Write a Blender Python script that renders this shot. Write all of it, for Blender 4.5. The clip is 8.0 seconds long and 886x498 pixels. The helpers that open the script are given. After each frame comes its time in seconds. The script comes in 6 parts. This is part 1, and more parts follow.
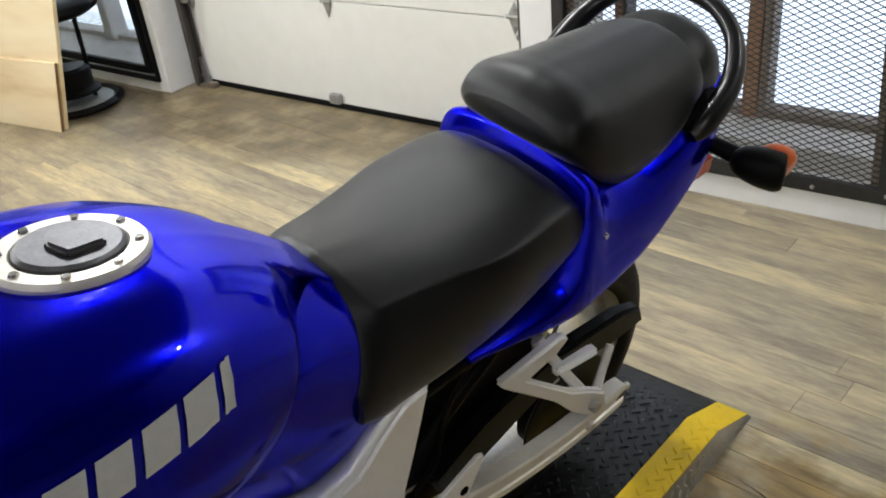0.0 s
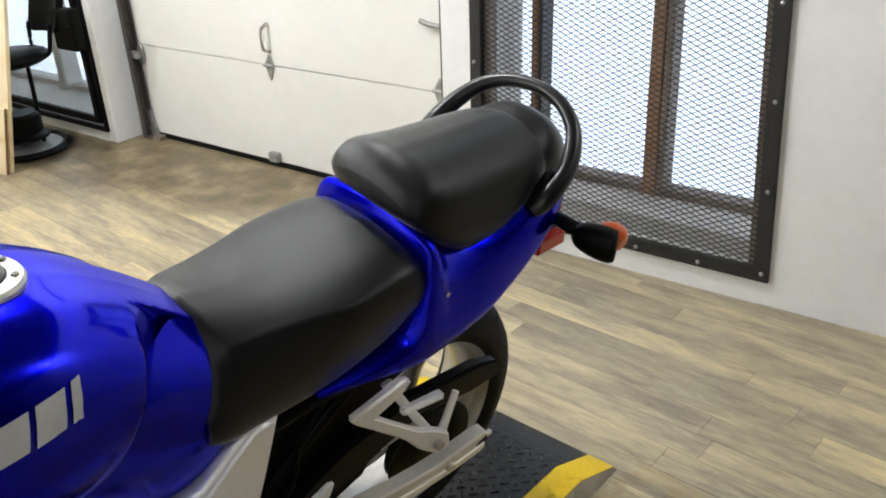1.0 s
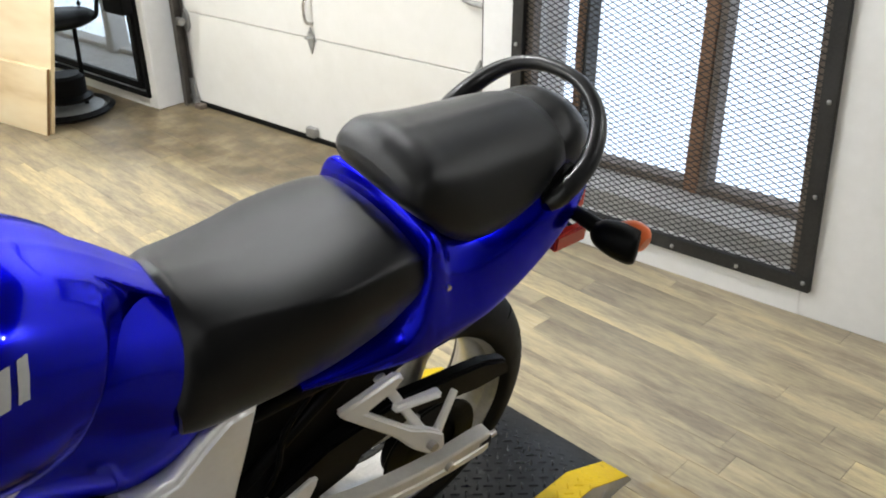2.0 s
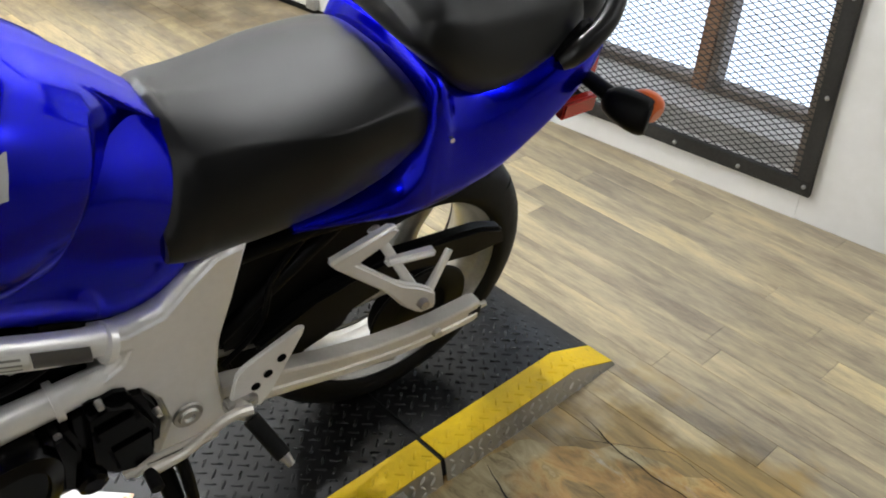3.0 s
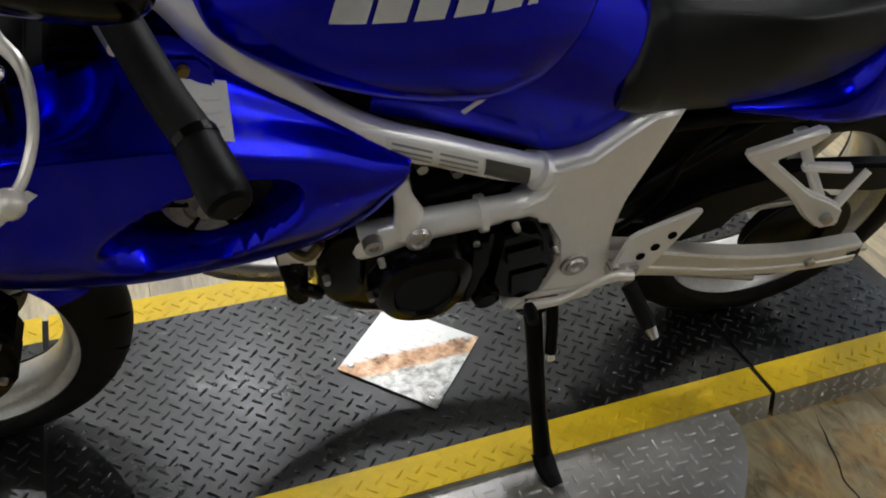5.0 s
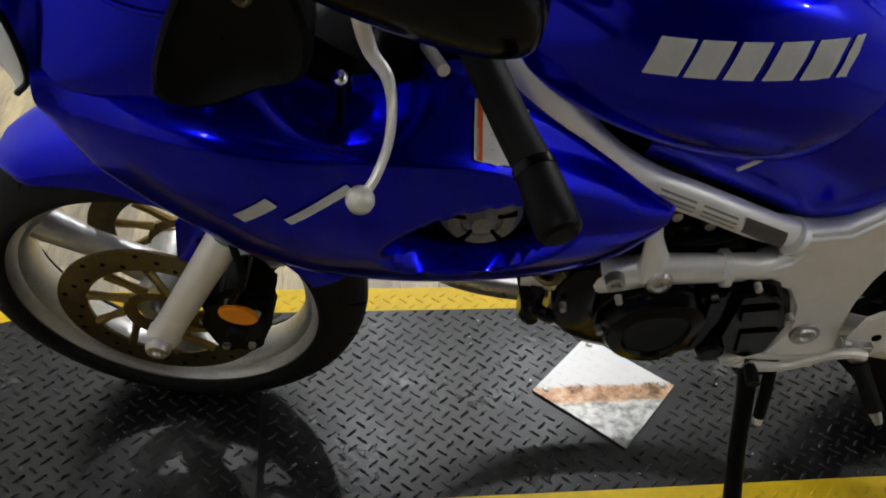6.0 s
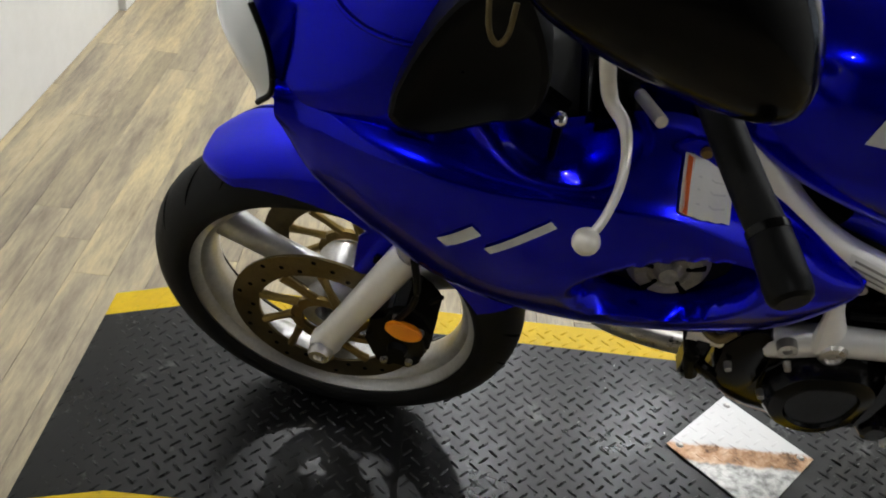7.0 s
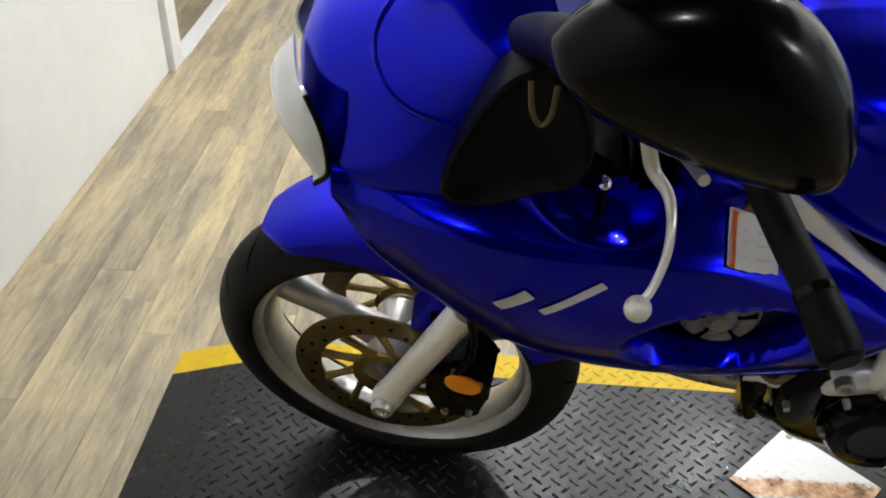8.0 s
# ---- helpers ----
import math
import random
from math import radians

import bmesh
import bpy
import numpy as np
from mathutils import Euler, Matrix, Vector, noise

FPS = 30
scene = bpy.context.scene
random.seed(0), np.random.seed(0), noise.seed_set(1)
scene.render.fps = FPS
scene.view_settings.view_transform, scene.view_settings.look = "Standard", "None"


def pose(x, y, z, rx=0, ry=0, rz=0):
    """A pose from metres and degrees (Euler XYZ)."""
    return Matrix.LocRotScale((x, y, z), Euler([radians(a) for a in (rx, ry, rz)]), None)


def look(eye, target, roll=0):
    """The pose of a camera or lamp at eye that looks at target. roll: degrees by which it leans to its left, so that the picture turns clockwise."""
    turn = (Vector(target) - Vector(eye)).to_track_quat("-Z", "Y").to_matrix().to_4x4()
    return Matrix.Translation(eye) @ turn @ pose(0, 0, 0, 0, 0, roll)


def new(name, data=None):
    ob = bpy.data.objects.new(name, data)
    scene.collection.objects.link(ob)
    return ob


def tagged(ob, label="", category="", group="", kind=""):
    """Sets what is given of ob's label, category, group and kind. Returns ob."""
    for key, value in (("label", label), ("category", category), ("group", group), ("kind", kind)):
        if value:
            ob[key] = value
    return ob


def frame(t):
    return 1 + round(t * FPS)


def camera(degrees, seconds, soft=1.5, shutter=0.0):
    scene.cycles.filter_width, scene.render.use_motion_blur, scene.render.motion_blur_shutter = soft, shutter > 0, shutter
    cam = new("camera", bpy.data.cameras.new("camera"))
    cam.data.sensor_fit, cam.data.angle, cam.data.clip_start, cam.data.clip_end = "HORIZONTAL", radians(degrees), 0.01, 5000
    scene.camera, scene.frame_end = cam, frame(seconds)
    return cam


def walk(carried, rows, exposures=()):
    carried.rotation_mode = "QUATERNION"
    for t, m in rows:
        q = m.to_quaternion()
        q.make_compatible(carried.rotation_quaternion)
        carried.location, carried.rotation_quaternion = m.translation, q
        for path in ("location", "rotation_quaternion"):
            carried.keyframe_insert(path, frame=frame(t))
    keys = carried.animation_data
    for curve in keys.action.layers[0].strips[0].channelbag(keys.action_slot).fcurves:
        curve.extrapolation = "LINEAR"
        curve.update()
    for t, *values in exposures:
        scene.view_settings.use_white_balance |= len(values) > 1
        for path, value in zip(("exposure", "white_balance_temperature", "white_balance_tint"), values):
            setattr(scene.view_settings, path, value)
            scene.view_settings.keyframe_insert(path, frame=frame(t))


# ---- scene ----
cam = camera(53.9, 8.0, soft=1.9)
PATH = [
    (0, (-0.179, -0.977, 1.391), (1.001, 0.273, 0.369), -8.1),
    (0.5, (-0.222, -1.148, 1.452), (1.049, 0.065, 0.496), -4.8),
    (1, (-0.191, -1.202, 1.46), (1.106, 0.018, 0.55), -3.8),
    (1.2, (-0.156, -1.203, 1.472), (1.13, 0.036, 0.57), -3.7),
    (2.3, (-0.086, -1.188, 1.399), (1.097, 0.084, 0.407), -0.9),
    (2.5, (-0.09, -1.186, 1.38), (1.079, 0.049, 0.328), 0.2),
    (3, (-0.098, -1.179, 1.342), (1.051, 0.007, 0.214), 2.5),
    (3.5, (-0.109, -1.177, 1.307), (0.989, 0.021, 0.14), 2.1),
    (4, (-0.158, -1.18, 1.276), (0.835, 0.065, 0.065), 1.7),
    (4.5, (-0.228, -1.174, 1.267), (0.596, 0.17, 0.036), 2.8),
    (5, (-0.325, -1.175, 1.258), (0.289, 0.275, 0.025), 3.9),
    (5.2, (-0.346, -1.17, 1.265), (0.18, 0.299, 0.014), 4.1),
    (6.3, (-0.503, -1.174, 1.288), (-0.281, 0.408, 0.085), 6.7),
    (6.5, (-0.526, -1.174, 1.291), (-0.35, 0.419, 0.095), 7.0),
    (7, (-0.57, -1.183, 1.293), (-0.5, 0.425, 0.105), 8.1),
    (7.5, (-0.605, -1.191, 1.3), (-0.652, 0.402, 0.092), 6.7),
    (8, (-0.582, -1.187, 1.352), (-0.626, 0.448, 0.202), 2.6),
]
EXPOSURES = [(0.0, -0.08), (1.0, 0.06), (2.5, 0.22), (3.5, 0.24), (4.5, 0.0), (5.0, -0.17), (6.5, -0.36), (7.0, -0.22), (7.5, -0.12), (8.0, -0.02)]
walk(cam, [(t, look(eye, target, roll)) for t, eye, target, roll in PATH], exposures=EXPOSURES)

# ---- world and light ----
H = 0.0575          # height of the display platform
CEIL = 2.75
world = bpy.data.worlds.new("sky")
scene.world = world
world.use_nodes = True
wn = world.node_tree
sky = wn.nodes.new("ShaderNodeTexSky")
sky.sky_type = "NISHITA"
sky.sun_disc = False
sky.sun_elevation, sky.sun_rotation = radians(40), radians(60)
wn.links.new(sky.outputs[0], wn.nodes["Background"].inputs[0])
wn.nodes["Background"].inputs[1].default_value = 0.15


def area_lamp(name, at, target, w, h, power, colour):
    d = bpy.data.lights.new(name, "AREA")
    d.shape, d.size, d.size_y, d.energy, d.color = "RECTANGLE", w, h, power, colour
    ob = new(name, d)
    ob.matrix_world = look(at, target)
    return tagged(ob, kind="structure")


def bulb(name, at, power, colour, radius=0.035):
    d = bpy.data.lights.new(name, "POINT")
    d.energy, d.color, d.shadow_soft_size = power, colour, radius
    ob = new(name, d)
    ob.location = at
    return tagged(ob, kind="structure")


_w = pose(2.15, 0, 0, 0, 0, 5.0) @ Matrix.Translation((0.42, 0.21, 1.07))
area_lamp("window_daylight", _w.translation, _w @ Vector((-1, 0, 0)), 1.5, 2.2, 9, (0.78, 0.88, 1.0))
_w = pose(2.15, 0, 0, 0, 0, 5.0) @ Matrix.Translation((0.42, 4.15, 1.07))
area_lamp("window_daylight", _w.translation, _w @ Vector((-1, 0, 0)), 2.2, 2.1, 22, (0.74, 0.88, 1.0))
# the fifth is an added fill that brightens the tail and rear floor
BULBS = [(-1.15, 1.9, 2.5), (-0.1, 2.3, 2.5), (0.85, 2.25, 2.45), (1.1, 0.7, 2.5), (1.85, -1.7, 2.5), (-0.75, -1.7, 2.5)]
for at, power in zip(BULBS, (80, 106, 92, 72, 32, 22)):
    bulb("bulb_and_fill_lamp", at, power, (0.97, 0.985, 1.0))


# ---- materials ----
def mat(name, base, rough=0.5, metal=0.0, coat=0.0, spec=0.5):
    m = bpy.data.materials.new(name)
    m.use_nodes = True
    b = m.node_tree.nodes["Principled BSDF"]
    b.inputs["Base Color"].default_value = (*base, 1)
    b.inputs["Roughness"].default_value = rough
    b.inputs["Metallic"].default_value = metal
    b.inputs["Coat Weight"].default_value = coat
    b.inputs["Coat Roughness"].default_value = 0.04
    b.inputs["Specular IOR Level"].default_value = spec
    return m


def node(m, kind, **inputs):
    n = m.node_tree.nodes.new(kind)
    for k, v in inputs.items():
        n.inputs[k.replace("_", " ")].default_value = v
    return n


def link(m, a, b):
    m.node_tree.links.new(a, b)


def bsdf(m):
    return m.node_tree.nodes["Principled BSDF"]


def coords(m, scale=(1, 1, 1), which="Object"):
    tc = node(m, "ShaderNodeTexCoord")
    mp = node(m, "ShaderNodeMapping")
    mp.inputs["Scale"].default_value = scale
    link(m, tc.outputs[which], mp.inputs["Vector"])
    return mp.outputs[0]


def noise_tex(m, vec, scale, detail=4.0, rough=0.6):
    n = node(m, "ShaderNodeTexNoise", Scale=scale, Detail=detail, Roughness=rough)
    link(m, vec, n.inputs["Vector"])
    return n.outputs[0]


def ramp(m, fac, stops):
    r = node(m, "ShaderNodeValToRGB")
    el = r.color_ramp.elements
    while len(el) < len(stops):
        el.new(0.5)
    for e, (p, c) in zip(el, stops):
        e.position, e.color = p, (*c, 1)
    link(m, fac, r.inputs[0])
    return r.outputs[0]


def mix(m, fac, a, b, mode="MIX"):
    n = node(m, "ShaderNodeMix")
    n.data_type, n.blend_type = "RGBA", mode
    for sock, v in ((n.inputs[0], fac), (n.inputs[6], a), (n.inputs[7], b)):
        if isinstance(v, (int, float)):
            sock.default_value = v
        elif isinstance(v, tuple):
            sock.default_value = (*v, 1)
        else:
            link(m, v, sock)
    return n.outputs[2]


def bump(m, height, strength=0.2, dist=0.002):
    n = node(m, "ShaderNodeBump", Strength=strength, Distance=dist)
    link(m, height, n.inputs["Height"])
    link(m, n.outputs[0], bsdf(m).inputs["Normal"])


def varied(m, lo, hi, scale, rlo=None, rhi=None, grain=None):
    """Two-scale colour and roughness variation."""
    v = coords(m)
    big = noise_tex(m, v, scale, 5)
    small = noise_tex(m, v, scale * 9, 3)
    f = mix(m, 0.4, big, small)
    link(m, ramp(m, f, [(0.3, lo), (0.7, hi)]), bsdf(m).inputs["Base Color"])
    if rlo is not None:
        g = ramp(m, f, [(0.3, (rlo,) * 3), (0.7, (rhi,) * 3)])
        link(m, g, bsdf(m).inputs["Roughness"])
    if grain:
        bump(m, noise_tex(m, v, grain[0], 3), grain[1], 0.001)
    return m


BLUE = mat("blue_paint", (0.001, 0.003, 0.6), 0.2, 0.9, 0.42, 0.1)
_v = coords(BLUE)
link(BLUE, ramp(BLUE, noise_tex(BLUE, _v, 900, 2), [(0.3, (0.0006, 0.0014, 0.36)), (0.75, (0.0012, 0.0030, 0.68))]), bsdf(BLUE).inputs["Base Color"])
bsdf(BLUE).inputs["Specular Tint"].default_value = (0.05, 0.08, 1.0, 1)
bsdf(BLUE).inputs["Coat IOR"].default_value = 1.45
bsdf(BLUE).inputs["Coat Roughness"].default_value = 0.025
bsdf(BLUE).inputs["Coat Tint"].default_value = (0.6, 0.68, 1.0, 1)
SEAT = varied(mat("seat_vinyl", (0.03, 0.03, 0.03), 0.5, 0, 0, 0.33), (0.0012, 0.0015, 0.0015), (0.0032, 0.0032, 0.0032), 14, 0.34, 0.44, (900, 0.3))
bsdf(SEAT).inputs["Sheen Weight"].default_value = 0.16        # dust in the grain of the vinyl
bsdf(SEAT).inputs["Sheen Roughness"].default_value = 0.35
BLACK = varied(mat("black_plastic", (0.02, 0.02, 0.02), 0.4, 0, 0, 0.1), (0.0012, 0.0012, 0.0012), (0.0035, 0.0035, 0.0035), 20, 0.36, 0.5, (700, 0.12))
RAILBLACK = varied(mat("satin_black_rail", (0.01, 0.01, 0.01), 0.3, 0, 0, 0.5), (0.003, 0.003, 0.003), (0.007, 0.007, 0.007), 20, 0.26, 0.36, (700, 0.1))
GLOSSBLACK = mat("mirror_shell_black", (0.001, 0.001, 0.0011), 0.16, 0.0, 0.0, 0.14)
RUBBER = varied(mat("tyre_rubber", (0.02, 0.02, 0.02), 0.75, 0, 0, 0.12), (0.003, 0.003, 0.003), (0.009, 0.0089, 0.0086), 18, 0.5, 0.7, (400, 0.2))
TYRE = varied(mat("road_tyre_rubber", (0.03, 0.03, 0.03), 0.7, 0, 0, 0.14), (0.005, 0.005, 0.005), (0.012, 0.0119, 0.0117), 18, 0.5, 0.72, (400, 0.2))
SILVER = varied(mat("silver_frame_paint", (0.55, 0.54, 0.5), 0.38, 0.45), (0.84, 0.825, 0.80), (0.93, 0.915, 0.89), 9, 0.3, 0.45, (800, 0.04))
RIM = varied(mat("cast_wheel_silver", (0.5, 0.5, 0.48), 0.4, 0.8), (0.40, 0.396, 0.386), (0.64, 0.634, 0.62), 16, 0.28, 0.45, (500, 0.08))
ALU = varied(mat("swingarm_aluminium", (0.6, 0.56, 0.48), 0.35, 0.35), (0.66, 0.62, 0.55), (0.80, 0.76, 0.69), 12, 0.28, 0.42, (600, 0.05))
STEEL = varied(mat("worn_steel", (0.5, 0.48, 0.45), 0.3, 0.9), (0.42, 0.40, 0.37), (0.62, 0.6, 0.57), 40, 0.2, 0.45)
CHROME = mat("chrome", (0.75, 0.74, 0.72), 0.12, 1.0)
DISC = varied(mat("brake_disc_steel", (0.3, 0.27, 0.2), 0.35, 0.9), (0.085, 0.064, 0.03), (0.20, 0.155, 0.075), 30, 0.3, 0.5)
GOLD = varied(mat("bronze_disc_carrier", (0.35, 0.25, 0.08), 0.35, 0.9), (0.17, 0.115, 0.035), (0.32, 0.225, 0.075), 30, 0.3, 0.45)
ENGINE = varied(mat("engine_black", (0.02, 0.02, 0.02), 0.3, 0.0, 0, 0.16), (0.0006, 0.0006, 0.0006), (0.002, 0.0019, 0.0018), 25, 0.12, 0.28, (300, 0.08))
AMBER = mat("amber_lens", (0.9, 0.28, 0.01), 0.25, 0.0, 0.5)
ORANGE = mat("orange_lens", (0.75, 0.14, 0.03), 0.3, 0.0, 0.4)
RED = mat("red_lens", (0.45, 0.02, 0.015), 0.2, 0.0, 0.5)
LENS = mat("headlight_lens", (0.62, 0.64, 0.62), 0.15, 0.0, 0.8)
WHITEPRINT = varied(mat("silver_lettering", (0.5, 0.5, 0.46), 0.4), (0.44, 0.44, 0.425), (0.54, 0.54, 0.52), 60)
CREAM = varied(mat("sticker_cream", (0.76, 0.75, 0.7), 0.45), (0.72, 0.71, 0.66), (0.8, 0.79, 0.75), 40)
GREYPRINT = mat("sticker_print", (0.25, 0.24, 0.22), 0.5)
PALEPRINT = mat("pale_print", (0.62, 0.61, 0.58), 0.5)
DARKPRINT = mat("sticker_dark", (0.07, 0.065, 0.06), 0.4)
GROOVE = mat("groove_black", (0.001, 0.001, 0.001), 0.9, 0, 0, 0.05)
HORN = varied(mat("dull_horn_metal", (0.3, 0.28, 0.25), 0.5, 0.4), (0.16, 0.15, 0.13), (0.36, 0.34, 0.30), 60, 0.4, 0.6)
SCREEN = mat("windscreen_blue_tint", (0.03, 0.05, 0.42), 0.06, 0.0, 1.0)

# ---- shaping helpers ----


def spline(pts, n):
    """n points along a smooth curve through pts (tuples of any length), evenly by segment."""
    p = [np.array(q, float) for q in pts]
    p = [2 * p[0] - p[1]] + p + [2 * p[-1] - p[-2]]
    out = []
    for k in range(n):
        s = k / (n - 1) * (len(pts) - 1)
        i = min(int(s), len(pts) - 2)
        t = s - i
        a, b, c, d = p[i:i + 4]
        out.append(0.5 * (2 * b + (c - a) * t + (2 * a - 5 * b + 4 * c - d) * t * t + (3 * b - a - 3 * c + d) * t ** 3))
    return out


def skin(rows, close_v=False, close_u=False, caps=False):
    """A bmesh sheet over rows of points; close_v joins each row's ends, close_u the last row to the first."""
    bm = bmesh.new()
    vs = [[bm.verts.new(tuple(p)) for p in r] for r in rows]
    nu, nv = len(vs), len(vs[0])
    for i in range(nu if close_u else nu - 1):
        for j in range(nv if close_v else nv - 1):
            a, b = vs[i], vs[(i + 1) % nu]
            try:
                bm.faces.new((a[j], a[(j + 1) % nv], b[(j + 1) % nv], b[j]))
            except ValueError:
                pass
    if caps:
        for r in (vs[0], vs[-1]):
            try:
                bm.faces.new(r)
            except ValueError:
                pass
    bmesh.ops.remove_doubles(bm, verts=bm.verts, dist=1e-5)
    bmesh.ops.recalc_face_normals(bm, faces=bm.faces)
    return bm


def thick(bm, d):
    """Gives a sheet a thickness d (towards its back)."""
    bmesh.ops.solidify(bm, geom=bm.faces[:], thickness=d)
    bmesh.ops.recalc_face_normals(bm, faces=bm.faces)
    return bm


def tube(path, radius, sides=12, n=0, flat=1.0):
    """A round bar along a smooth path; radius a number or a list along the path; flat squeezes it across."""
    pts = spline(path, n) if n else [np.array(p, float) for p in path]
    rad = [radius] * len(pts) if isinstance(radius, (int, float)) else [float(v[0]) for v in spline([(r,) for r in radius], len(pts))]
    up = np.array((0.0, 0.13, 0.99))
    rows = []
    for i, p in enumerate(pts):
        d = pts[min(i + 1, len(pts) - 1)] - pts[max(i - 1, 0)]
        d = d / (np.linalg.norm(d) + 1e-9)
        s = np.cross(d, up)
        if np.linalg.norm(s) < 0.15:
            s = np.cross(d, (1.0, 0.0, 0.0))
        s /= np.linalg.norm(s)
        w = np.cross(s, d)
        rows.append([p + rad[i] * (math.cos(a) * s * flat + math.sin(a) * w) for a in np.linspace(0, 2 * math.pi, sides, endpoint=False)])
    return skin(rows, close_v=True, caps=True)


def lathe(profile, centre, axis="y", n=48):
    """Turns a profile of (radius, along) round an axis through centre."""
    rows = []
    for a in np.linspace(0, 2 * math.pi, n, endpoint=False):
        c, s = math.cos(a), math.sin(a)
        row = []
        for r, h in profile:
            q = {"y": (r * c, h, r * s), "z": (r * c, r * s, h), "x": (h, r * c, r * s)}[axis]
            row.append(np.array(centre) + np.array(q))
        rows.append(row)
    return skin(rows, close_u=True)


def slab(outline, y0, y1, bevel=0.003, plane="xz", holes=(), seg=2):
    """A plate: an outline of (a, b) points pushed from y0 to y1 across the plane, with softened edges."""
    bm = bmesh.new()
    put = {"xz": lambda a, b, h: (a, h, b), "xy": lambda a, b, h: (a, b, h), "yz": lambda a, b, h: (h, a, b)}[plane]
    lo = [bm.verts.new(put(a, b, y0)) for a, b in outline]
    hi = [bm.verts.new(put(a, b, y1)) for a, b in outline]
    bm.faces.new(lo)
    bm.faces.new(hi)
    k = len(lo)
    for i in range(k):
        bm.faces.new((lo[i], lo[(i + 1) % k], hi[(i + 1) % k], hi[i]))
    bmesh.ops.recalc_face_normals(bm, faces=bm.faces)
    if bevel:
        bmesh.ops.bevel(bm, geom=bm.edges[:], offset=bevel, segments=seg, affect="EDGES", clamp_overlap=True)
        flats = [f for f in bm.faces if len(f.verts) == k]
        if seg > 2:                                 # a narrow rim keeps the flat of a casting flat
            bmesh.ops.inset_individual(bm, faces=flats, thickness=0.0015, use_even_offset=True)
    return bm


def block(lo, hi, bevel=0.003):
    return slab([(lo[0], lo[1]), (hi[0], lo[1]), (hi[0], hi[1]), (lo[0], hi[1])], lo[2], hi[2], bevel, "xy")


def rod(a, b, r, sides=16, r2=None):
    return tube([a, tuple((np.array(a) + np.array(b)) / 2), b], [r, (r + (r2 or r)) / 2, r2 or r], sides)


def bolt(at, r=0.008, h=0.006, axis=(0, -1, 0)):
    a, d = np.array(at, float), np.array(axis, float)
    bm = rod(a, a + d * h, r, 12, r * 0.85)
    return bm


def ball(at, r, n=14):
    bm = bmesh.new()
    bmesh.ops.create_uvsphere(bm, u_segments=n, v_segments=n // 2 + 2, radius=1)
    rr = (r, r, r) if isinstance(r, (int, float)) else r
    for v in bm.verts:
        v.co = Vector(at) + Vector((v.co.x * rr[0], v.co.y * rr[1], v.co.z * rr[2]))
    return bm


def merged(*bms):
    out = bms[0]
    for b in bms[1:]:
        me = bpy.data.meshes.new("tmp")
        b.to_mesh(me)
        b.free()
        out.from_mesh(me)
        bpy.data.meshes.remove(me)
    return out


def mirrored(bm):
    """A copy of bm on the other side of the plane y = 0."""
    c = bm.copy()
    for v in c.verts:
        v.co.y = -v.co.y
    bmesh.ops.reverse_faces(c, faces=c.faces)
    return c


def moved(bm, m):
    bmesh.ops.transform(bm, matrix=m, verts=bm.verts)
    return bm


def mesh_of(name, bm, material, sharp=32):
    me = bpy.data.meshes.new(name)
    bm.to_mesh(me)
    bm.free()
    for m in material if isinstance(material, (list, tuple)) else [material]:
        me.materials.append(m)
    me.shade_smooth()
    me.set_sharp_from_angle(angle=radians(sharp))
    return me


SLIM = [0.0]


def part(name, bm, material, parent=None, label="", sharp=32):
    if SLIM[0]:                                     # the machine's flanks draw in with height
        for v in bm.verts:
            v.co.y -= math.copysign(min(abs(v.co.y) * 0.25, SLIM[0] * max(v.co.z, 0)), v.co.y)
    ob = new(name, mesh_of(name, bm, material, sharp))
    if parent is not None:
        ob.parent = parent
    return tagged(ob, label=label)


def thing(name, m, label, category, group="", kind=""):
    ob = new(name)
    ob.matrix_world = m
    return tagged(ob, label, category, group, kind)

# ---- the motorcycle: x from nose (-) to tail (+), y to its right, z up, leaning on its side stand ----
bike = thing("motorcycle", pose(0.043, -0.054, H, 12.0, 0, -4.0), "blue half-faired sport motorcycle leaning on its side stand", "motorcycle")


def sections(stations, nx, nv, closed=True):
    """Loft through stations (x, half-outline of (y, z) points from bottom to top on the left side); mirrored when closed."""
    xs = [s[0] for s in stations]
    halves = [spline(s[1], nv) for s in stations]
    flat = [np.concatenate([[x], np.array(h).ravel()]) for x, h in zip(xs, halves)]
    rows = []
    for v in spline(flat, nx):
        x, pts = v[0], v[1:].reshape(-1, 2)
        left = [(x, y, z) for y, z in pts]
        if closed:
            left += [(x, -y, z) for y, z in reversed(pts) if abs(y) > 1e-4]
        rows.append(left)
    return rows


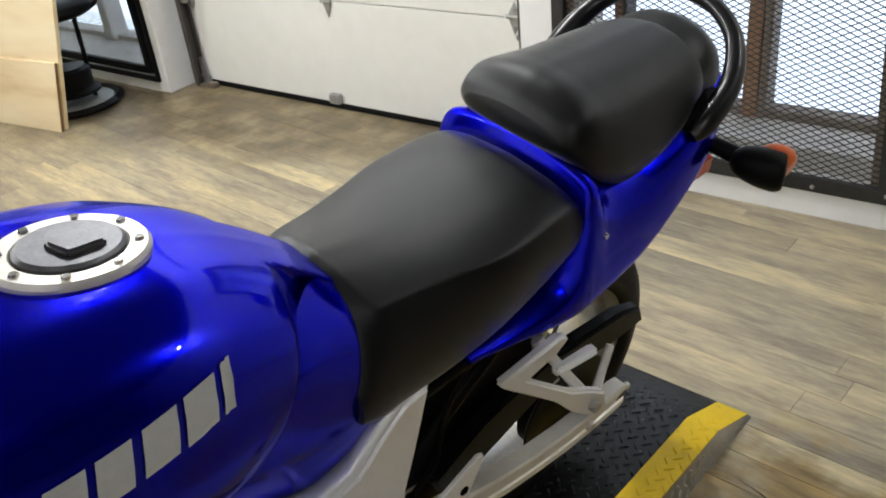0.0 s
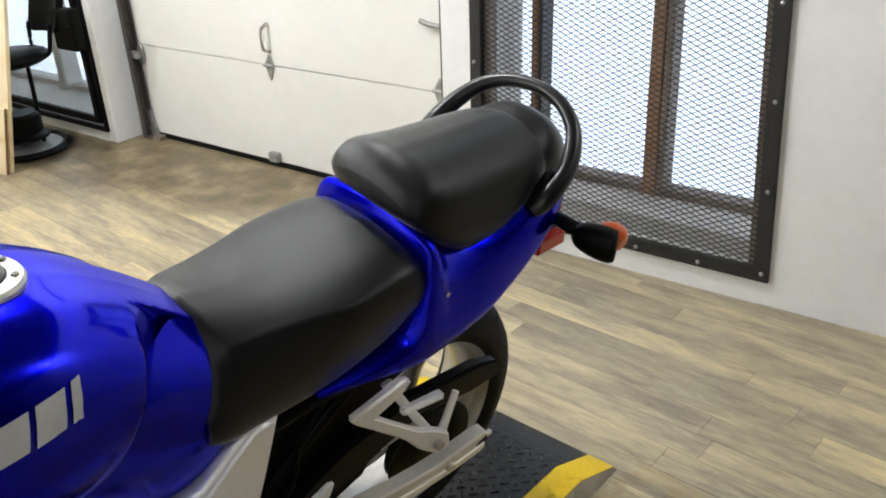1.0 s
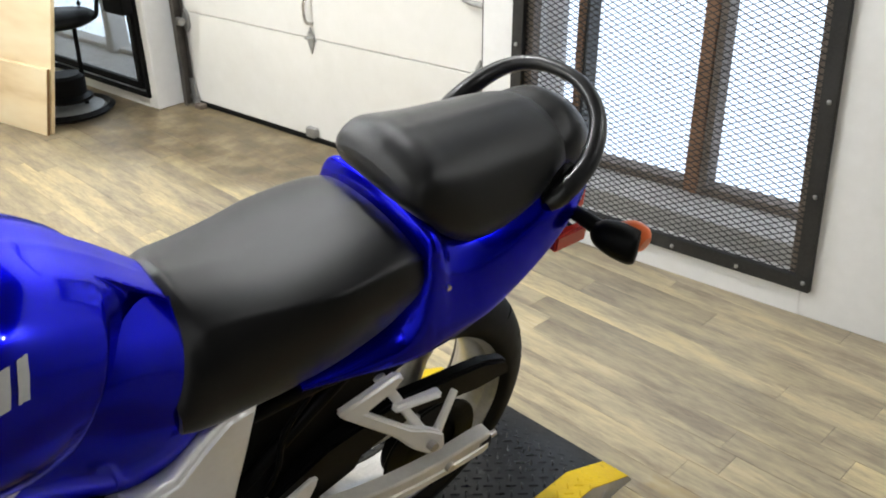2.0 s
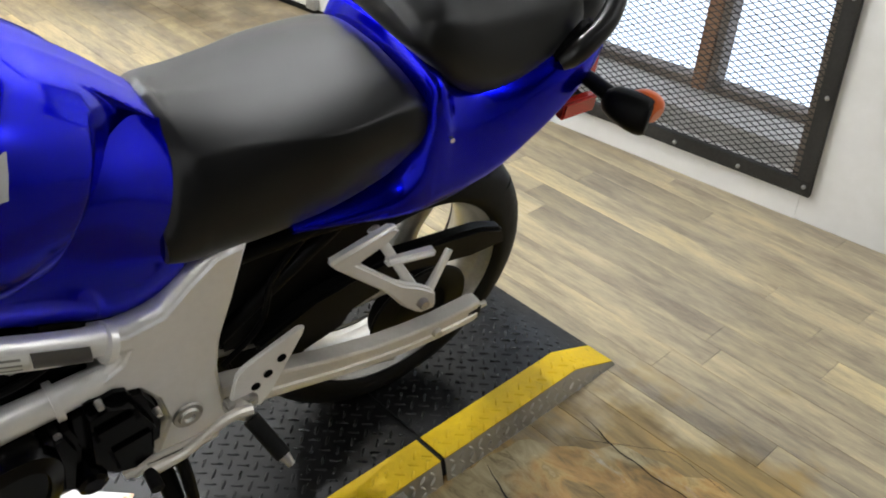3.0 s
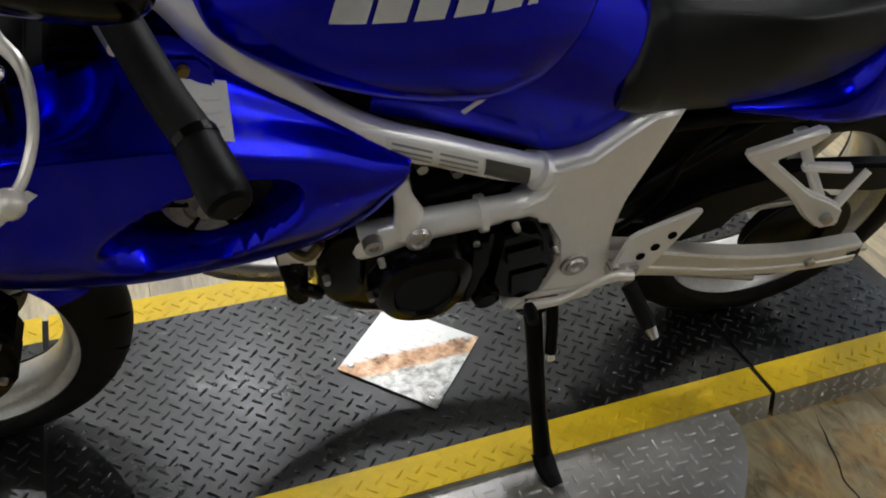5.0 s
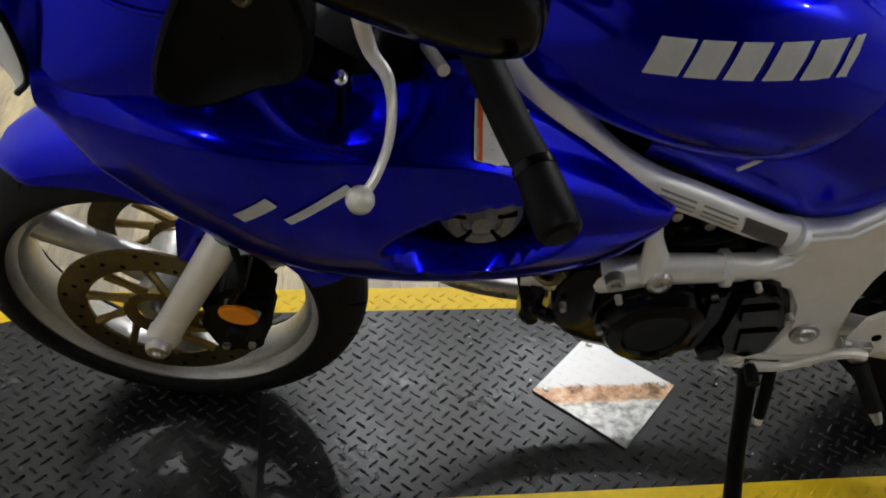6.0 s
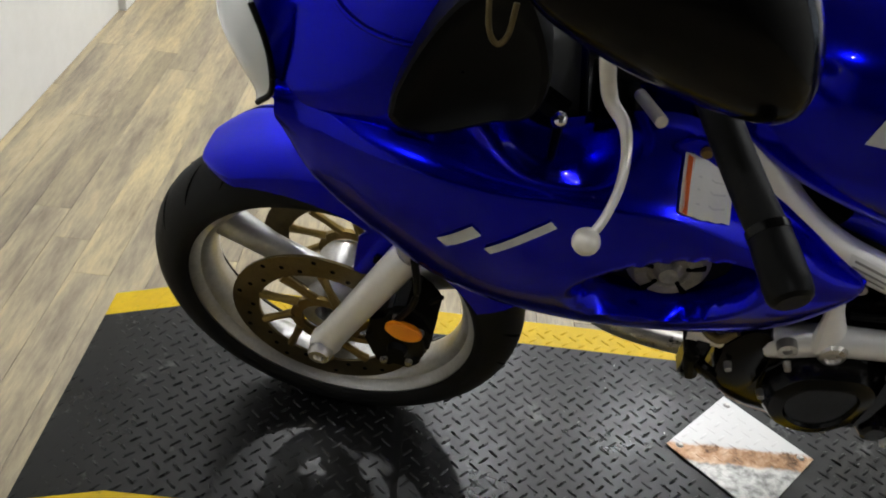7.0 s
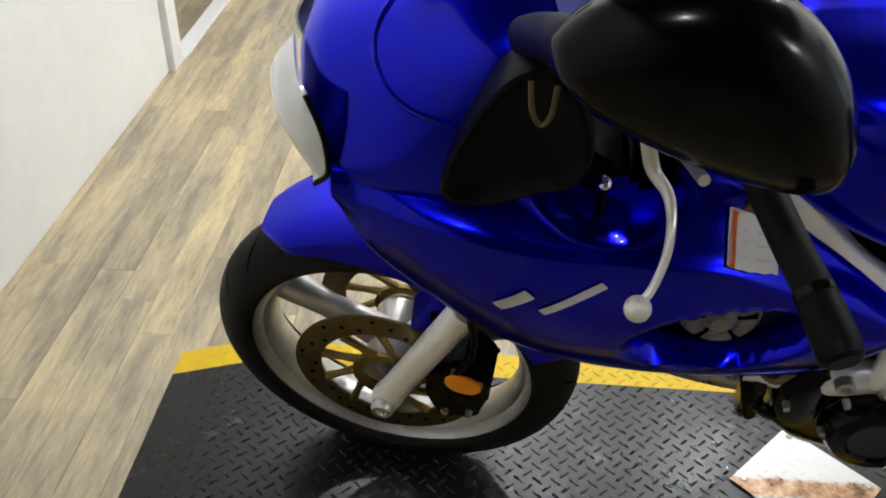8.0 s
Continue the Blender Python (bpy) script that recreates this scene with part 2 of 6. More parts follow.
# fuel tank
SLIM[0] = 0.035
TANK = [
    (-0.275, [(-0.10, 0.86), (-0.13, 0.875), (-0.135, 0.905), (-0.11, 0.945), (-0.06, 0.963), (0.0, 0.968)]),
    (-0.25, [(-0.11, 0.83), (-0.155, 0.855), (-0.165, 0.905), (-0.140, 0.962), (-0.075, 0.99), (0.0, 0.997)]),
    (-0.17, [(-0.11, 0.785), (-0.178, 0.82), (-0.203, 0.895), (-0.178, 0.975), (-0.105, 1.006), (0.0, 1.010)]),
    (-0.06, [(-0.11, 0.745), (-0.184, 0.785), (-0.214, 0.88), (-0.188, 0.972), (-0.115, 1.008), (0.0, 1.013)]),
    (0.05, [(-0.11, 0.738), (-0.178, 0.77), (-0.205, 0.86), (-0.180, 0.955), (-0.11, 0.99), (0.0, 0.996)]),
    (0.13, [(-0.10, 0.755), (-0.158, 0.78), (-0.182, 0.855), (-0.158, 0.928), (-0.095, 0.96), (0.0, 0.966)]),
    (0.20, [(-0.09, 0.775), (-0.136, 0.79), (-0.152, 0.838), (-0.130, 0.888), (-0.075, 0.912), (0.0, 0.918)]),
    (0.265, [(-0.075, 0.80), (-0.10, 0.805), (-0.11, 0.825), (-0.092, 0.845), (-0.05, 0.858), (0.0, 0.86)]),
]


def knee_recess(bm, slope=0.9):
    """Behind a slanting edge the flanks turn in sharply towards the seat."""
    for v in bm.verts:
        d = v.co.x - (0.08 + (v.co.z - 0.735) * 0.51)
        if d > 0 and abs(v.co.y) > 0.04:
            v.co.y = math.copysign(max(abs(v.co.y) - min(slope * d, 0.07 * slope), min(abs(v.co.y), 0.06)), v.co.y)
    return bm


tank = part("fuel_tank", knee_recess(skin(sections(TANK, 120, 60), close_v=True, caps=True)), BLUE, bike, "glossy metallic blue fuel tank", 60)
CAPM = pose(0.022, 0, 1.0, 0, 10, 0)
cap = part("filler_ring", moved(lathe([(0.050, -0.01), (0.072, -0.01), (0.072, 0.004), (0.068, 0.009), (0.052, 0.009), (0.048, 0.004)], (0, 0, 0), "z"), CAPM), ALU, tank, "bright metal filler ring")
part("filler_cap", moved(merged(lathe([(0.0, 0.005), (0.049, 0.005), (0.049, 0.011), (0.045, 0.014), (0.0, 0.014)], (0, 0, 0), "z"),
     slab([(-0.012, -0.03), (0.024, -0.026), (0.03, 0.0), (0.024, 0.026), (-0.012, 0.03), (-0.022, 0.0)], 0.012, 0.021, 0.003, "xy")), CAPM),
     varied(mat("cap_grey", (0.12, 0.12, 0.125), 0.4, 0.6), (0.09, 0.09, 0.095), (0.17, 0.17, 0.175), 30), cap, "dark grey filler cap")
for k in range(8):
    a = 2 * math.pi * (k + 0.5) / 8
    part("cap_screw", moved(lathe([(0.0, 0.012), (0.004, 0.012), (0.0055, 0.008)], (0.06 * math.cos(a), 0.06 * math.sin(a), 0), "z", 10), CAPM), CHROME, cap)


TANK_ROWS = sections(TANK, 90, 60)


def flank_y(rows, x, z, nv):
    i = min(range(len(rows) - 1), key=lambda k: abs(rows[k][0][0] - x))
    col = rows[i][:nv]
    k = max(range(1, nv - 1), key=lambda j: -col[j][1])
    low = col[:k + 1] if z < col[k][2] else col[k:]
    return float(np.interp(z, [p[2] for p in low], [p[1] for p in low]))


# maker's mark on both flanks: plain bars in silver
for side in (1, -1):
    for k, w in enumerate((0.036, 0.034, 0.032, 0.034, 0.034, 0.012)):
        x0 = -0.145 + k * 0.0415
        rows = []
        for xx in np.linspace(x0, x0 + w, 5):
            rows.append([(xx + 0.3 * (zz - 0.928), side * (flank_y(TANK_ROWS, xx + 0.3 * (zz - 0.928), zz, 60) - 0.0022), zz) for zz in np.linspace(0.906, 0.945, 6)])
        part("lettering_bar", skin(rows), WHITEPRINT, tank)

# side covers below the tank, blue, filling the gap between tank, frame and seat
SLIM[0] = 0.0
COVER = [
    (-0.09, [(-0.095, 0.724), (-0.108, 0.728), (-0.114, 0.738), (-0.120, 0.750), (-0.124, 0.765), (-0.12, 0.778)]),
    (0.02, [(-0.095, 0.684), (-0.110, 0.690), (-0.118, 0.715), (-0.126, 0.745), (-0.130, 0.775), (-0.12, 0.80)]),
    (0.10, [(-0.095, 0.648), (-0.108, 0.655), (-0.120, 0.70), (-0.132, 0.755), (-0.136, 0.81), (-0.12, 0.85)]),
    (0.17, [(-0.09, 0.620), (-0.106, 0.630), (-0.121, 0.69), (-0.132, 0.755), (-0.125, 0.825), (-0.095, 0.872)]),
    (0.225, [(-0.09, 0.628), (-0.106, 0.640), (-0.121, 0.69), (-0.129, 0.75), (-0.106, 0.825), (-0.055, 0.878)]),
    (0.262, [(-0.085, 0.655), (-0.104, 0.668), (-0.119, 0.705), (-0.119, 0.755), (-0.090, 0.820), (-0.040, 0.858)]),
    (0.285, [(-0.080, 0.685), (-0.092, 0.695), (-0.100, 0.715), (-0.098, 0.755), (-0.074, 0.805), (-0.035, 0.840)]),
]
for side in (1, -1):
    bm = skin(sections(COVER, 60, 40, closed=False))
    if side < 0:
        bm = mirrored(bm)
    part("side_cover", bm, BLUE, bike, "dark blue side cover under the tank", 60)
    SLIM[0] = 0.035
    part("trim_strip", tube([(0.015, side * -0.170, 0.745), (0.065, side * -0.174, 0.79), (0.125, side * -0.171, 0.845)], 0.0032, 8, 12, 0.5), ALU, bike, "thin silver trim strip")
    SLIM[0] = 0.0

# rider's seat: a flat top with a firm crest, flanks that flare forward to the frame
SEATS = [
    (0.228, [(-0.09, 0.706), (-0.132, 0.714), (-0.139, 0.735), (-0.131, 0.756), (-0.10, 0.775), (-0.06, 0.785), (-0.03, 0.79), (0.0, 0.79)]),
    (0.250, [(-0.09, 0.698), (-0.132, 0.706), (-0.140, 0.738), (-0.130, 0.772), (-0.105, 0.802), (-0.07, 0.826), (-0.035, 0.84), (0.0, 0.845)]),
    (0.274, [(-0.09, 0.692), (-0.130, 0.700), (-0.139, 0.738), (-0.127, 0.780), (-0.103, 0.816), (-0.080, 0.835), (-0.04, 0.853), (0.0, 0.861)]),
    (0.292, [(-0.09, 0.690), (-0.128, 0.698), (-0.137, 0.738), (-0.126, 0.785), (-0.102, 0.824), (-0.086, 0.836), (-0.045, 0.850), (0.0, 0.856)]),
    (0.34, [(-0.09, 0.686), (-0.126, 0.694), (-0.136, 0.738), (-0.127, 0.788), (-0.106, 0.825), (-0.092, 0.833), (-0.05, 0.842), (0.0, 0.846)]),
    (0.40, [(-0.09, 0.684), (-0.124, 0.692), (-0.136, 0.738), (-0.132, 0.790), (-0.118, 0.824), (-0.104, 0.832), (-0.06, 0.839), (0.0, 0.841)]),
    (0.47, [(-0.085, 0.688), (-0.120, 0.696), (-0.137, 0.742), (-0.142, 0.790), (-0.134, 0.823), (-0.120, 0.834), (-0.07, 0.843), (0.0, 0.845)]),
    (0.55, [(-0.08, 0.700), (-0.112, 0.708), (-0.131, 0.748), (-0.141, 0.790), (-0.134, 0.826), (-0.119, 0.840), (-0.07, 0.851), (0.0, 0.855)]),
    (0.592, [(-0.07, 0.712), (-0.106, 0.722), (-0.128, 0.755), (-0.138, 0.790), (-0.130, 0.824), (-0.114, 0.838), (-0.07, 0.850), (0.0, 0.856)]),
    (0.622, [(-0.06, 0.735), (-0.100, 0.742), (-0.126, 0.762), (-0.133, 0.788), (-0.124, 0.815), (-0.105, 0.825), (-0.06, 0.832), (0.0, 0.836)]),
    (0.640, [(-0.05, 0.755), (-0.09, 0.758), (-0.112, 0.768), (-0.118, 0.782), (-0.108, 0.796), (-0.09, 0.802), (-0.05, 0.805), (0.0, 0.806)]),
]
part("rider_seat", skin(sections(SEATS, 60, 40), close_v=True, caps=True), SEAT, bike, "worn black vinyl rider seat", 60)

# tail fairing: a thin tongue under the seat that swells, crosses between the seats as a ridge and tapers to the rear
TAIL = [
    (0.40, [(-0.10, 0.690), (-0.132, 0.690), (-0.1375, 0.693), (-0.138, 0.697), (-0.134, 0.700), (-0.12, 0.701), (-0.06, 0.70), (0.0, 0.70)]),
    (0.48, [(-0.10, 0.674), (-0.134, 0.675), (-0.146, 0.682), (-0.148, 0.692), (-0.141, 0.699), (-0.12, 0.702), (-0.06, 0.70), (0.0, 0.70)]),
    (0.55, [(-0.10, 0.659), (-0.137, 0.661), (-0.154, 0.671), (-0.159, 0.688), (-0.153, 0.706), (-0.125, 0.718), (-0.06, 0.72), (0.0, 0.72)]),
    (0.583, [(-0.10, 0.654), (-0.139, 0.656), (-0.158, 0.671), (-0.163, 0.695), (-0.157, 0.728), (-0.130, 0.752), (-0.08, 0.77), (0.0, 0.78)]),
    (0.600, [(-0.10, 0.652), (-0.139, 0.654), (-0.159, 0.672), (-0.163, 0.700), (-0.157, 0.750), (-0.140, 0.792), (-0.10, 0.815), (0.0, 0.835)]),
    (0.607, [(-0.10, 0.651), (-0.139, 0.653), (-0.159, 0.673), (-0.163, 0.702), (-0.156, 0.760), (-0.143, 0.812), (-0.112, 0.850), (0.0, 0.864)]),
    (0.615, [(-0.10, 0.651), (-0.139, 0.653), (-0.159, 0.674), (-0.162, 0.705), (-0.155, 0.765), (-0.143, 0.822), (-0.115, 0.864), (0.0, 0.882)]),
    (0.630, [(-0.10, 0.651), (-0.139, 0.653), (-0.158, 0.676), (-0.161, 0.71), (-0.153, 0.768), (-0.141, 0.822), (-0.114, 0.862), (0.0, 0.888)]),
    (0.652, [(-0.10, 0.652), (-0.139, 0.654), (-0.157, 0.678), (-0.159, 0.715), (-0.148, 0.77), (-0.132, 0.815), (-0.10, 0.845), (0.0, 0.874)]),
    (0.69, [(-0.10, 0.656), (-0.138, 0.659), (-0.156, 0.685), (-0.157, 0.72), (-0.147, 0.768), (-0.131, 0.802), (-0.10, 0.825), (0.0, 0.85)]),
    (0.76, [(-0.09, 0.672), (-0.133, 0.676), (-0.153, 0.702), (-0.154, 0.74), (-0.146, 0.785), (-0.130, 0.812), (-0.09, 0.83), (0.0, 0.84)]),
    (0.86, [(-0.07, 0.720), (-0.116, 0.725), (-0.142, 0.75), (-0.146, 0.785), (-0.141, 0.825), (-0.126, 0.846), (-0.08, 0.852), (0.0, 0.855)]),
    (0.93, [(-0.055, 0.768), (-0.098, 0.773), (-0.124, 0.795), (-0.128, 0.825), (-0.122, 0.850), (-0.105, 0.862), (-0.06, 0.867), (0.0, 0.87)]),
    (0.985, [(-0.04, 0.806), (-0.07, 0.810), (-0.092, 0.826), (-0.096, 0.845), (-0.090, 0.860), (-0.074, 0.870), (-0.04, 0.875), (0.0, 0.878)]),
    (1.025, [(-0.02, 0.836), (-0.036, 0.838), (-0.048, 0.848), (-0.050, 0.858), (-0.045, 0.867), (-0.036, 0.873), (-0.02, 0.877), (0.0, 0.878)]),
]
tail = part("tail_fairing", skin(sections(TAIL, 90, 44), close_v=True, caps=True), BLUE, bike, "glossy blue tail fairing", 60)
for y in (-1, 1):
    part("tail_screw", bolt((0.638, y * 0.149, 0.778), 0.005, 0.004, (0, y, 0)), CHROME, tail)

# pillion seat
PILLION = [
    (0.598, [(-0.02, 0.890), (-0.060, 0.891), (-0.080, 0.897), (-0.082, 0.906), (-0.066, 0.914), (-0.03, 0.920), (0.0, 0.922)]),
    (0.612, [(-0.05, 0.876), (-0.088, 0.880), (-0.102, 0.892), (-0.102, 0.910), (-0.086, 0.929), (-0.045, 0.939), (0.0, 0.943)]),
    (0.640, [(-0.07, 0.850), (-0.106, 0.854), (-0.117, 0.874), (-0.113, 0.906), (-0.095, 0.938), (-0.050, 0.955), (0.0, 0.960)]),
    (0.68, [(-0.07, 0.815), (-0.110, 0.822), (-0.125, 0.852), (-0.118, 0.896), (-0.100, 0.930), (-0.055, 0.952), (0.0, 0.959)]),
    (0.72, [(-0.07, 0.798), (-0.111, 0.806), (-0.127, 0.842), (-0.118, 0.890), (-0.100, 0.924), (-0.055, 0.949), (0.0, 0.957)]),
    (0.78, [(-0.07, 0.800), (-0.110, 0.808), (-0.125, 0.843), (-0.114, 0.890), (-0.096, 0.922), (-0.055, 0.946), (0.0, 0.955)]),
    (0.85, [(-0.06, 0.820), (-0.104, 0.828), (-0.117, 0.858), (-0.107, 0.896), (-0.090, 0.922), (-0.050, 0.944), (0.0, 0.953)]),
    (0.90, [(-0.05, 0.842), (-0.092, 0.850), (-0.103, 0.874), (-0.095, 0.902), (-0.078, 0.922), (-0.042, 0.940), (0.0, 0.947)]),
    (0.932, [(-0.04, 0.862), (-0.074, 0.868), (-0.082, 0.884), (-0.076, 0.902), (-0.060, 0.916), (-0.03, 0.928), (0.0, 0.932)]),
    (0.945, [(-0.03, 0.880), (-0.050, 0.884), (-0.054, 0.892), (-0.050, 0.900), (-0.040, 0.908), (-0.02, 0.914), (0.0, 0.916)]),
]
part("pillion_seat", skin(sections(PILLION, 60, 36), close_v=True, caps=True), SEAT, bike, "smooth black vinyl pillion seat", 60)
HUMP = [
    (0.895, [(-0.03, 0.84), (-0.085, 0.85), (-0.098, 0.88), (-0.085, 0.91), (-0.045, 0.930), (0.0, 0.936)]),
    (0.95, [(-0.03, 0.84), (-0.085, 0.85), (-0.096, 0.875), (-0.082, 0.912), (-0.045, 0.938), (0.0, 0.946)]),
    (0.99, [(-0.03, 0.84), (-0.068, 0.85), (-0.078, 0.868), (-0.066, 0.900), (-0.036, 0.922), (0.0, 0.928)]),
    (1.025, [(-0.02, 0.845), (-0.04, 0.85), (-0.048, 0.860), (-0.04, 0.875), (-0.02, 0.886), (0.0, 0.89)]),
]
part("tail_pad", skin(sections(HUMP, 18, 18), close_v=True, caps=True), SEAT, bike, "black padded hump behind the pillion seat", 60)
# grab rail
RAIL = [(0.846, -0.131, 0.838), (0.868, -0.138, 0.856), (0.925, -0.132, 0.892), (0.968, -0.102, 0.932), (0.990, -0.055, 0.958), (0.997, 0.0, 0.967),
        (0.990, 0.065, 0.960), (0.968, 0.115, 0.937), (0.925, 0.142, 0.902), (0.868, 0.144, 0.866), (0.846, 0.136, 0.842)]
rail = part("grab_rail", tube(RAIL, [0.013, 0.018, 0.0165, 0.014, 0.0125, 0.012, 0.0125, 0.014, 0.0165, 0.018, 0.013], 16, 70), RAILBLACK, bike, "black looped grab rail", 60)
for y in (-1, 1):
    part("rail_clamp", slab([(0.838, 0.822), (0.866, 0.836), (0.905, 0.886), (0.892, 0.898), (0.862, 0.872), (0.840, 0.846)], y * 0.112, y * 0.134, 0.006), BLACK, rail)
# tail light, rear indicators, mudguard and plate holder
part("tail_light", skin(sections([(0.98, [(-0.02, 0.73), (-0.06, 0.735), (-0.065, 0.76), (-0.05, 0.785), (0, 0.79)]),
     (1.045, [(-0.015, 0.70), (-0.05, 0.705), (-0.055, 0.735), (-0.045, 0.765), (0, 0.77)])], 8, 12), close_v=True, caps=True), RED, bike, "red tail light")
part("rear_mudguard", tube([(0.80, 0, 0.68), (0.88, 0, 0.69), (0.95, 0, 0.70), (1.01, 0, 0.70)], [0.03, 0.03, 0.03, 0.02], 14, 20, 1.3), BLACK, bike)
for y in (-1, 1):
    ind = part("rear_indicator_stem", tube([(0.935, y * 0.05, 0.770), (0.955, y * 0.10, 0.768), (0.968, y * 0.155, 0.760)], [0.015, 0.013, 0.015], 12, 10), BLACK, bike)
    part("indicator_body", tube([(0.956, y * 0.150, 0.762), (0.961, y * 0.163, 0.760), (0.973, y * 0.192, 0.757), (0.984, y * 0.218, 0.755), (0.987, y * 0.224, 0.755)], [0.012, 0.024, 0.031, 0.031, 0.022], 18, 18, 1.0), BLACK, ind)
    part("indicator_lens", tube([(0.990, y * 0.172, 0.766), (0.995, y * 0.192, 0.764), (1.001, y * 0.215, 0.761), (1.001, y * 0.226, 0.759)], [0.010, 0.026, 0.027, 0.016], 18, 16, 0.72), ORANGE, ind, "orange indicator lens")
part("plate_holder", slab([(1.0, 0.70), (1.025, 0.655), (1.03, 0.655), (1.01, 0.70)], -0.07, 0.07, 0.001), BLACK, bike)
for y in (-1, 1):
    part("side_reflector", block((0.955, y * 0.075 - 0.01, 0.665), (1.035, y * 0.075 + 0.01, 0.70), 0.004), RED, bike, "red side reflector")

# ---- frame ----
SLIM[0] = 0.035
frame_ob = part("main_frame", slab([(0.128, 0.632), (0.168, 0.622), (0.215, 0.630), (0.25, 0.665), (0.290, 0.698), (0.336, 0.706), (0.312, 0.61), (0.292, 0.54), (0.287, 0.48), (0.302, 0.37), (0.285, 0.325), (0.205, 0.313), (0.135, 0.322),
     (0.185, 0.36), (0.208, 0.42), (0.196, 0.475), (0.172, 0.512), (0.12, 0.528), (0.12, 0.556), (0.155, 0.572), (0.165, 0.59), (0.128, 0.60)], -0.160, -0.118, 0.006, seg=3), SILVER, bike, "silver cast aluminium frame plate", 100)
for side in (1, -1):
    s = side
    if side < 0:
        part("frame_plate", slab([(0.158, 0.60), (0.222, 0.625), (0.277, 0.70), (0.325, 0.688), (0.287, 0.50), (0.302, 0.37), (0.285, 0.325), (0.205, 0.313), (0.21, 0.42), (0.15, 0.53)], 0.118, 0.162, 0.008), SILVER, bike)
    up = part("upper_frame_tube", tube([(-0.36, s * -0.055, 0.935), (-0.302, s * -0.10, 0.902), (-0.240, s * -0.140, 0.836), (-0.168, s * -0.150, 0.760), (-0.09, s * -0.151, 0.708), (0.0, s * -0.151, 0.672), (0.10, s * -0.150, 0.631), (0.20, s * -0.136, 0.592)], [0.030, 0.031, 0.030, 0.027, 0.024, 0.0225, 0.022, 0.016], 16, 40, 0.8), SILVER, bike, "silver frame tube", 60)
    lo = part("lower_frame_tube", tube([(-0.20, s * -0.12, 0.50), (-0.10, s * -0.140, 0.512), (-0.02, s * -0.145, 0.533), (0.09, s * -0.147, 0.545), (0.22, s * -0.134, 0.545)], [0.030, 0.028, 0.024, 0.0215, 0.020], 16, 26, 0.85), SILVER, bike, "silver frame tube", 60)
    part("frame_strut", tube([(-0.055, s * -0.148, 0.675), (-0.045, s * -0.15, 0.61), (-0.025, s * -0.148, 0.535)], [0.030, 0.014, 0.03], 12, 14, 0.6), SILVER, bike)
    for path_x, path_z, own in ((0.146, 0.612, up), (0.073, 0.544, lo), (-0.335, 0.912, up)):
        d = np.array((1, 0, -0.42)) if own is up else np.array((1, 0, 0.08))
        if path_x < -0.2:
            d = np.array((0.6, s * -0.5, -0.5))
            c = np.array((-0.318, s * -0.088, 0.905))
        else:
            c = np.array((path_x, s * -0.148, path_z))
        d = d / np.linalg.norm(d)
        part("tube_collar", rod(c - d * 0.005, c + d * 0.005, 0.0345 if path_x < -0.2 else 0.0265), SILVER, own)
    part("frame_bolt", lathe([(0, -0.003), (0.009, -0.003), (0.011, -0.008), (0.017, -0.006), (0.020, 0.0)], (-0.02, s * -0.166, 0.53), "y", 20) if s > 0 else bolt((-0.02, 0.16, 0.53), 0.02, 0.01, (0, 1, 0)), STEEL, frame_ob)
    part("pivot_bolt", lathe([(0.0, -0.001), (0.007, -0.001), (0.009, -0.006), (0.014, -0.006), (0.016, -0.002), (0.022, -0.002), (0.023, 0.002)], (0.236, s * -0.163, 0.418), "y", 24) if s > 0 else bolt((0.236, 0.162, 0.418), 0.02, 0.008, (0, 1, 0)), STEEL, frame_ob)


def strip_on_tube(x0, x1, z0, z1, up, mat_):
    """A sticker wrapped on the left upper frame tube."""
    rows = []
    for t in np.linspace(0, 1, 8):
        x, z = x0 + (x1 - x0) * t, z0 + (z1 - z0) * t
        rows.append([(x, -0.151 - 0.0196 * math.cos(a), z + 0.0238 * math.sin(a)) for a in np.linspace(-0.75, 0.62, 7)])
    return part("sticker", skin(rows), mat_, up)


up_tube = next(o for o in bike.children if o.name == "upper_frame_tube")
st = strip_on_tube(-0.075, 0.055, 0.704, 0.651, up_tube, CREAM)
tagged(st, "cream warning sticker")
strip_on_tube(0.057, 0.122, 0.650, 0.624, up_tube, DARKPRINT)
for r0 in range(3):
    for k in range(2):
        x0 = -0.068 + 0.062 * k
        rows = []
        for t in np.linspace(0, 1, 4):
            x = x0 + 0.052 * t
            z = 0.704 - (x + 0.075) * 0.408
            a0 = -0.45 + 0.36 * r0
            rows.append([(x, -0.1515 - 0.0199 * math.cos(a), z + 0.0242 * math.sin(a)) for a in (a0, a0 + 0.07, a0 + 0.14)])
        part("print_bar", skin(rows), GREYPRINT, st)

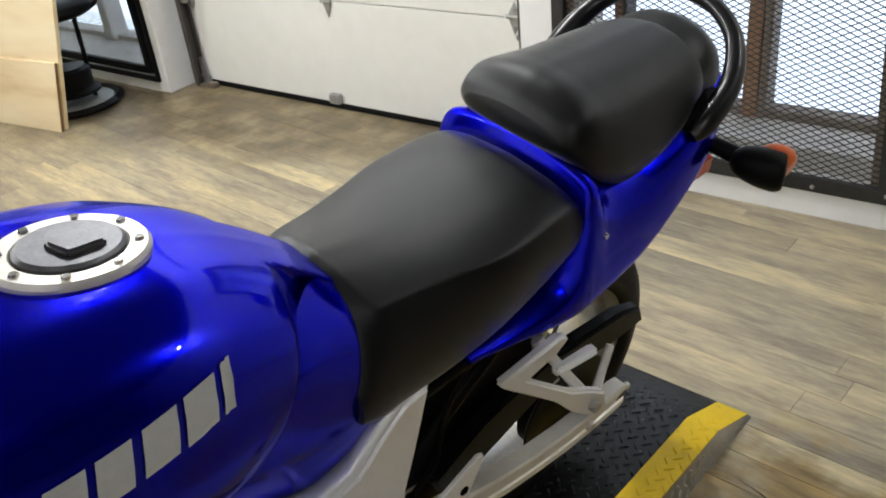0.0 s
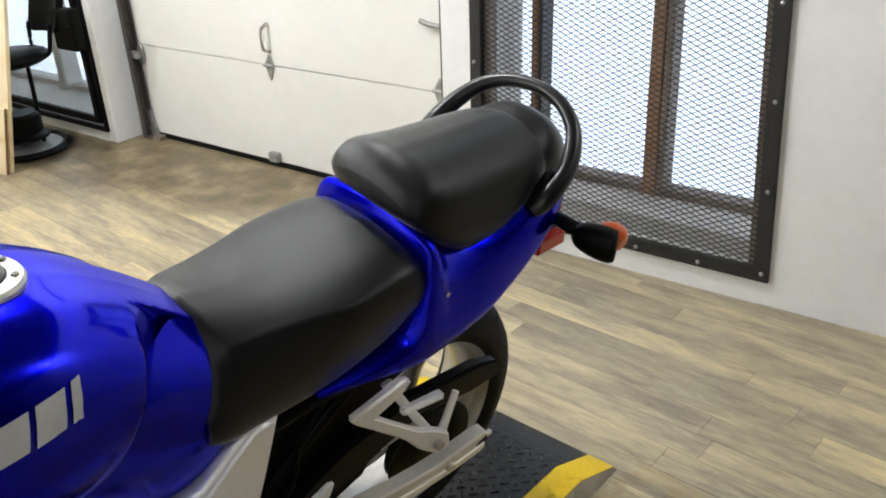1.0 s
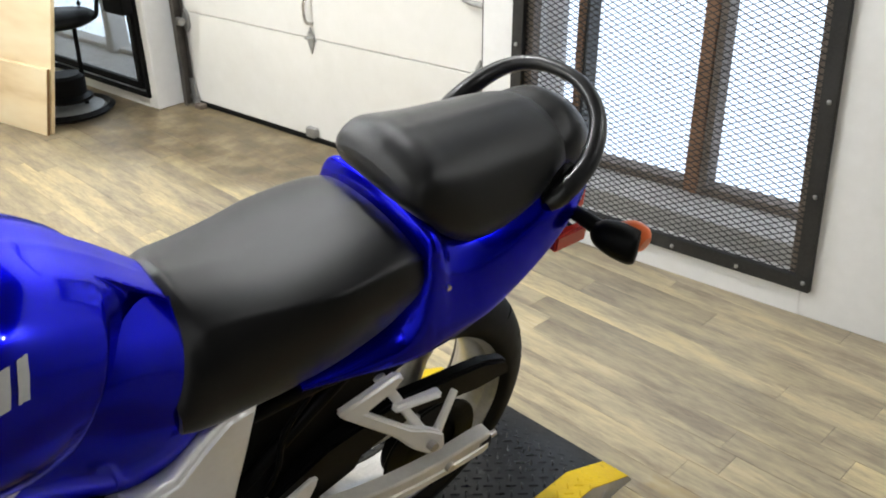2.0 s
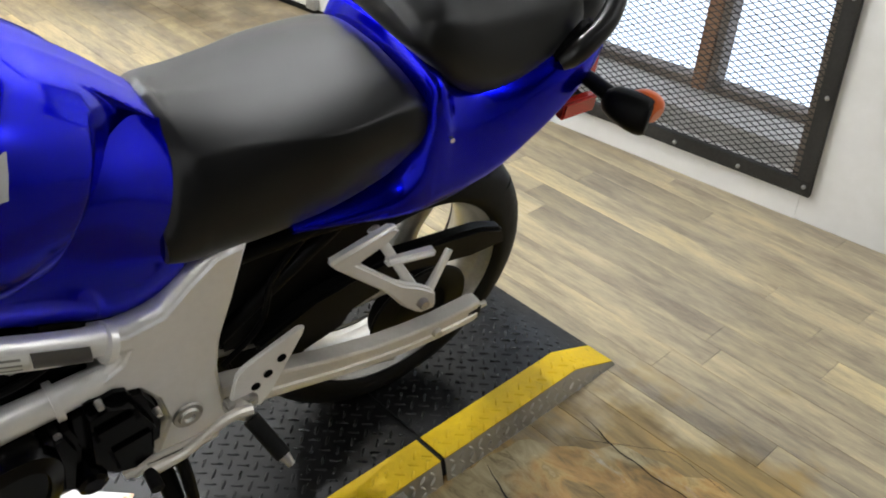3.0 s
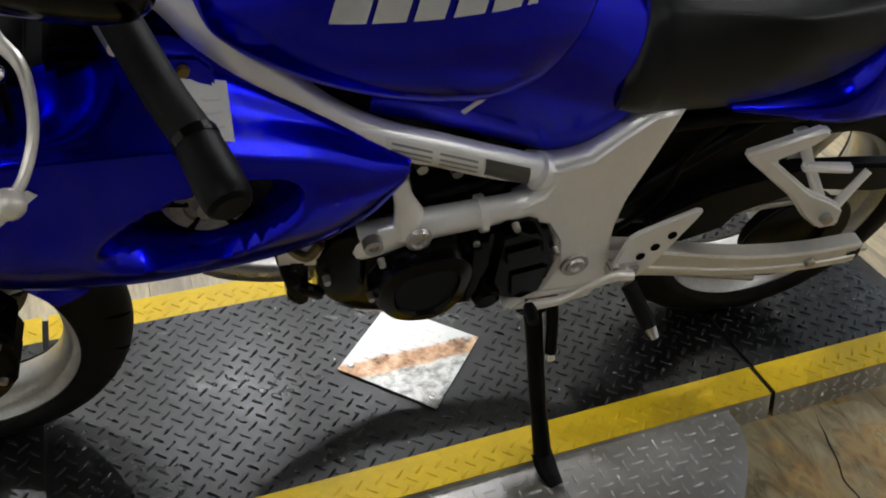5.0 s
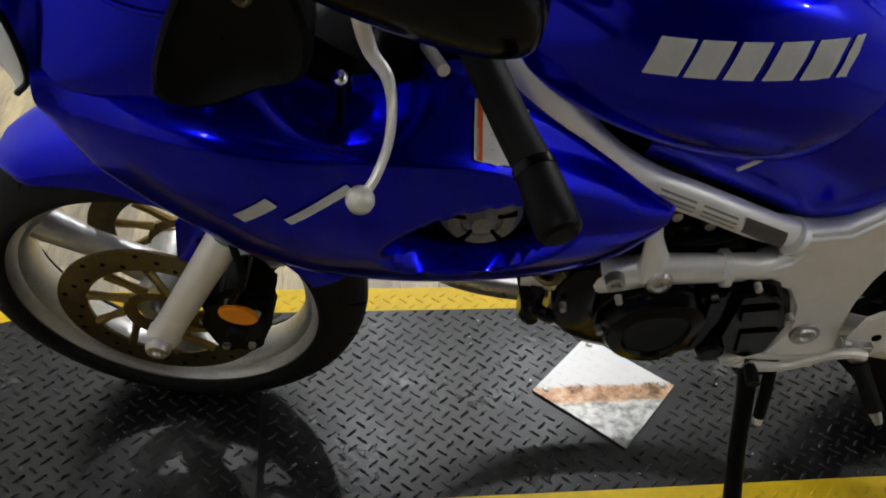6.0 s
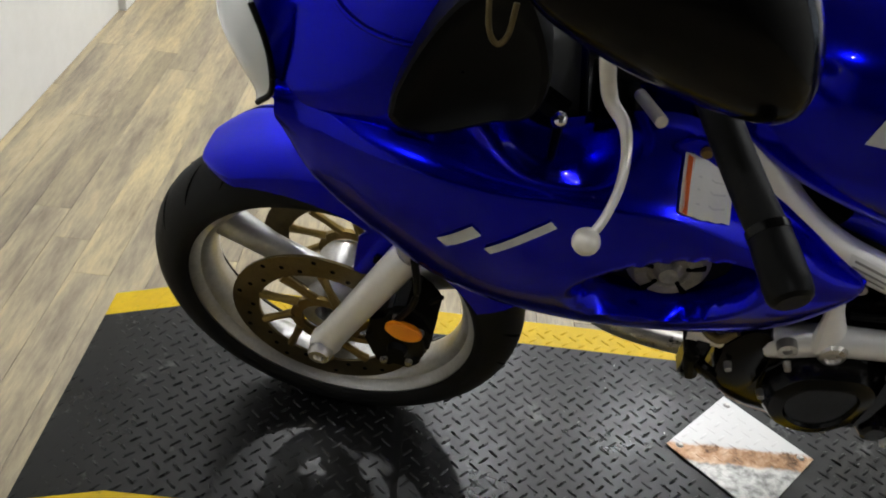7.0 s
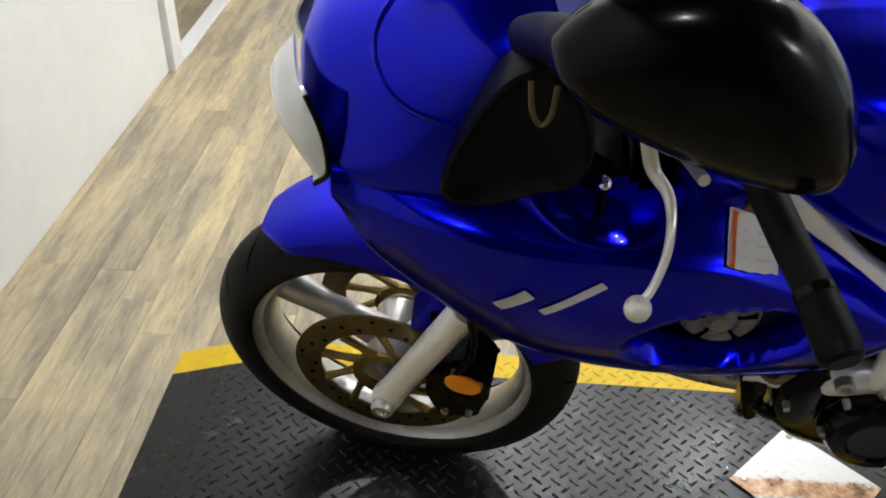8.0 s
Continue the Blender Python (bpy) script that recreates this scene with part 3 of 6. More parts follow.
# black subframe, inner guard and battery box in the gap under the seat
part("inner_mudguard", skin(sections([(0.24, [(-0.085, 0.34), (-0.10, 0.45), (-0.105, 0.60), (-0.10, 0.72), (0, 0.74)]), (0.40, [(-0.085, 0.40), (-0.10, 0.50), (-0.11, 0.60), (-0.11, 0.70), (0, 0.72)]),
     (0.55, [(-0.06, 0.60), (-0.09, 0.61), (-0.10, 0.63), (-0.10, 0.66), (0, 0.70)]), (0.90, [(-0.06, 0.62), (-0.07, 0.63), (-0.075, 0.65), (-0.07, 0.68), (0, 0.70)])], 20, 14), close_v=True, caps=True), BLACK, bike)
for y in (-1, 1):
    part("subframe_tube", tube([(0.30, y * 0.115, 0.64), (0.45, y * 0.118, 0.645), (0.60, y * 0.115, 0.635), (0.80, y * 0.10, 0.66)], 0.014, 12, 18), BLACK, bike)
    part("subframe_strut", tube([(0.30, y * 0.112, 0.48), (0.40, y * 0.115, 0.56), (0.50, y * 0.115, 0.63)], 0.012, 12, 12), BLACK, bike)
part("wiring", tube([(0.31, -0.125, 0.44), (0.37, -0.128, 0.50), (0.39, -0.126, 0.58), (0.44, -0.12, 0.63)], 0.005, 8, 16), BLACK, bike)

# pillion foot-peg hangers
def lean_out(bm, y):
    """Tilts a hanger outward towards its foot."""
    for v in bm.verts:
        v.co.y -= y * max(0.0, (v.co.x - 0.47) * 0.55)
    return bm


for y in (1, -1):
    hg = part("pillion_hanger", lean_out(slab([(0.462, 0.605), (0.468, 0.594), (0.54, 0.545), (0.565, 0.515), (0.590, 0.50), (0.610, 0.515), (0.606, 0.548), (0.585, 0.558), (0.560, 0.562), (0.500, 0.602), (0.535, 0.645), (0.548, 0.672), (0.536, 0.677)], y * -0.163, y * -0.147, 0.004, seg=3), y), SILVER, bike, "silver pillion foot-peg hanger", 75)
    part("hanger_brace", tube([(0.532, y * -0.16, 0.645), (0.56, y * -0.185, 0.59), (0.587, y * -0.218, 0.535)], [0.010, 0.008, 0.010], 10, 10, 0.6), SILVER, hg)
    part("foot_peg", tube([(0.592, y * -0.225, 0.525), (0.625, y * -0.212, 0.558), (0.648, y * -0.205, 0.59)], [0.011, 0.008, 0.007], 10, 10, 0.8), SILVER, hg)
    part("peg_bolt", bolt((0.588, y * -0.228, 0.528), 0.010, 0.010, (0, -y, 0)), STEEL, hg)
    part("upper_bracket", moved(slab([(-0.045, -0.008), (0.048, -0.010), (0.05, 0.010), (-0.045, 0.008)], -0.007, 0.007, 0.005, "xy", seg=4), pose(0.583, y * -0.19, 0.592, 0, 10, 0)), SILVER, hg)

# rear set: rider's foot plate, shifter and pegs
rear_set = part("heel_plate", slab([(0.295, 0.425), (0.305, 0.475), (0.32, 0.488), (0.405, 0.522), (0.416, 0.518), (0.412, 0.505), (0.365, 0.41), (0.345, 0.385), (0.31, 0.39)], -0.178, -0.170, 0.002), SILVER, bike, "silver heel guard plate")
for x, z in ((0.335, 0.435), (0.355, 0.452), (0.377, 0.474)):
    part("plate_hole", rod((x, -0.1795, z), (x, -0.1775, z), 0.0075, 16), GROOVE, rear_set)
part("foot_peg_rubber", rod((0.312, -0.205, 0.406), (0.335, -0.260, 0.366), 0.013, 14), RUBBER, bike, "black rubber foot peg")
part("peg_tip", rod((0.335, -0.260, 0.366), (0.341, -0.275, 0.356), 0.010, 12, 0.006), STEEL, bike)
part("peg_mount", merged(ball((0.308, -0.190, 0.413), (0.015, 0.018, 0.016)), block((0.285, -0.19, 0.402), (0.335, -0.165, 0.425), 0.004)), STEEL, bike)
part("gear_lever", tube([(0.315, -0.20, 0.42), (0.285, -0.20, 0.425), (0.255, -0.195, 0.405), (0.215, -0.19, 0.375), (0.165, -0.185, 0.365)], [0.009, 0.008, 0.007, 0.007, 0.009], 10, 24), ALU, bike, "bare metal gear lever")
part("gear_lever_rubber", rod((0.165, -0.185, 0.365), (0.163, -0.215, 0.362), 0.010, 12), RUBBER, bike)
part("shift_rod", tube([(0.30, -0.19, 0.405), (0.23, -0.182, 0.385), (0.13, -0.175, 0.378)], 0.0045, 8), ALU, bike)

# side stand
stand = part("side_stand", tube([(0.19, -0.13, 0.33), (0.197, -0.165, 0.27), (0.203, -0.225, 0.165), (0.205, -0.29, 0.083)], [0.017, 0.015, 0.014, 0.016], 12, 16), BLACK, bike, "black side stand leg")
part("stand_foot", tube([(0.205, -0.285, 0.082), (0.209, -0.312, 0.068), (0.216, -0.342, 0.063)], [0.014, 0.014, 0.010], 10, 8, 1.4), BLACK, stand)
part("stand_spring", tube([(0.215, -0.15, 0.36), (0.222, -0.17, 0.30), (0.222, -0.195, 0.24)], 0.010, 10, 10), BLACK, stand)
part("stand_stop", rod((0.222, -0.195, 0.24), (0.222, -0.20, 0.228), 0.008, 10), ALU, stand)
part("stand_bracket", block((0.165, -0.16, 0.30), (0.23, -0.11, 0.355), 0.006), BLACK, bike)

# engine
eng = part("engine_block", skin(sections([(-0.15, [(0, 0.36), (-0.10, 0.38), (-0.13, 0.44), (-0.12, 0.52), (0, 0.55)]), (-0.08, [(0, 0.30), (-0.12, 0.33), (-0.15, 0.42), (-0.14, 0.52), (0, 0.60)]),
     (0.08, [(0, 0.26), (-0.12, 0.31), (-0.15, 0.40), (-0.14, 0.53), (0, 0.64)]), (0.22, [(0, 0.28), (-0.10, 0.32), (-0.125, 0.40), (-0.115, 0.50), (0, 0.6)])], 16, 18), close_v=True, caps=True), ENGINE, bike, "black v-twin engine")
def domed(name, outline, profile, label=""):
    """A cast cover: a smooth outline with rings of (scale, y) rising to a crown."""
    o = [tuple(p) for p in spline(outline + outline[:1], 4 * len(outline) + 1)][:-1]
    m = np.mean(np.array(o), axis=0)
    rows = [[(m[0] + (a - m[0]) * f, yy, m[1] + (b - m[1]) * f) for a, b in o] for f, yy in profile]
    return part(name, skin(rows, close_v=True, caps=True), ENGINE, eng, label, 28)


domed("alternator_cover", [(-0.085, 0.462), (-0.078, 0.41), (-0.045, 0.375), (0.008, 0.366), (0.048, 0.392), (0.066, 0.44), (0.066, 0.488), (0.035, 0.515), (-0.02, 0.512), (-0.06, 0.498)],
      ((1.0, -0.12), (1.0, -0.155), (0.97, -0.158), (0.95, -0.172), (0.86, -0.188), (0.62, -0.194), (0.58, -0.189), (0.1, -0.188)))
domed("front_cover", [(-0.158, 0.505), (-0.152, 0.44), (-0.125, 0.405), (-0.095, 0.41), (-0.085, 0.47), (-0.095, 0.535), (-0.13, 0.545)], ((1.0, -0.10), (1.0, -0.145), (0.92, -0.158), (0.6, -0.163), (0.1, -0.163)))
sc = part("sprocket_cover", slab([(0.085, 0.535), (0.125, 0.545), (0.170, 0.525), (0.198, 0.455), (0.188, 0.388), (0.150, 0.368), (0.105, 0.382), (0.082, 0.43)], -0.183, -0.13, 0.016), ENGINE, eng, "", 20)
part("cover_facet", slab([(0.098, 0.505), (0.158, 0.515), (0.165, 0.485), (0.105, 0.47)], -0.190, -0.178, 0.006), ENGINE, sc)
part("cover_facet", slab([(0.115, 0.452), (0.178, 0.462), (0.176, 0.405), (0.125, 0.395)], -0.188, -0.178, 0.005), ENGINE, sc)
part("shift_shaft_cover", lathe([(0.0, -0.030), (0.014, -0.030), (0.020, -0.026), (0.024, -0.010), (0.028, 0.0)], (0.088, -0.165, 0.405), "y", 24), ENGINE, eng)
part("cover_rib", slab([(0.045, 0.40), (0.075, 0.395), (0.088, 0.48), (0.075, 0.525), (0.045, 0.52), (0.05, 0.46)], -0.186, -0.13, 0.010), ENGINE, eng, "", 20)
part("hollow_bolt", lathe([(0.0, -0.004), (0.006, -0.004), (0.007, -0.010), (0.013, -0.010), (0.014, 0.004)], (-0.083, -0.168, 0.535), "y", 18), STEEL, eng)
for x, z in ((-0.07, 0.50), (-0.082, 0.43), (0.028, 0.373), (0.062, 0.515), (0.096, 0.378), (0.19, 0.47), (0.118, 0.535), (0.176, 0.378), (-0.145, 0.48)):
    part("engine_bolt", bolt((x, -0.168, z), 0.0055, 0.012), STEEL, eng)
for pts, r, m_ in (([(-0.19, -0.12, 0.56), (-0.165, -0.155, 0.55), (-0.13, -0.16, 0.565), (-0.10, -0.15, 0.58)], 0.008, DISC), ([(-0.20, -0.13, 0.52), (-0.17, -0.158, 0.515), (-0.15, -0.16, 0.54)], 0.007, DISC),
                   ([(-0.18, -0.11, 0.46), (-0.175, -0.15, 0.45), (-0.15, -0.155, 0.43)], 0.010, ENGINE), ([(-0.20, -0.10, 0.50), (-0.19, -0.145, 0.47), (-0.175, -0.14, 0.41)], 0.012, BLACK), ([(0.0, -0.12, 0.56), (0.05, -0.135, 0.585), (0.12, -0.12, 0.60)], 0.006, BLACK)):
    part("engine_hose", tube(pts, r, 10, 14), m_, eng)
part("oil_filter_mount", block((-0.195, -0.15, 0.405), (-0.165, -0.11, 0.50), 0.006), ENGINE, eng)
part("sump_fins", merged(*[block((0.02 + 0.02 * k, -0.10, 0.30), (0.028 + 0.02 * k, 0.05, 0.36), 0.002) for k in range(5)]), STEEL, eng, "bare metal sump")
front_cyl = part("front_cylinder", tube([(-0.10, 0, 0.50), (-0.20, 0, 0.53), (-0.34, 0, 0.56)], [0.10, 0.11, 0.10], 20, 12, 1.0), ENGINE, bike)
for k in range(6):
    c = np.array((-0.17 - 0.026 * k, 0, 0.522 + 0.006 * k))
    part("cooling_fin", rod(c - np.array((0.004, 0, -0.001)), c + np.array((0.004, 0, -0.001)), 0.118, 20), ENGINE, front_cyl)
part("rear_cylinder", tube([(0.10, 0, 0.58), (0.14, 0, 0.66), (0.17, 0, 0.73)], [0.11, 0.11, 0.10], 20, 10), ENGINE, bike)
part("airbox", block((-0.24, -0.095, 0.60), (0.16, 0.095, 0.79), 0.03), BLACK, bike, "black airbox under the tank")
part("carburettor", block((-0.06, -0.11, 0.58), (0.10, 0.11, 0.66), 0.02), ENGINE, bike)
for x, z in ((-0.01, 0.615), (0.04, 0.60), (0.07, 0.625), (-0.03, 0.585)):
    part("linkage", bolt((x, -0.112, z), 0.009, 0.014), STEEL, bike)
part("radiator", block((-0.42, -0.16, 0.58), (-0.36, 0.16, 0.86), 0.01), ENGINE, bike, "black radiator behind the fairing")
part("exhaust_pipe", tube([(-0.34, 0.03, 0.50), (-0.36, 0.05, 0.40), (-0.25, 0.08, 0.25), (0.0, 0.10, 0.19), (0.30, 0.13, 0.22)], 0.021, 14, 30), STEEL, bike)
part("muffler", tube([(0.30, 0.15, 0.24), (0.40, 0.19, 0.30), (0.65, 0.215, 0.42), (0.86, 0.22, 0.52)], [0.03, 0.05, 0.055, 0.05], 20, 20), ALU, bike, "silver muffler")

# ---- swingarm and rear wheel ----
for y in (1, -1):
    rows = []
    for x, zc, hh, w in ((0.25, 0.40, 0.034, 0.02), (0.36, 0.380, 0.031, 0.016), (0.42, 0.364, 0.029, 0.016), (0.50, 0.342, 0.027, 0.016), (0.58, 0.325, 0.025, 0.016), (0.65, 0.315, 0.025, 0.016), (0.72, 0.310, 0.025, 0.016), (0.80, 0.312, 0.026, 0.016), (0.815, 0.312, 0.024, 0.014)):
        rows.append([(x, y * -0.135 + p * w, zc + q * hh) for p, q in ((-1, -0.8), (-1, -0.3), (-0.75, -0.25), (-0.75, 0.45), (-1, 0.5), (-1, 0.85), (-0.8, 1), (0.8, 1), (1, 0.8), (1, -0.8), (0.8, -1), (-0.8, -1))])
    arm = part("swingarm", skin(rows, close_v=True, caps=True), ALU, bike, "bare aluminium swingarm", 30)
    part("axle_nut", bolt((0.716, y * -0.148, 0.308), 0.010, 0.008, (0, -y, 0)), STEEL, arm)
    part("chain_adjuster", block((0.79, y * -0.135 - 0.012, 0.290), (0.825, y * -0.135 + 0.012, 0.318), 0.003), BLACK, arm)
    part("adjuster_bolt", rod((0.82, y * -0.135, 0.304), (0.845, y * -0.135, 0.304), 0.006, 10), STEEL, arm)


def wheel(name, centre, rt, wt, rr, wr, spokes, label, phase=0.52, rows_m=Matrix.Identity(4)):
    """A wheel with a tyre of outer radius rt and width wt on a cast rim of radius rr and width wr."""
    hub = part(name, moved(lathe([(0.022, -wr * 0.62), (0.045, -wr * 0.62), (0.05, -wr * 0.5), (0.04, 0), (0.05, wr * 0.5), (0.045, wr * 0.62), (0.022, wr * 0.62)], centre), rows_m), RIM, bike, label, 50)
    prof = []
    for a in np.linspace(-1, 1, 23):
        ang = a * math.radians(118)
        y = math.sin(ang) * wt / 2
        r = rt - wt * 0.46 * (1 - math.cos(ang))
        prof.append((max(r, rr - 0.004), y if abs(a) < 0.86 else math.copysign(min(abs(y), wt * 0.42), y)))
    part("tyre", moved(lathe(prof, centre, "y", 96), rows_m), TYRE, hub, "black road tyre with curved tread grooves", 60)
    h = wr / 2
    part("rim", moved(lathe([(rr + 0.006, -h), (rr + 0.008, -h + 0.008), (rr - 0.008, -h + 0.014), (rr - 0.022, -h * 0.6), (rr - 0.030, -h * 0.3), (rr - 0.032, 0), (rr - 0.030, h * 0.3),
                             (rr - 0.022, h * 0.6), (rr - 0.008, h - 0.014), (rr + 0.008, h - 0.008), (rr + 0.006, h), (rr - 0.004, h), (rr - 0.014, h * 0.75), (rr - 0.016, -h * 0.75), (rr - 0.004, -h)], centre, "y", 96), rows_m), RIM, hub, "", 50)
    for k in range(spokes):
        a = 2 * math.pi * k / spokes + phase
        c, s = math.cos(a), math.sin(a)
        pts = [(centre[0] + c * r, centre[1], centre[2] + s * r) for r in (0.035, rr * 0.55, rr - 0.022)]
        sp = []
        for (px, py, pz), w, t in zip(pts, (0.030, 0.024, 0.034), (0.030, 0.022, 0.026)):
            sp.append([(px - s * w * ca, py + t * sa, pz + c * w * ca) for ca, sa in [(math.cos(b), math.sin(b)) for b in np.linspace(0, 2 * math.pi, 10, endpoint=False)]])
        part("spoke", moved(skin(sp, close_v=True, caps=True), rows_m), RIM, hub, "", 50)
    # tread grooves
    for k in range(22):
        a0 = 2 * math.pi * k / 22
        for sgn in (-1, 1):
            rows = []
            for t in np.linspace(0, 1, 7):
                ang = math.radians(12 + 46 * t) * sgn
                y = math.sin(ang) * wt / 2
                r = rt - wt * 0.46 * (1 - math.cos(ang)) + 0.0008
                aa = a0 + 0.16 * t + (0.14 if sgn > 0 else 0)
                wd = 0.0042 * math.sin(math.pi * (0.1 + 0.85 * t)) / rt
                rows.append([(centre[0] + r * math.cos(aa + w), centre[1] + y, centre[2] + r * math.sin(aa + w)) for w in (-wd, wd)])
            part("tread_groove", moved(skin(rows), rows_m), GROOVE, hub)
    return hub


SLIM[0] = 0.0
rear_wheel = wheel("rear_wheel", (0.716, 0.030, 0.308), 0.308, 0.160, 0.220, 0.130, 3, "silver three-spoke rear wheel", 1.2)
part("sprocket", lathe([(0.06, -0.085), (0.105, -0.085), (0.108, -0.082), (0.105, -0.079), (0.06, -0.079)], (0.716, 0, 0.311), "y", 44), BLACK, rear_wheel)
part("chain", tube([(0.675, -0.082, 0.417), (0.45, -0.082, 0.415), (0.24, -0.082, 0.45), (0.20, -0.082, 0.42), (0.24, -0.082, 0.385), (0.45, -0.082, 0.28), (0.675, -0.082, 0.205)], 0.008, 8, 50), STEEL, bike, "steel drive chain")
part("chain_guard", slab([(0.36, 0.46), (0.46, 0.51), (0.60, 0.537), (0.70, 0.526), (0.79, 0.515), (0.845, 0.492), (0.862, 0.452), (0.775, 0.452), (0.645, 0.478), (0.56, 0.455), (0.46, 0.42), (0.38, 0.41)], -0.118, -0.09, 0.006), BLACK, bike, "black chain guard")
part("inner_mudguard", merged(slab([(0.33, 0.70), (0.50, 0.655), (0.585, 0.60), (0.60, 0.52), (0.575, 0.44), (0.54, 0.375), (0.46, 0.35), (0.34, 0.37), (0.32, 0.44)], -0.088, -0.078, 0.004), slab([(0.33, 0.70), (0.50, 0.655), (0.585, 0.60), (0.60, 0.52), (0.50, 0.41), (0.34, 0.44)], 0.078, 0.088, 0.004), slab([(0.34, 0.68), (0.37, 0.68), (0.39, 0.40), (0.36, 0.40)], -0.08, 0.08, 0.004)), BLACK, bike, "black inner mudguard round the shock absorber")
part("cush_drive", lathe([(0.0, -0.076), (0.075, -0.076), (0.088, -0.070), (0.092, -0.058), (0.092, -0.052), (0.0, -0.05)], (0.716, 0.0, 0.311), "y", 48), BLACK, rear_wheel)

# ---- front end ----
AX = np.array((-0.7235, 0.019, 0.312))              # front axle
# the bars stand a little to the right, so the wheel turns and leans about its contact point
TURN = Matrix.Translation((-0.7235, 0.019, 0)) @ Matrix.Rotation(radians(-5.0), 4, "Z") @ Matrix.Rotation(radians(2.0), 4, "X") @ Matrix.Translation((0.7235, -0.019, 0))
RAKE = np.array((0.4226, 0.0, 0.9063))              # the fork's direction
before = set(bike.children_recursive)
front_wheel = wheel("front_wheel", tuple(AX), 0.312, 0.126, 0.243, 0.10, 3, "silver three-spoke front wheel")
for y in (-1, 1):
    c = AX + np.array((0, y * 0.072, 0))
    disc = part("brake_disc", lathe([(0.112, -0.0025), (0.156, -0.0025), (0.156, 0.0025), (0.112, 0.0025), (0.112, -0.0025)], c, "y", 60), DISC, front_wheel, "drilled steel brake disc with a golden carrier", 40)
    part("disc_carrier", lathe([(0.04, -0.004), (0.058, -0.004), (0.058, 0.004), (0.04, 0.004), (0.04, -0.004)], c, "y", 40), GOLD, disc)
    for k in range(10):
        a = 2 * math.pi * k / 10
        p0 = c + np.array((0.054 * math.cos(a), 0, 0.054 * math.sin(a)))
        p1 = c + np.array((0.112 * math.cos(a + 0.35), 0, 0.112 * math.sin(a + 0.35)))
        part("carrier_arm", tube([p0, (p0 + p1) / 2 + np.array((0, 0, 0)), p1], [0.008, 0.006, 0.008], 8, 0, 1.0), GOLD, disc)
    for k in range(30):
        a = 2 * math.pi * k / 30
        r = 0.122 + 0.0115 * (k % 3)
        part("disc_hole", bolt(c + np.array((r * math.cos(a), y * 0.0024, r * math.sin(a))), 0.0042, 0.0009, (0, y, 0)), GROOVE, disc)
    leg0 = AX + np.array((0.004, y * 0.108, -0.02))
    up = lambda d: tuple(leg0 + RAKE * d)
    leg = part("fork_slider", tube([up(0.0), up(0.02), up(0.05), up(0.16), up(0.30), up(0.31)], [0.021, 0.026, 0.0235, 0.0235, 0.024, 0.021], 20, 24), SILVER, bike, "silver fork slider", 50)
    part("fork_tube", rod(up(0.30), up(0.58), 0.0205), STEEL, leg)
    part("axle_bolt", lathe([(0.0, -0.004), (0.007, -0.004), (0.009, -0.009), (0.016, -0.009), (0.019, -0.003), (0.02, 0.006)], leg0 + np.array((0.006, -0.027, 0.02)), "y", 20) if y < 0 else bolt(leg0 + np.array((0.006, 0.026, 0.02)), 0.016, 0.008, (0, 1, 0)), STEEL, leg)
    cal = part("brake_caliper", slab([(-0.632, 0.296), (-0.606, 0.284), (-0.596, 0.294), (-0.572, 0.290), (-0.556, 0.312), (-0.562, 0.330), (-0.546, 0.346), (-0.552, 0.386), (-0.540, 0.402), (-0.556, 0.432), (-0.582, 0.452), (-0.612, 0.442), (-0.622, 0.424), (-0.646, 0.410), (-0.640, 0.372), (-0.652, 0.352)], 0.019 + y * 0.115, 0.019 + y * 0.040, 0.008), BLACK, bike, "black brake caliper")
    part("caliper_piston_cover", lathe([(0, -0.012), (0.014, -0.012), (0.018, 0)], (-0.595, 0.019 + y * 0.113, 0.345), "y", 20), BLACK, cal)
    for bx, bz in ((-0.575, 0.318), (-0.562, 0.405), (-0.615, 0.310), (-0.600, 0.428)):
        part("caliper_bolt", bolt((bx, 0.019 + y * 0.112, bz), 0.0065, 0.010, (0, y, 0)), STEEL, cal)
    part("bleed_nipple", rod((-0.556, 0.019 + y * 0.085, 0.44), (-0.540, 0.019 + y * 0.085, 0.46), 0.004, 8), BLACK, cal)
    ref = part("fork_reflector", slab([(0.029 * math.cos(a), 0.021 * math.sin(a)) for a in np.linspace(0, 2 * math.pi, 20, endpoint=False)], -0.004, 0.004, 0.002), AMBER, bike, "oval amber reflector")
    ref.matrix_basis = pose(-0.585, 0.019 + y * 0.128, 0.415, 0, 12, 0)
    part("brake_hose", tube([(-0.60, y * 0.10, 0.42), (-0.57, y * 0.115, 0.52), (-0.58, y * 0.10, 0.66), (-0.50, y * 0.07, 0.85)], 0.0055, 8, 24), BLACK, bike)
# front mudguard
rows = []
for t in np.linspace(0, 1, 30):
    a = math.radians(124 - 98 * t)
    w = 0.074 * min(1.0, (0.22 + 8.0 * t)) ** 0.5
    drop = 0.10 * min(1.0, 0.15 + 1.5 * t) * (1 - 0.3 * t * t)
    r = 0.334 + 0.006 * math.sin(math.pi * t)
    row = []
    for u in np.linspace(-1, 1, 17):
        yy = w * math.copysign(abs(math.sin(u * math.pi / 2)) ** 0.8, u)
        rr = r - drop * (abs(u) ** 3)
        row.append((AX[0] + rr * math.cos(a), AX[1] + yy, AX[2] + rr * math.sin(a)))
    rows.append(row)
guard = part("front_mudguard", thick(skin(rows), -0.004), BLUE, bike, "glossy blue front mudguard", 60)
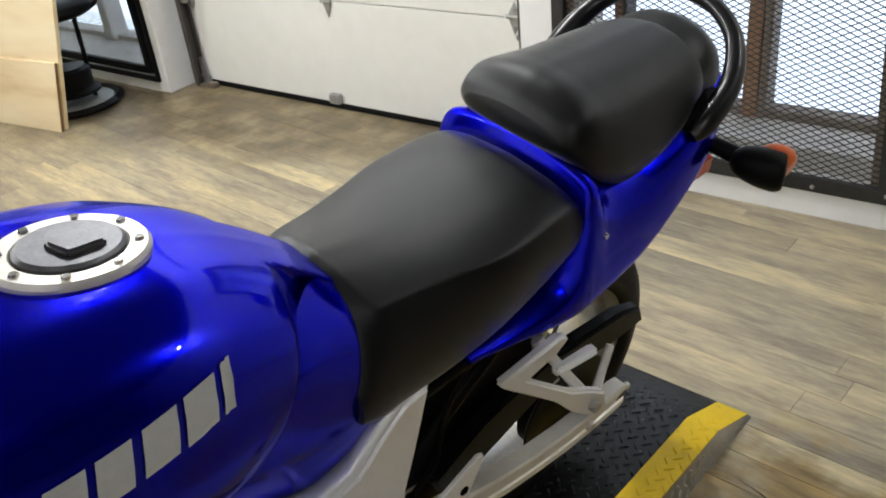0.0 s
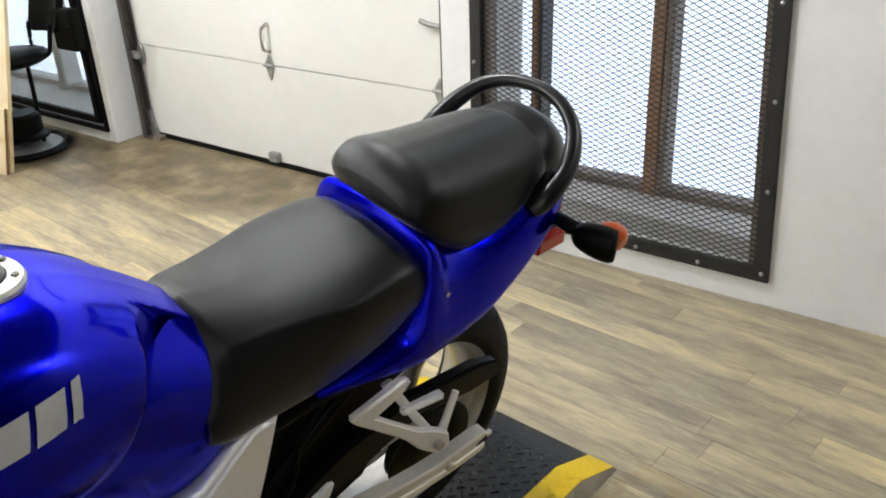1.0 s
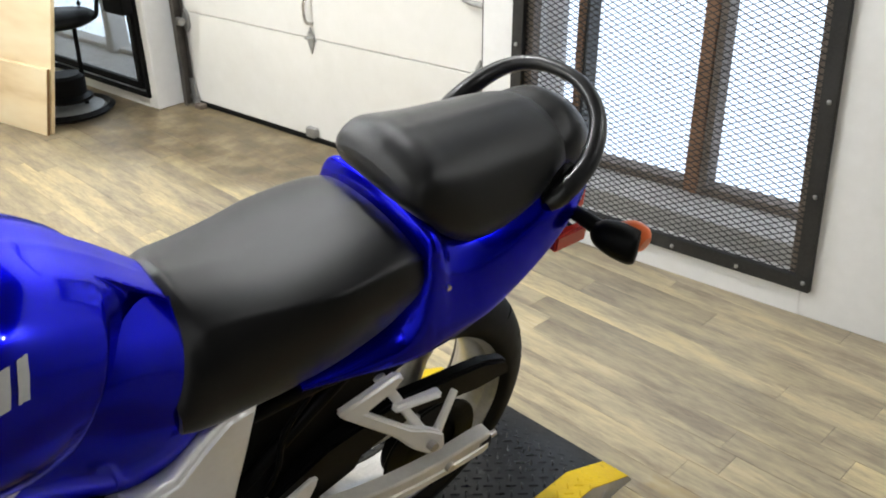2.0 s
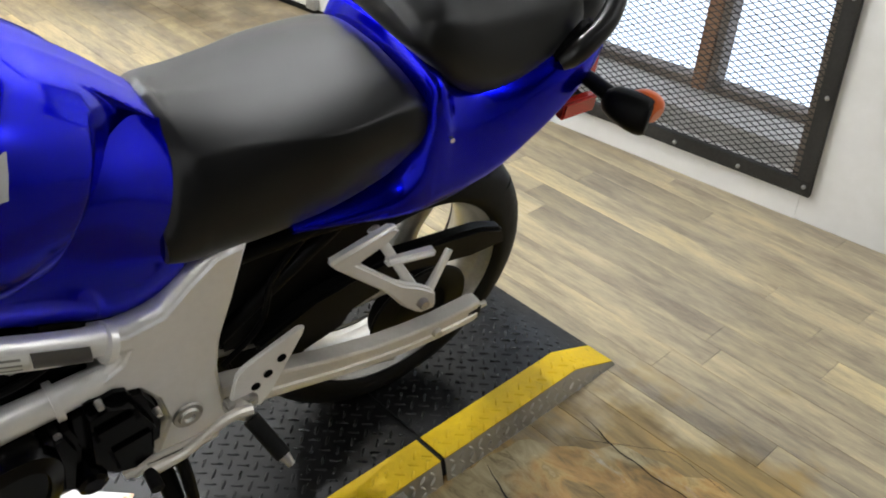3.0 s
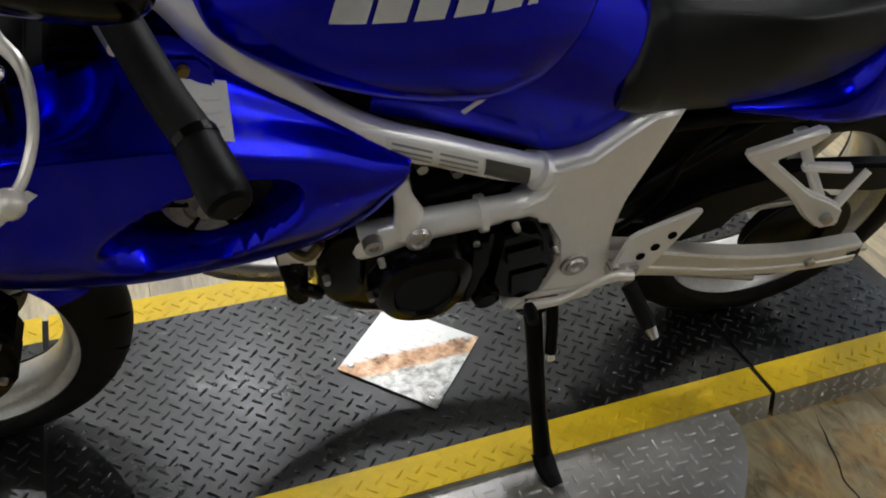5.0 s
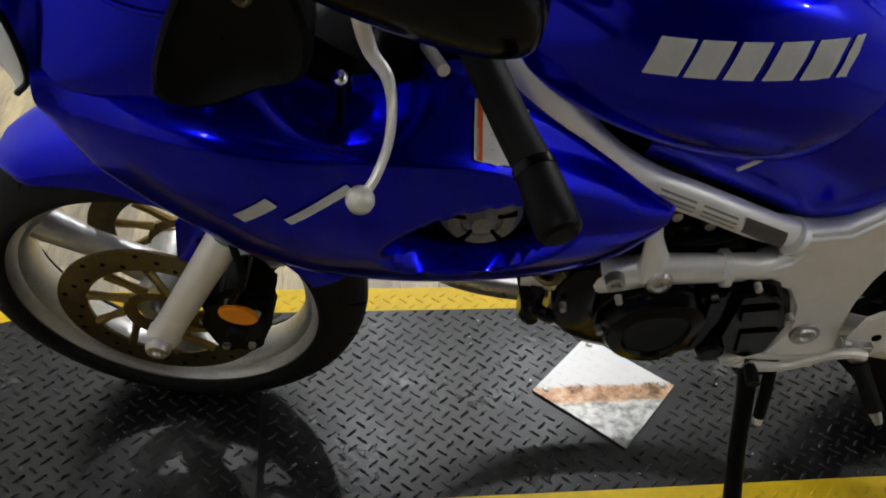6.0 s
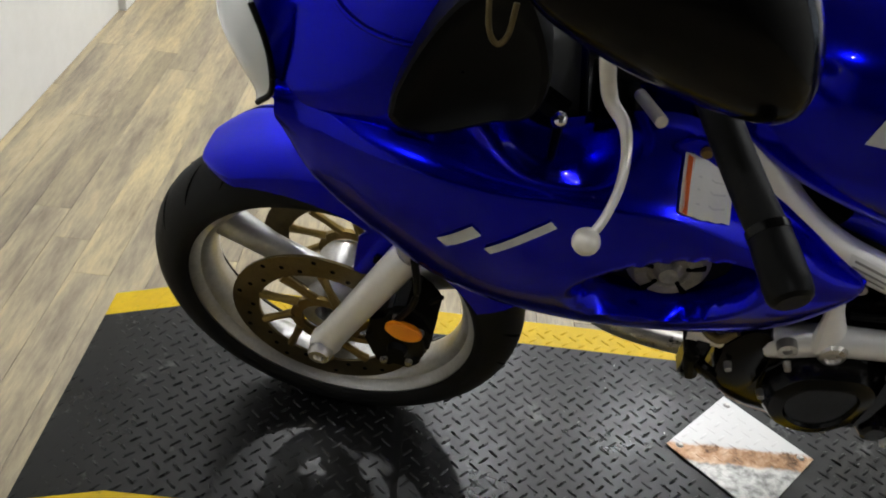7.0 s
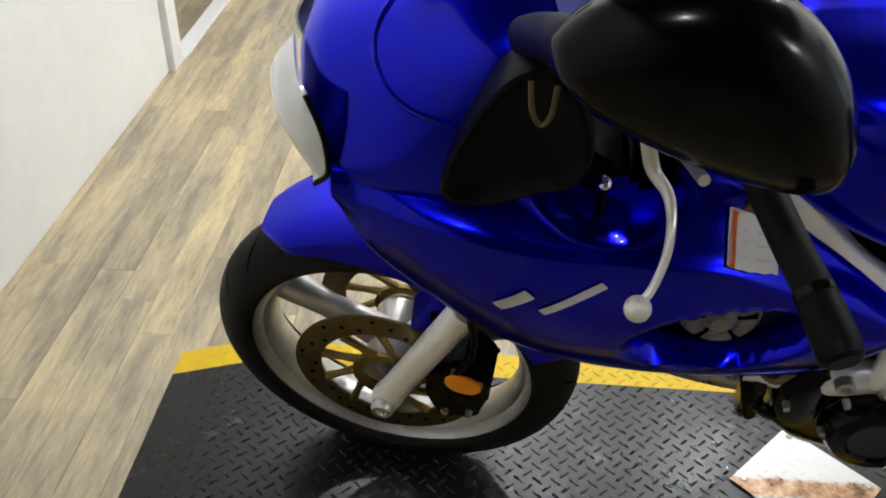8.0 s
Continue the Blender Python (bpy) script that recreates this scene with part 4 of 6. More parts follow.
for y in (-1, 1):
    part("mudguard_bracket", slab([(-0.68, 0.45), (-0.62, 0.47), (-0.585, 0.55), (-0.61, 0.60), (-0.67, 0.54)], 0.019 + y * 0.066, 0.019 + y * 0.074, 0.002), BLUE, guard)
    part("mudguard_bolt", bolt((-0.64, 0.019 + y * 0.075, 0.50), 0.008, 0.005, (0, y, 0)), BLACK, guard)

for o in set(bike.children_recursive) - before:
    if o.parent == bike:
        o.matrix_basis = TURN @ o.matrix_basis

# half fairing: side panels (bottom lip, flank, crease, inner shelf)
SIDE = [
    (-0.748, [(-0.14, 0.815), (-0.165, 0.815), (-0.185, 0.822), (-0.198, 0.838), (-0.203, 0.850), (-0.203, 0.858), (-0.200, 0.868), (-0.19, 0.880)]),
    (-0.722, [(-0.14, 0.760), (-0.172, 0.762), (-0.195, 0.780), (-0.203, 0.816), (-0.206, 0.840), (-0.204, 0.852), (-0.199, 0.865), (-0.19, 0.878)]),
    (-0.698, [(-0.145, 0.728), (-0.178, 0.731), (-0.205, 0.76), (-0.214, 0.81), (-0.215, 0.842), (-0.211, 0.855), (-0.203, 0.866), (-0.19, 0.876)]),
    (-0.64, [(-0.145, 0.672), (-0.180, 0.676), (-0.215, 0.715), (-0.234, 0.785), (-0.235, 0.833), (-0.230, 0.848), (-0.214, 0.860), (-0.19, 0.870)]),
    (-0.57, [(-0.145, 0.615), (-0.185, 0.620), (-0.222, 0.67), (-0.246, 0.755), (-0.247, 0.822), (-0.240, 0.840), (-0.218, 0.853), (-0.18, 0.866)]),
    (-0.50, [(-0.145, 0.585), (-0.185, 0.590), (-0.225, 0.64), (-0.248, 0.735), (-0.243, 0.808), (-0.233, 0.826), (-0.205, 0.838), (-0.165, 0.850)]),
    (-0.44, [(-0.145, 0.568), (-0.185, 0.573), (-0.222, 0.625), (-0.245, 0.72), (-0.238, 0.802), (-0.227, 0.822), (-0.195, 0.830), (-0.15, 0.838)]),
    (-0.37, [(-0.145, 0.557), (-0.182, 0.562), (-0.216, 0.615), (-0.238, 0.705), (-0.232, 0.795), (-0.222, 0.816), (-0.19, 0.830), (-0.145, 0.846)]),
    (-0.30, [(-0.145, 0.558), (-0.180, 0.563), (-0.210, 0.612), (-0.229, 0.70), (-0.221, 0.785), (-0.210, 0.803), (-0.178, 0.822), (-0.142, 0.848)]),
    (-0.22, [(-0.142, 0.562), (-0.174, 0.566), (-0.201, 0.612), (-0.216, 0.685), (-0.207, 0.752), (-0.194, 0.770), (-0.165, 0.788), (-0.142, 0.808)]),
    (-0.15, [(-0.14, 0.575), (-0.168, 0.579), (-0.190, 0.618), (-0.200, 0.675), (-0.192, 0.724), (-0.181, 0.740), (-0.157, 0.751), (-0.142, 0.760)]),
    (-0.095, [(-0.138, 0.602), (-0.162, 0.606), (-0.178, 0.636), (-0.185, 0.670), (-0.180, 0.698), (-0.170, 0.708), (-0.152, 0.714), (-0.142, 0.718)]),
    (-0.058, [(-0.138, 0.638), (-0.154, 0.641), (-0.165, 0.656), (-0.169, 0.671), (-0.165, 0.685), (-0.158, 0.690), (-0.148, 0.692), (-0.142, 0.693)]),
    (-0.045, [(-0.145, 0.662), (-0.152, 0.664), (-0.157, 0.669), (-0.158, 0.674), (-0.156, 0.679), (-0.154, 0.681), (-0.15, 0.682), (-0.147, 0.682)]),
]
SIDE = [(x, p + [(p[-1][0] + 0.035, p[-1][1] + 0.006)]) for x, p in SIDE]      # an inner return
SLIM[0] = 0.0
VENT = (-0.290, 0.682, 0.105, 0.056)                # centre and half-axes of the intake dish
SIDE_ROWS = sections(SIDE, 170, 80, closed=False)


def dished(p):
    """The intake sinks into the flank, and a pocket for the bar's movement into the upper shelf."""
    e = math.hypot((p[0] - VENT[0]) / VENT[2], (p[2] - VENT[1] - 0.1 * (p[0] - VENT[0])) / VENT[3])
    f = min(1.0, max(0.0, (1.12 - e) / 0.45))
    g = min(1.0, max(0.0, 1.35 - math.hypot((p[0] + 0.452) / 0.075, (p[1] + 0.155) / 0.055))) if p[2] > 0.78 else 0.0
    return (p[0], p[1] + 0.09 * f * f * (3 - 2 * f) * (1.0 if p[1] < -0.15 else 0.0), p[2] - 0.018 * g * g * (3 - 2 * g))


for side in (1, -1):
    bm = skin([[dished(p) for p in r] for r in SIDE_ROWS])
    if side < 0:
        bm = mirrored(bm)
    panel = part("side_fairing", thick(bm, 0.003 * side), BLUE, bike, "glossy dark blue half-fairing side panel", 60)
    horn = part("horn", lathe([(0.0, -0.012), (0.012, -0.014), (0.018, -0.006), (0.024, -0.004), (0.026, -0.007), (0.040, -0.006), (0.046, 0.0), (0.05, 0.006)], (VENT[0] + 0.004, side * -0.180, VENT[1] + 0.002), "y", 30), HORN, bike, "round bare metal horn in the intake")
    part("intake_mesh", slab([(VENT[0] + 0.079 * math.cos(a), VENT[1] + 0.0079 * math.cos(a) + 0.041 * math.sin(a)) for a in np.linspace(0, 2 * math.pi, 28, endpoint=False)], side * -0.172, side * -0.164, 0.002), BLACK, bike)
    for k in range(5):
        a = 2 * math.pi * k / 5 + 0.4
        c, q = (VENT[0] + 0.004 + 0.032 * math.cos(a), VENT[1] + 0.002 + 0.032 * math.sin(a)), (math.cos(a), math.sin(a))
        part("horn_slot", slab([(c[0] + u * q[0] - v * q[1], c[1] + u * q[1] + v * q[0]) for u, v in ((-0.012, -0.002), (0.010, -0.005), (0.012, 0.003), (-0.012, 0.002))], side * -0.184, side * -0.1885, 0.0008), GROOVE, horn)
    # model mark: plain silver strokes
    for x0, x1, z0, z1, w in ((-0.556, -0.520, 0.742, 0.772, 0.012), (-0.505, -0.440, 0.742, 0.790, 0.008)):
        rows = []
        for t in np.linspace(0, 1, 9):
            x, z = x0 + (x1 - x0) * t, z0 + (z1 - z0) * t
            rows.append([(x - q * 0.5, side * (flank_y(SIDE_ROWS, x - q * 0.5, z + q * 0.5, 80) - 0.0025), z + q * 0.5) for q in np.linspace(-w, w, 4)])
        part("model_mark_bar", skin(rows), WHITEPRINT, panel)
    part("fairing_bolt", ball((-0.453, side * -0.169, 0.871), 0.0095), CHROME, panel)
    part("bolt_stem", rod((-0.453, side * -0.169, 0.79), (-0.453, side * -0.169, 0.865), 0.005), BLACK, panel)
    part("fairing_bolt", ball((-0.470, side * -0.150, 0.803), (0.010, 0.008, 0.006)), CHROME, panel)
    part("fairing_bolt", ball((-0.515, side * -0.185, 0.836), (0.006, 0.006, 0.004)), CHROME, panel)
# warning label on the sloping left shelf
def shelf(x, z, lift):
    """A point on the left panel's upper slope."""
    best = min(SIDE_ROWS, key=lambda r: abs(r[0][0] - x))
    k = next((j for j in range(len(best) - 2, 0, -1) if best[j][2] <= z), 0)
    p, q = np.array(best[k]), np.array(best[k + 1])
    w = 0.0 if abs(q[2] - p[2]) < 1e-6 else (z - p[2]) / (q[2] - p[2])
    y = p[1] + (q[1] - p[1]) * min(1.0, max(0.0, w))
    return (x, y - lift, z + lift)


def label_sheet(x0, x1, f0, f1, lift, n=5):
    return skin([[shelf(x, 0.804 + 0.040 * f - 0.35 * (x + 0.31), lift) for f in np.linspace(f0, f1, n)] for x in np.linspace(x0, x1, 8)])


lab = part("warning_label", label_sheet(-0.312, -0.250, 0.06, 1.0, 0.003), CREAM, bike, "white warning label with an orange edge")
part("label_edge", label_sheet(-0.309, -0.301, 0.06, 0.94, 0.0036), ORANGE, lab)
for f in (0.25, 0.45, 0.65):
    part("print_line", label_sheet(-0.294, -0.258, f, f + 0.03, 0.0036, 2), PALEPRINT, lab)

# a small tab of the fairing stands above the label, held by a brass bolt
tab = part("fairing_tab", slab([(-0.325, 0.830), (-0.262, 0.822), (-0.262, 0.848), (-0.275, 0.864), (-0.305, 0.868), (-0.325, 0.856)], -0.158, -0.150, 0.003), BLUE, bike)
part("tab_bolt", bolt((-0.291, -0.158, 0.85), 0.007, 0.005), GOLD, tab)

# nose cowl and screen
NOSE = [
    (-0.845, [(0.0, 0.845), (-0.04, 0.85), (-0.06, 0.87), (-0.06, 0.90), (-0.04, 0.925), (0.0, 0.93)]),
    (-0.825, [(0.0, 0.80), (-0.085, 0.805), (-0.145, 0.84), (-0.15, 0.90), (-0.105, 0.960), (0.0, 0.98)]),
    (-0.785, [(0.0, 0.775), (-0.12, 0.785), (-0.200, 0.84), (-0.205, 0.91), (-0.150, 0.995), (0.0, 1.02)]),
    (-0.73, [(0.0, 0.77), (-0.14, 0.79), (-0.228, 0.85), (-0.230, 0.93), (-0.175, 1.025), (0.0, 1.06)]),
    (-0.67, [(0.0, 0.79), (-0.14, 0.80), (-0.236, 0.855), (-0.236, 0.935), (-0.190, 1.045), (0.0, 1.09)]),
    (-0.615, [(0.0, 0.82), (-0.15, 0.825), (-0.240, 0.855), (-0.240, 0.90), (-0.215, 0.97), (0.0, 1.00)]),
]
SLIM[0] = 0.035
nose_rows = sections(NOSE, 36, 30)
nose_rows = [[(x + 0.03 + max(0.0, z - 0.86) * 0.72 * max(0.0, (x + 0.80) / 0.185), y, z) for x, y, z in r] for r in nose_rows]   # the rear edge rakes back
nose = part("nose_cowl", skin(nose_rows, close_v=True, caps=True), BLUE, bike, "glossy blue nose cowl", 60)
rows = []
for t in np.linspace(0, 1, 16):
    x, z, w = -0.74 + 0.30 * t, 1.035 + 0.215 * t - 0.05 * t * t, 0.155 + 0.05 * t - 0.10 * t ** 4
    rows.append([(x + 0.10 * (u * u), w * u, z - 0.085 * u * u) for u in np.linspace(-1, 1, 19)])
part("windscreen", thick(skin(rows), 0.003), SCREEN, bike, "blue tinted windscreen", 60)
SLIM[0] = 0.0
for side in (1, -1):
    part("screen_edge", tube([(-0.690, side * -0.085, 1.031), (-0.703, side * -0.115, 1.017), (-0.704, side * -0.142, 1.002), (-0.689, side * -0.172, 0.979), (-0.664, side * -0.188, 0.965), (-0.632, side * -0.196, 0.958), (-0.60, side * -0.198, 0.956)], 0.0035, 8, 30), BLUE, nose)
# headlight: a wrap-round lens at each front corner, with a black gasket
for side in (1, -1):
    edge = spline([(-0.774, -0.180, 0.842, -0.776), (-0.755, -0.190, 0.868, -0.804), (-0.753, -0.192, 0.905, -0.818), (-0.759, -0.188, 0.935, -0.808), (-0.772, -0.180, 0.965, -0.784)], 22)
    rows = []
    for xr, yr, z, xf in edge:
        p0, p1, p2 = np.array((xr, yr, z)), np.array((xf - 0.004, yr + 0.02, z)), np.array((xf - 0.03, -0.06, z - 0.01))
        rows.append([tuple(q * np.array((1, side, 1))) for q in ((1 - u) ** 2 * p0 + 2 * u * (1 - u) * p1 + u * u * p2 for u in np.linspace(0, 1, 16))])
    hl = part("headlight_lens", thick(skin(rows), 0.004), LENS, bike, "clear wrap-round headlight lens", 60)
    part("gasket", tube([(xr + 0.002, side * (yr - 0.001), z) for xr, yr, z, xf in edge], 0.0035, 8), BLACK, hl)
# black cockpit trim behind the cowl
for side in (1, -1):
    edge = [(-0.619, 0.900), (-0.605, 0.887), (-0.57, 0.886), (-0.515, 0.912), (-0.475, 0.93), (-0.47, 0.99), (-0.505, 1.065), (-0.548, 1.058), (-0.584, 1.008), (-0.612, 0.940)]
    edge = [(p[0] - 0.008, p[1] - 0.013) for p in spline(edge + edge[:1], 51)][:50]
    mid = np.mean(np.array(edge), axis=0)
    rows = []
    for f, yy in ((1.0, 0.178), (1.01, 0.215), (0.97, 0.226), (0.90, 0.228), (0.80, 0.222), (0.66, 0.216), (0.45, 0.213), (0.2, 0.212), (0.02, 0.212)):
        rows.append([(mid[0] + (a - mid[0]) * f, side * -yy, mid[1] + (b - mid[1]) * f) for a, b in edge])
    part("cockpit_trim", skin(rows, close_v=True), BLACK, bike, "black plastic dished cockpit trim panel", 50)
    # mirror, folded back
    st = part("mirror_stalk", tube([(-0.555, side * -0.18, 1.055), (-0.538, side * -0.225, 1.085), (-0.524, side * -0.27, 1.112), (-0.512, side * -0.305, 1.135), (-0.49, side * -0.325, 1.145)], [0.018, 0.021, 0.022, 0.020, 0.024], 14, 16, 0.8), BLACK, bike, "black mirror stalk", 60)
    rows = []
    for x, z0, z1, wy in spline([(-0.532, 1.138, 1.156, 0.006), (-0.522, 1.122, 1.170, 0.024), (-0.50, 1.102, 1.190, 0.038), (-0.46, 1.080, 1.208, 0.048), (-0.41, 1.060, 1.212, 0.054), (-0.36, 1.046, 1.190, 0.054), (-0.325, 1.042, 1.155, 0.047), (-0.305, 1.049, 1.118, 0.032), (-0.297, 1.066, 1.098, 0.008)], 33):
        rows.append([(x, side * -0.335 + wy * math.cos(a), (z0 + z1) / 2 + (z1 - z0) / 2 * math.sin(a)) for a in np.linspace(0, 2 * math.pi, 28, endpoint=False)])
    part("mirror_shell", skin(rows, close_v=True, caps=True), GLOSSBLACK, st, "glossy black mirror shell", 60)
    part("mirror_spring", tube([(-0.543, side * -0.24, 1.048), (-0.539, side * -0.25, 1.022), (-0.530, side * -0.252, 1.010), (-0.522, side * -0.25, 1.02), (-0.519, side * -0.24, 1.045)], 0.0028, 8, 20), DISC, st)
# handlebar clip-ons, grips, levers
SLIM[0] = 0.035
for s in (-1, 1):
    part("clip_on_clamp", block((-0.41, s * 0.108 - 0.035, 0.885), (-0.34, s * 0.108 + 0.035, 0.93), 0.01), BLACK, bike)
    g = part("handlebar_grip", tube([(-0.360, s * 0.22, 1.008), (-0.312, s * 0.353, 0.971), (-0.288, s * 0.404, 0.953)], [0.0170, 0.0165, 0.0170], 18, 14), RUBBER, bike, "black rubber handlebar grip")
    part("bar_end_ring", rod((-0.2895, s * 0.401, 0.954), (-0.287, s * 0.408, 0.952), 0.0188), ENGINE, g)
    part("bar_end_weight", tube([(-0.2875, s * 0.406, 0.9525), (-0.281, s * 0.427, 0.947), (-0.272, s * 0.456, 0.9395), (-0.270, s * 0.463, 0.9378)], [0.0178, 0.019, 0.019, 0.0135], 18, 10), BLACK, g)
    part("bar_tube", rod((-0.378, s * 0.13, 1.0), (-0.360, s * 0.22, 1.008), 0.013), ALU, g)
    part("switch_block", block((-0.41, s * 0.195 - 0.03, 0.98), (-0.345, s * 0.195 + 0.03, 1.03), 0.01), BLACK, bike)
    part("lever_perch", tube([(-0.375, s * 0.19, 0.975), (-0.41, s * 0.20, 0.985), (-0.44, s * 0.23, 0.983)], [0.014, 0.014, 0.011], 12, 10), BLACK, bike)
    SLIM[0] = 0.0
    lev = part("lever", tube([(-0.440, s * 0.245, 1.035), (-0.434, s * 0.258, 1.01), (-0.424, s * 0.262, 0.978), (-0.409, s * 0.280, 0.966), (-0.404, s * 0.302, 0.952), (-0.406, s * 0.326, 0.932), (-0.416, s * 0.350, 0.914), (-0.427, s * 0.364, 0.905)], [0.008, 0.0076, 0.0072, 0.0068, 0.006, 0.0054, 0.0052, 0.005], 12, 40, 0.8), ALU, bike, "bare metal clutch lever with a ball end")
    part("lever_ball", ball((-0.428, s * 0.368, 0.905), 0.0128), ALU, lev)
    part("bar_stub", rod((-0.364, s * 0.093, 0.862), (-0.349, s * 0.163, 0.884), 0.007), ALU, bike)
    SLIM[0] = 0.035
part("instrument_cluster", skin(sections([(-0.62, [(0, 0.93), (-0.09, 0.94), (-0.11, 0.97), (-0.09, 1.0), (0, 1.01)]), (-0.53, [(0, 0.90), (-0.08, 0.91), (-0.10, 0.94), (-0.08, 0.965), (0, 0.97)])], 10, 12), close_v=True, caps=True), BLACK, bike, "black instrument cluster")
part("top_yoke", block((-0.47, -0.13, 0.93), (-0.34, 0.13, 0.955), 0.015), BLACK, bike, "black top fork yoke")
for y in (-1, 1):
    part("fork_cap", lathe([(0.0, 0.012), (0.012, 0.012), (0.016, 0.006), (0.022, 0.006), (0.022, 0.0)], (-0.432, y * 0.108, 0.955), "z", 20), CHROME, bike)
    part("hose", tube([(-0.44, y * 0.12, 0.97), (-0.50, y * 0.15, 0.99), (-0.53, y * 0.13, 0.92), (-0.50, y * 0.10, 0.82)], 0.006, 8, 20), BLACK, bike)
part("inner_fairing", slab([(-0.70, 0.80), (-0.55, 0.72), (-0.45, 0.70), (-0.42, 0.84), (-0.55, 0.92), (-0.68, 0.90)], -0.16, 0.16, 0.02), BLACK, bike)

# ---- platform ----
PX0, PX1, PB0, PB1 = -1.20, 1.256, -1.03, 1.12       # ends and the lines where the ramps begin
PY0, PY1, YI0, YI1 = -0.360, 0.262, -0.288, 0.190    # outer edges and the inner edges of the yellow strips
SEAMS = (-0.554, 0.722)


def tread_mat(name, lo, hi, rough, metal):
    m = mat(name, hi, rough, metal)
    varied(m, lo, hi, 7, rough - 0.1, rough + 0.15)
    return m


PLATE_BLACK = tread_mat("black_painted_tread_plate", (0.003, 0.003, 0.003), (0.008, 0.008, 0.0084), 0.32, 0.0)
# pale scuffs and dust patches worn into the black paint
_scuff = ramp(PLATE_BLACK, noise_tex(PLATE_BLACK, coords(PLATE_BLACK), 9.0, 6, 0.68), [(0.63, (0, 0, 0)), (0.69, (0.8, 0.8, 0.8))])
_old = bsdf(PLATE_BLACK).inputs["Base Color"].links[0].from_socket
link(PLATE_BLACK, mix(PLATE_BLACK, _scuff, _old, (0.09, 0.088, 0.085)), bsdf(PLATE_BLACK).inputs["Base Color"])
YELLOW = tread_mat("yellow_painted_tread_plate", (0.62, 0.40, 0.006), (0.80, 0.56, 0.014), 0.42, 0.0)
bsdf(YELLOW).inputs["Specular IOR Level"].default_value = 0.25
bsdf(PLATE_BLACK).inputs["Specular IOR Level"].default_value = 0.34
LUG_BLACK = tread_mat("worn_black_tread_bars", (0.004, 0.004, 0.004), (0.014, 0.014, 0.0144), 0.26, 0.0)
bsdf(LUG_BLACK).inputs["Specular IOR Level"].default_value = 0.3
_wear = ramp(YELLOW, noise_tex(YELLOW, coords(YELLOW), 34.0, 5, 0.7), [(0.60, (0, 0, 0)), (0.72, (0.6, 0.6, 0.6))])
_old = bsdf(YELLOW).inputs["Base Color"].links[0].from_socket
link(YELLOW, mix(YELLOW, _wear, _old, (0.20, 0.14, 0.02)), bsdf(YELLOW).inputs["Base Color"])
PLATE_ALU = tread_mat("bare_tread_plate", (0.44, 0.43, 0.41), (0.62, 0.61, 0.59), 0.34, 0.9)


COVER_ALU = mat("polished_cover_plate", (0.5, 0.5, 0.5), 0.42, 0.5)
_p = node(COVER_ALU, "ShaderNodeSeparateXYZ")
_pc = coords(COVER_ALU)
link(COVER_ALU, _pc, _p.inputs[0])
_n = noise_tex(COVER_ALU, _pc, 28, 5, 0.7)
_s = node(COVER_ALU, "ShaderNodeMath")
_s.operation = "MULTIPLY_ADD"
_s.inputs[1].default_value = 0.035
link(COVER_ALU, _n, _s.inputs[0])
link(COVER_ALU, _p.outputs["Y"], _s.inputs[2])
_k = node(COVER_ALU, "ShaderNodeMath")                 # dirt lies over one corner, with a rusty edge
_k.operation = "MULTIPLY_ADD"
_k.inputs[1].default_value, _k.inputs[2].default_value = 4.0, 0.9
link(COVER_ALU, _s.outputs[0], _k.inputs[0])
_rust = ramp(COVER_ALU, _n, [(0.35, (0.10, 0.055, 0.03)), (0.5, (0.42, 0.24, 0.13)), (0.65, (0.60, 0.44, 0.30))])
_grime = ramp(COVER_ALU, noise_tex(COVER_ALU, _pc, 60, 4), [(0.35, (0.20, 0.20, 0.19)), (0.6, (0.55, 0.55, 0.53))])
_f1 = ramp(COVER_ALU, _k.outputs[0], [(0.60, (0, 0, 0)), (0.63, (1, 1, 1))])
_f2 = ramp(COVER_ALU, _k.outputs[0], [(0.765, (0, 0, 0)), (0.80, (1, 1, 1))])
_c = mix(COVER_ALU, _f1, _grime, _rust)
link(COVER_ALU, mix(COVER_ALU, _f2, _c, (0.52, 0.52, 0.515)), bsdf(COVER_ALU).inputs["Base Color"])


def top_z(x):
    if x < PB0:
        return max(0.004, H * (x - PX0) / (PB0 - PX0))
    if x > PB1:
        return max(0.004, H * (PX1 - x) / (PX1 - PB1))
    return H


def deck(x0, x1, y0, y1, lift=0.0):
    """A strip of the platform's top sheet, bent down at the ramps."""
    xs = [x0] + [b for b in (PB0, PB1) if x0 < b < x1] + [x1]
    rows = [[(x, y0, top_z(x) + lift), (x, y1, top_z(x) + lift), (x, y1, top_z(x) + lift - 0.003), (x, y0, top_z(x) + lift - 0.003)] for x in xs]
    return skin(rows, close_v=True, caps=True)


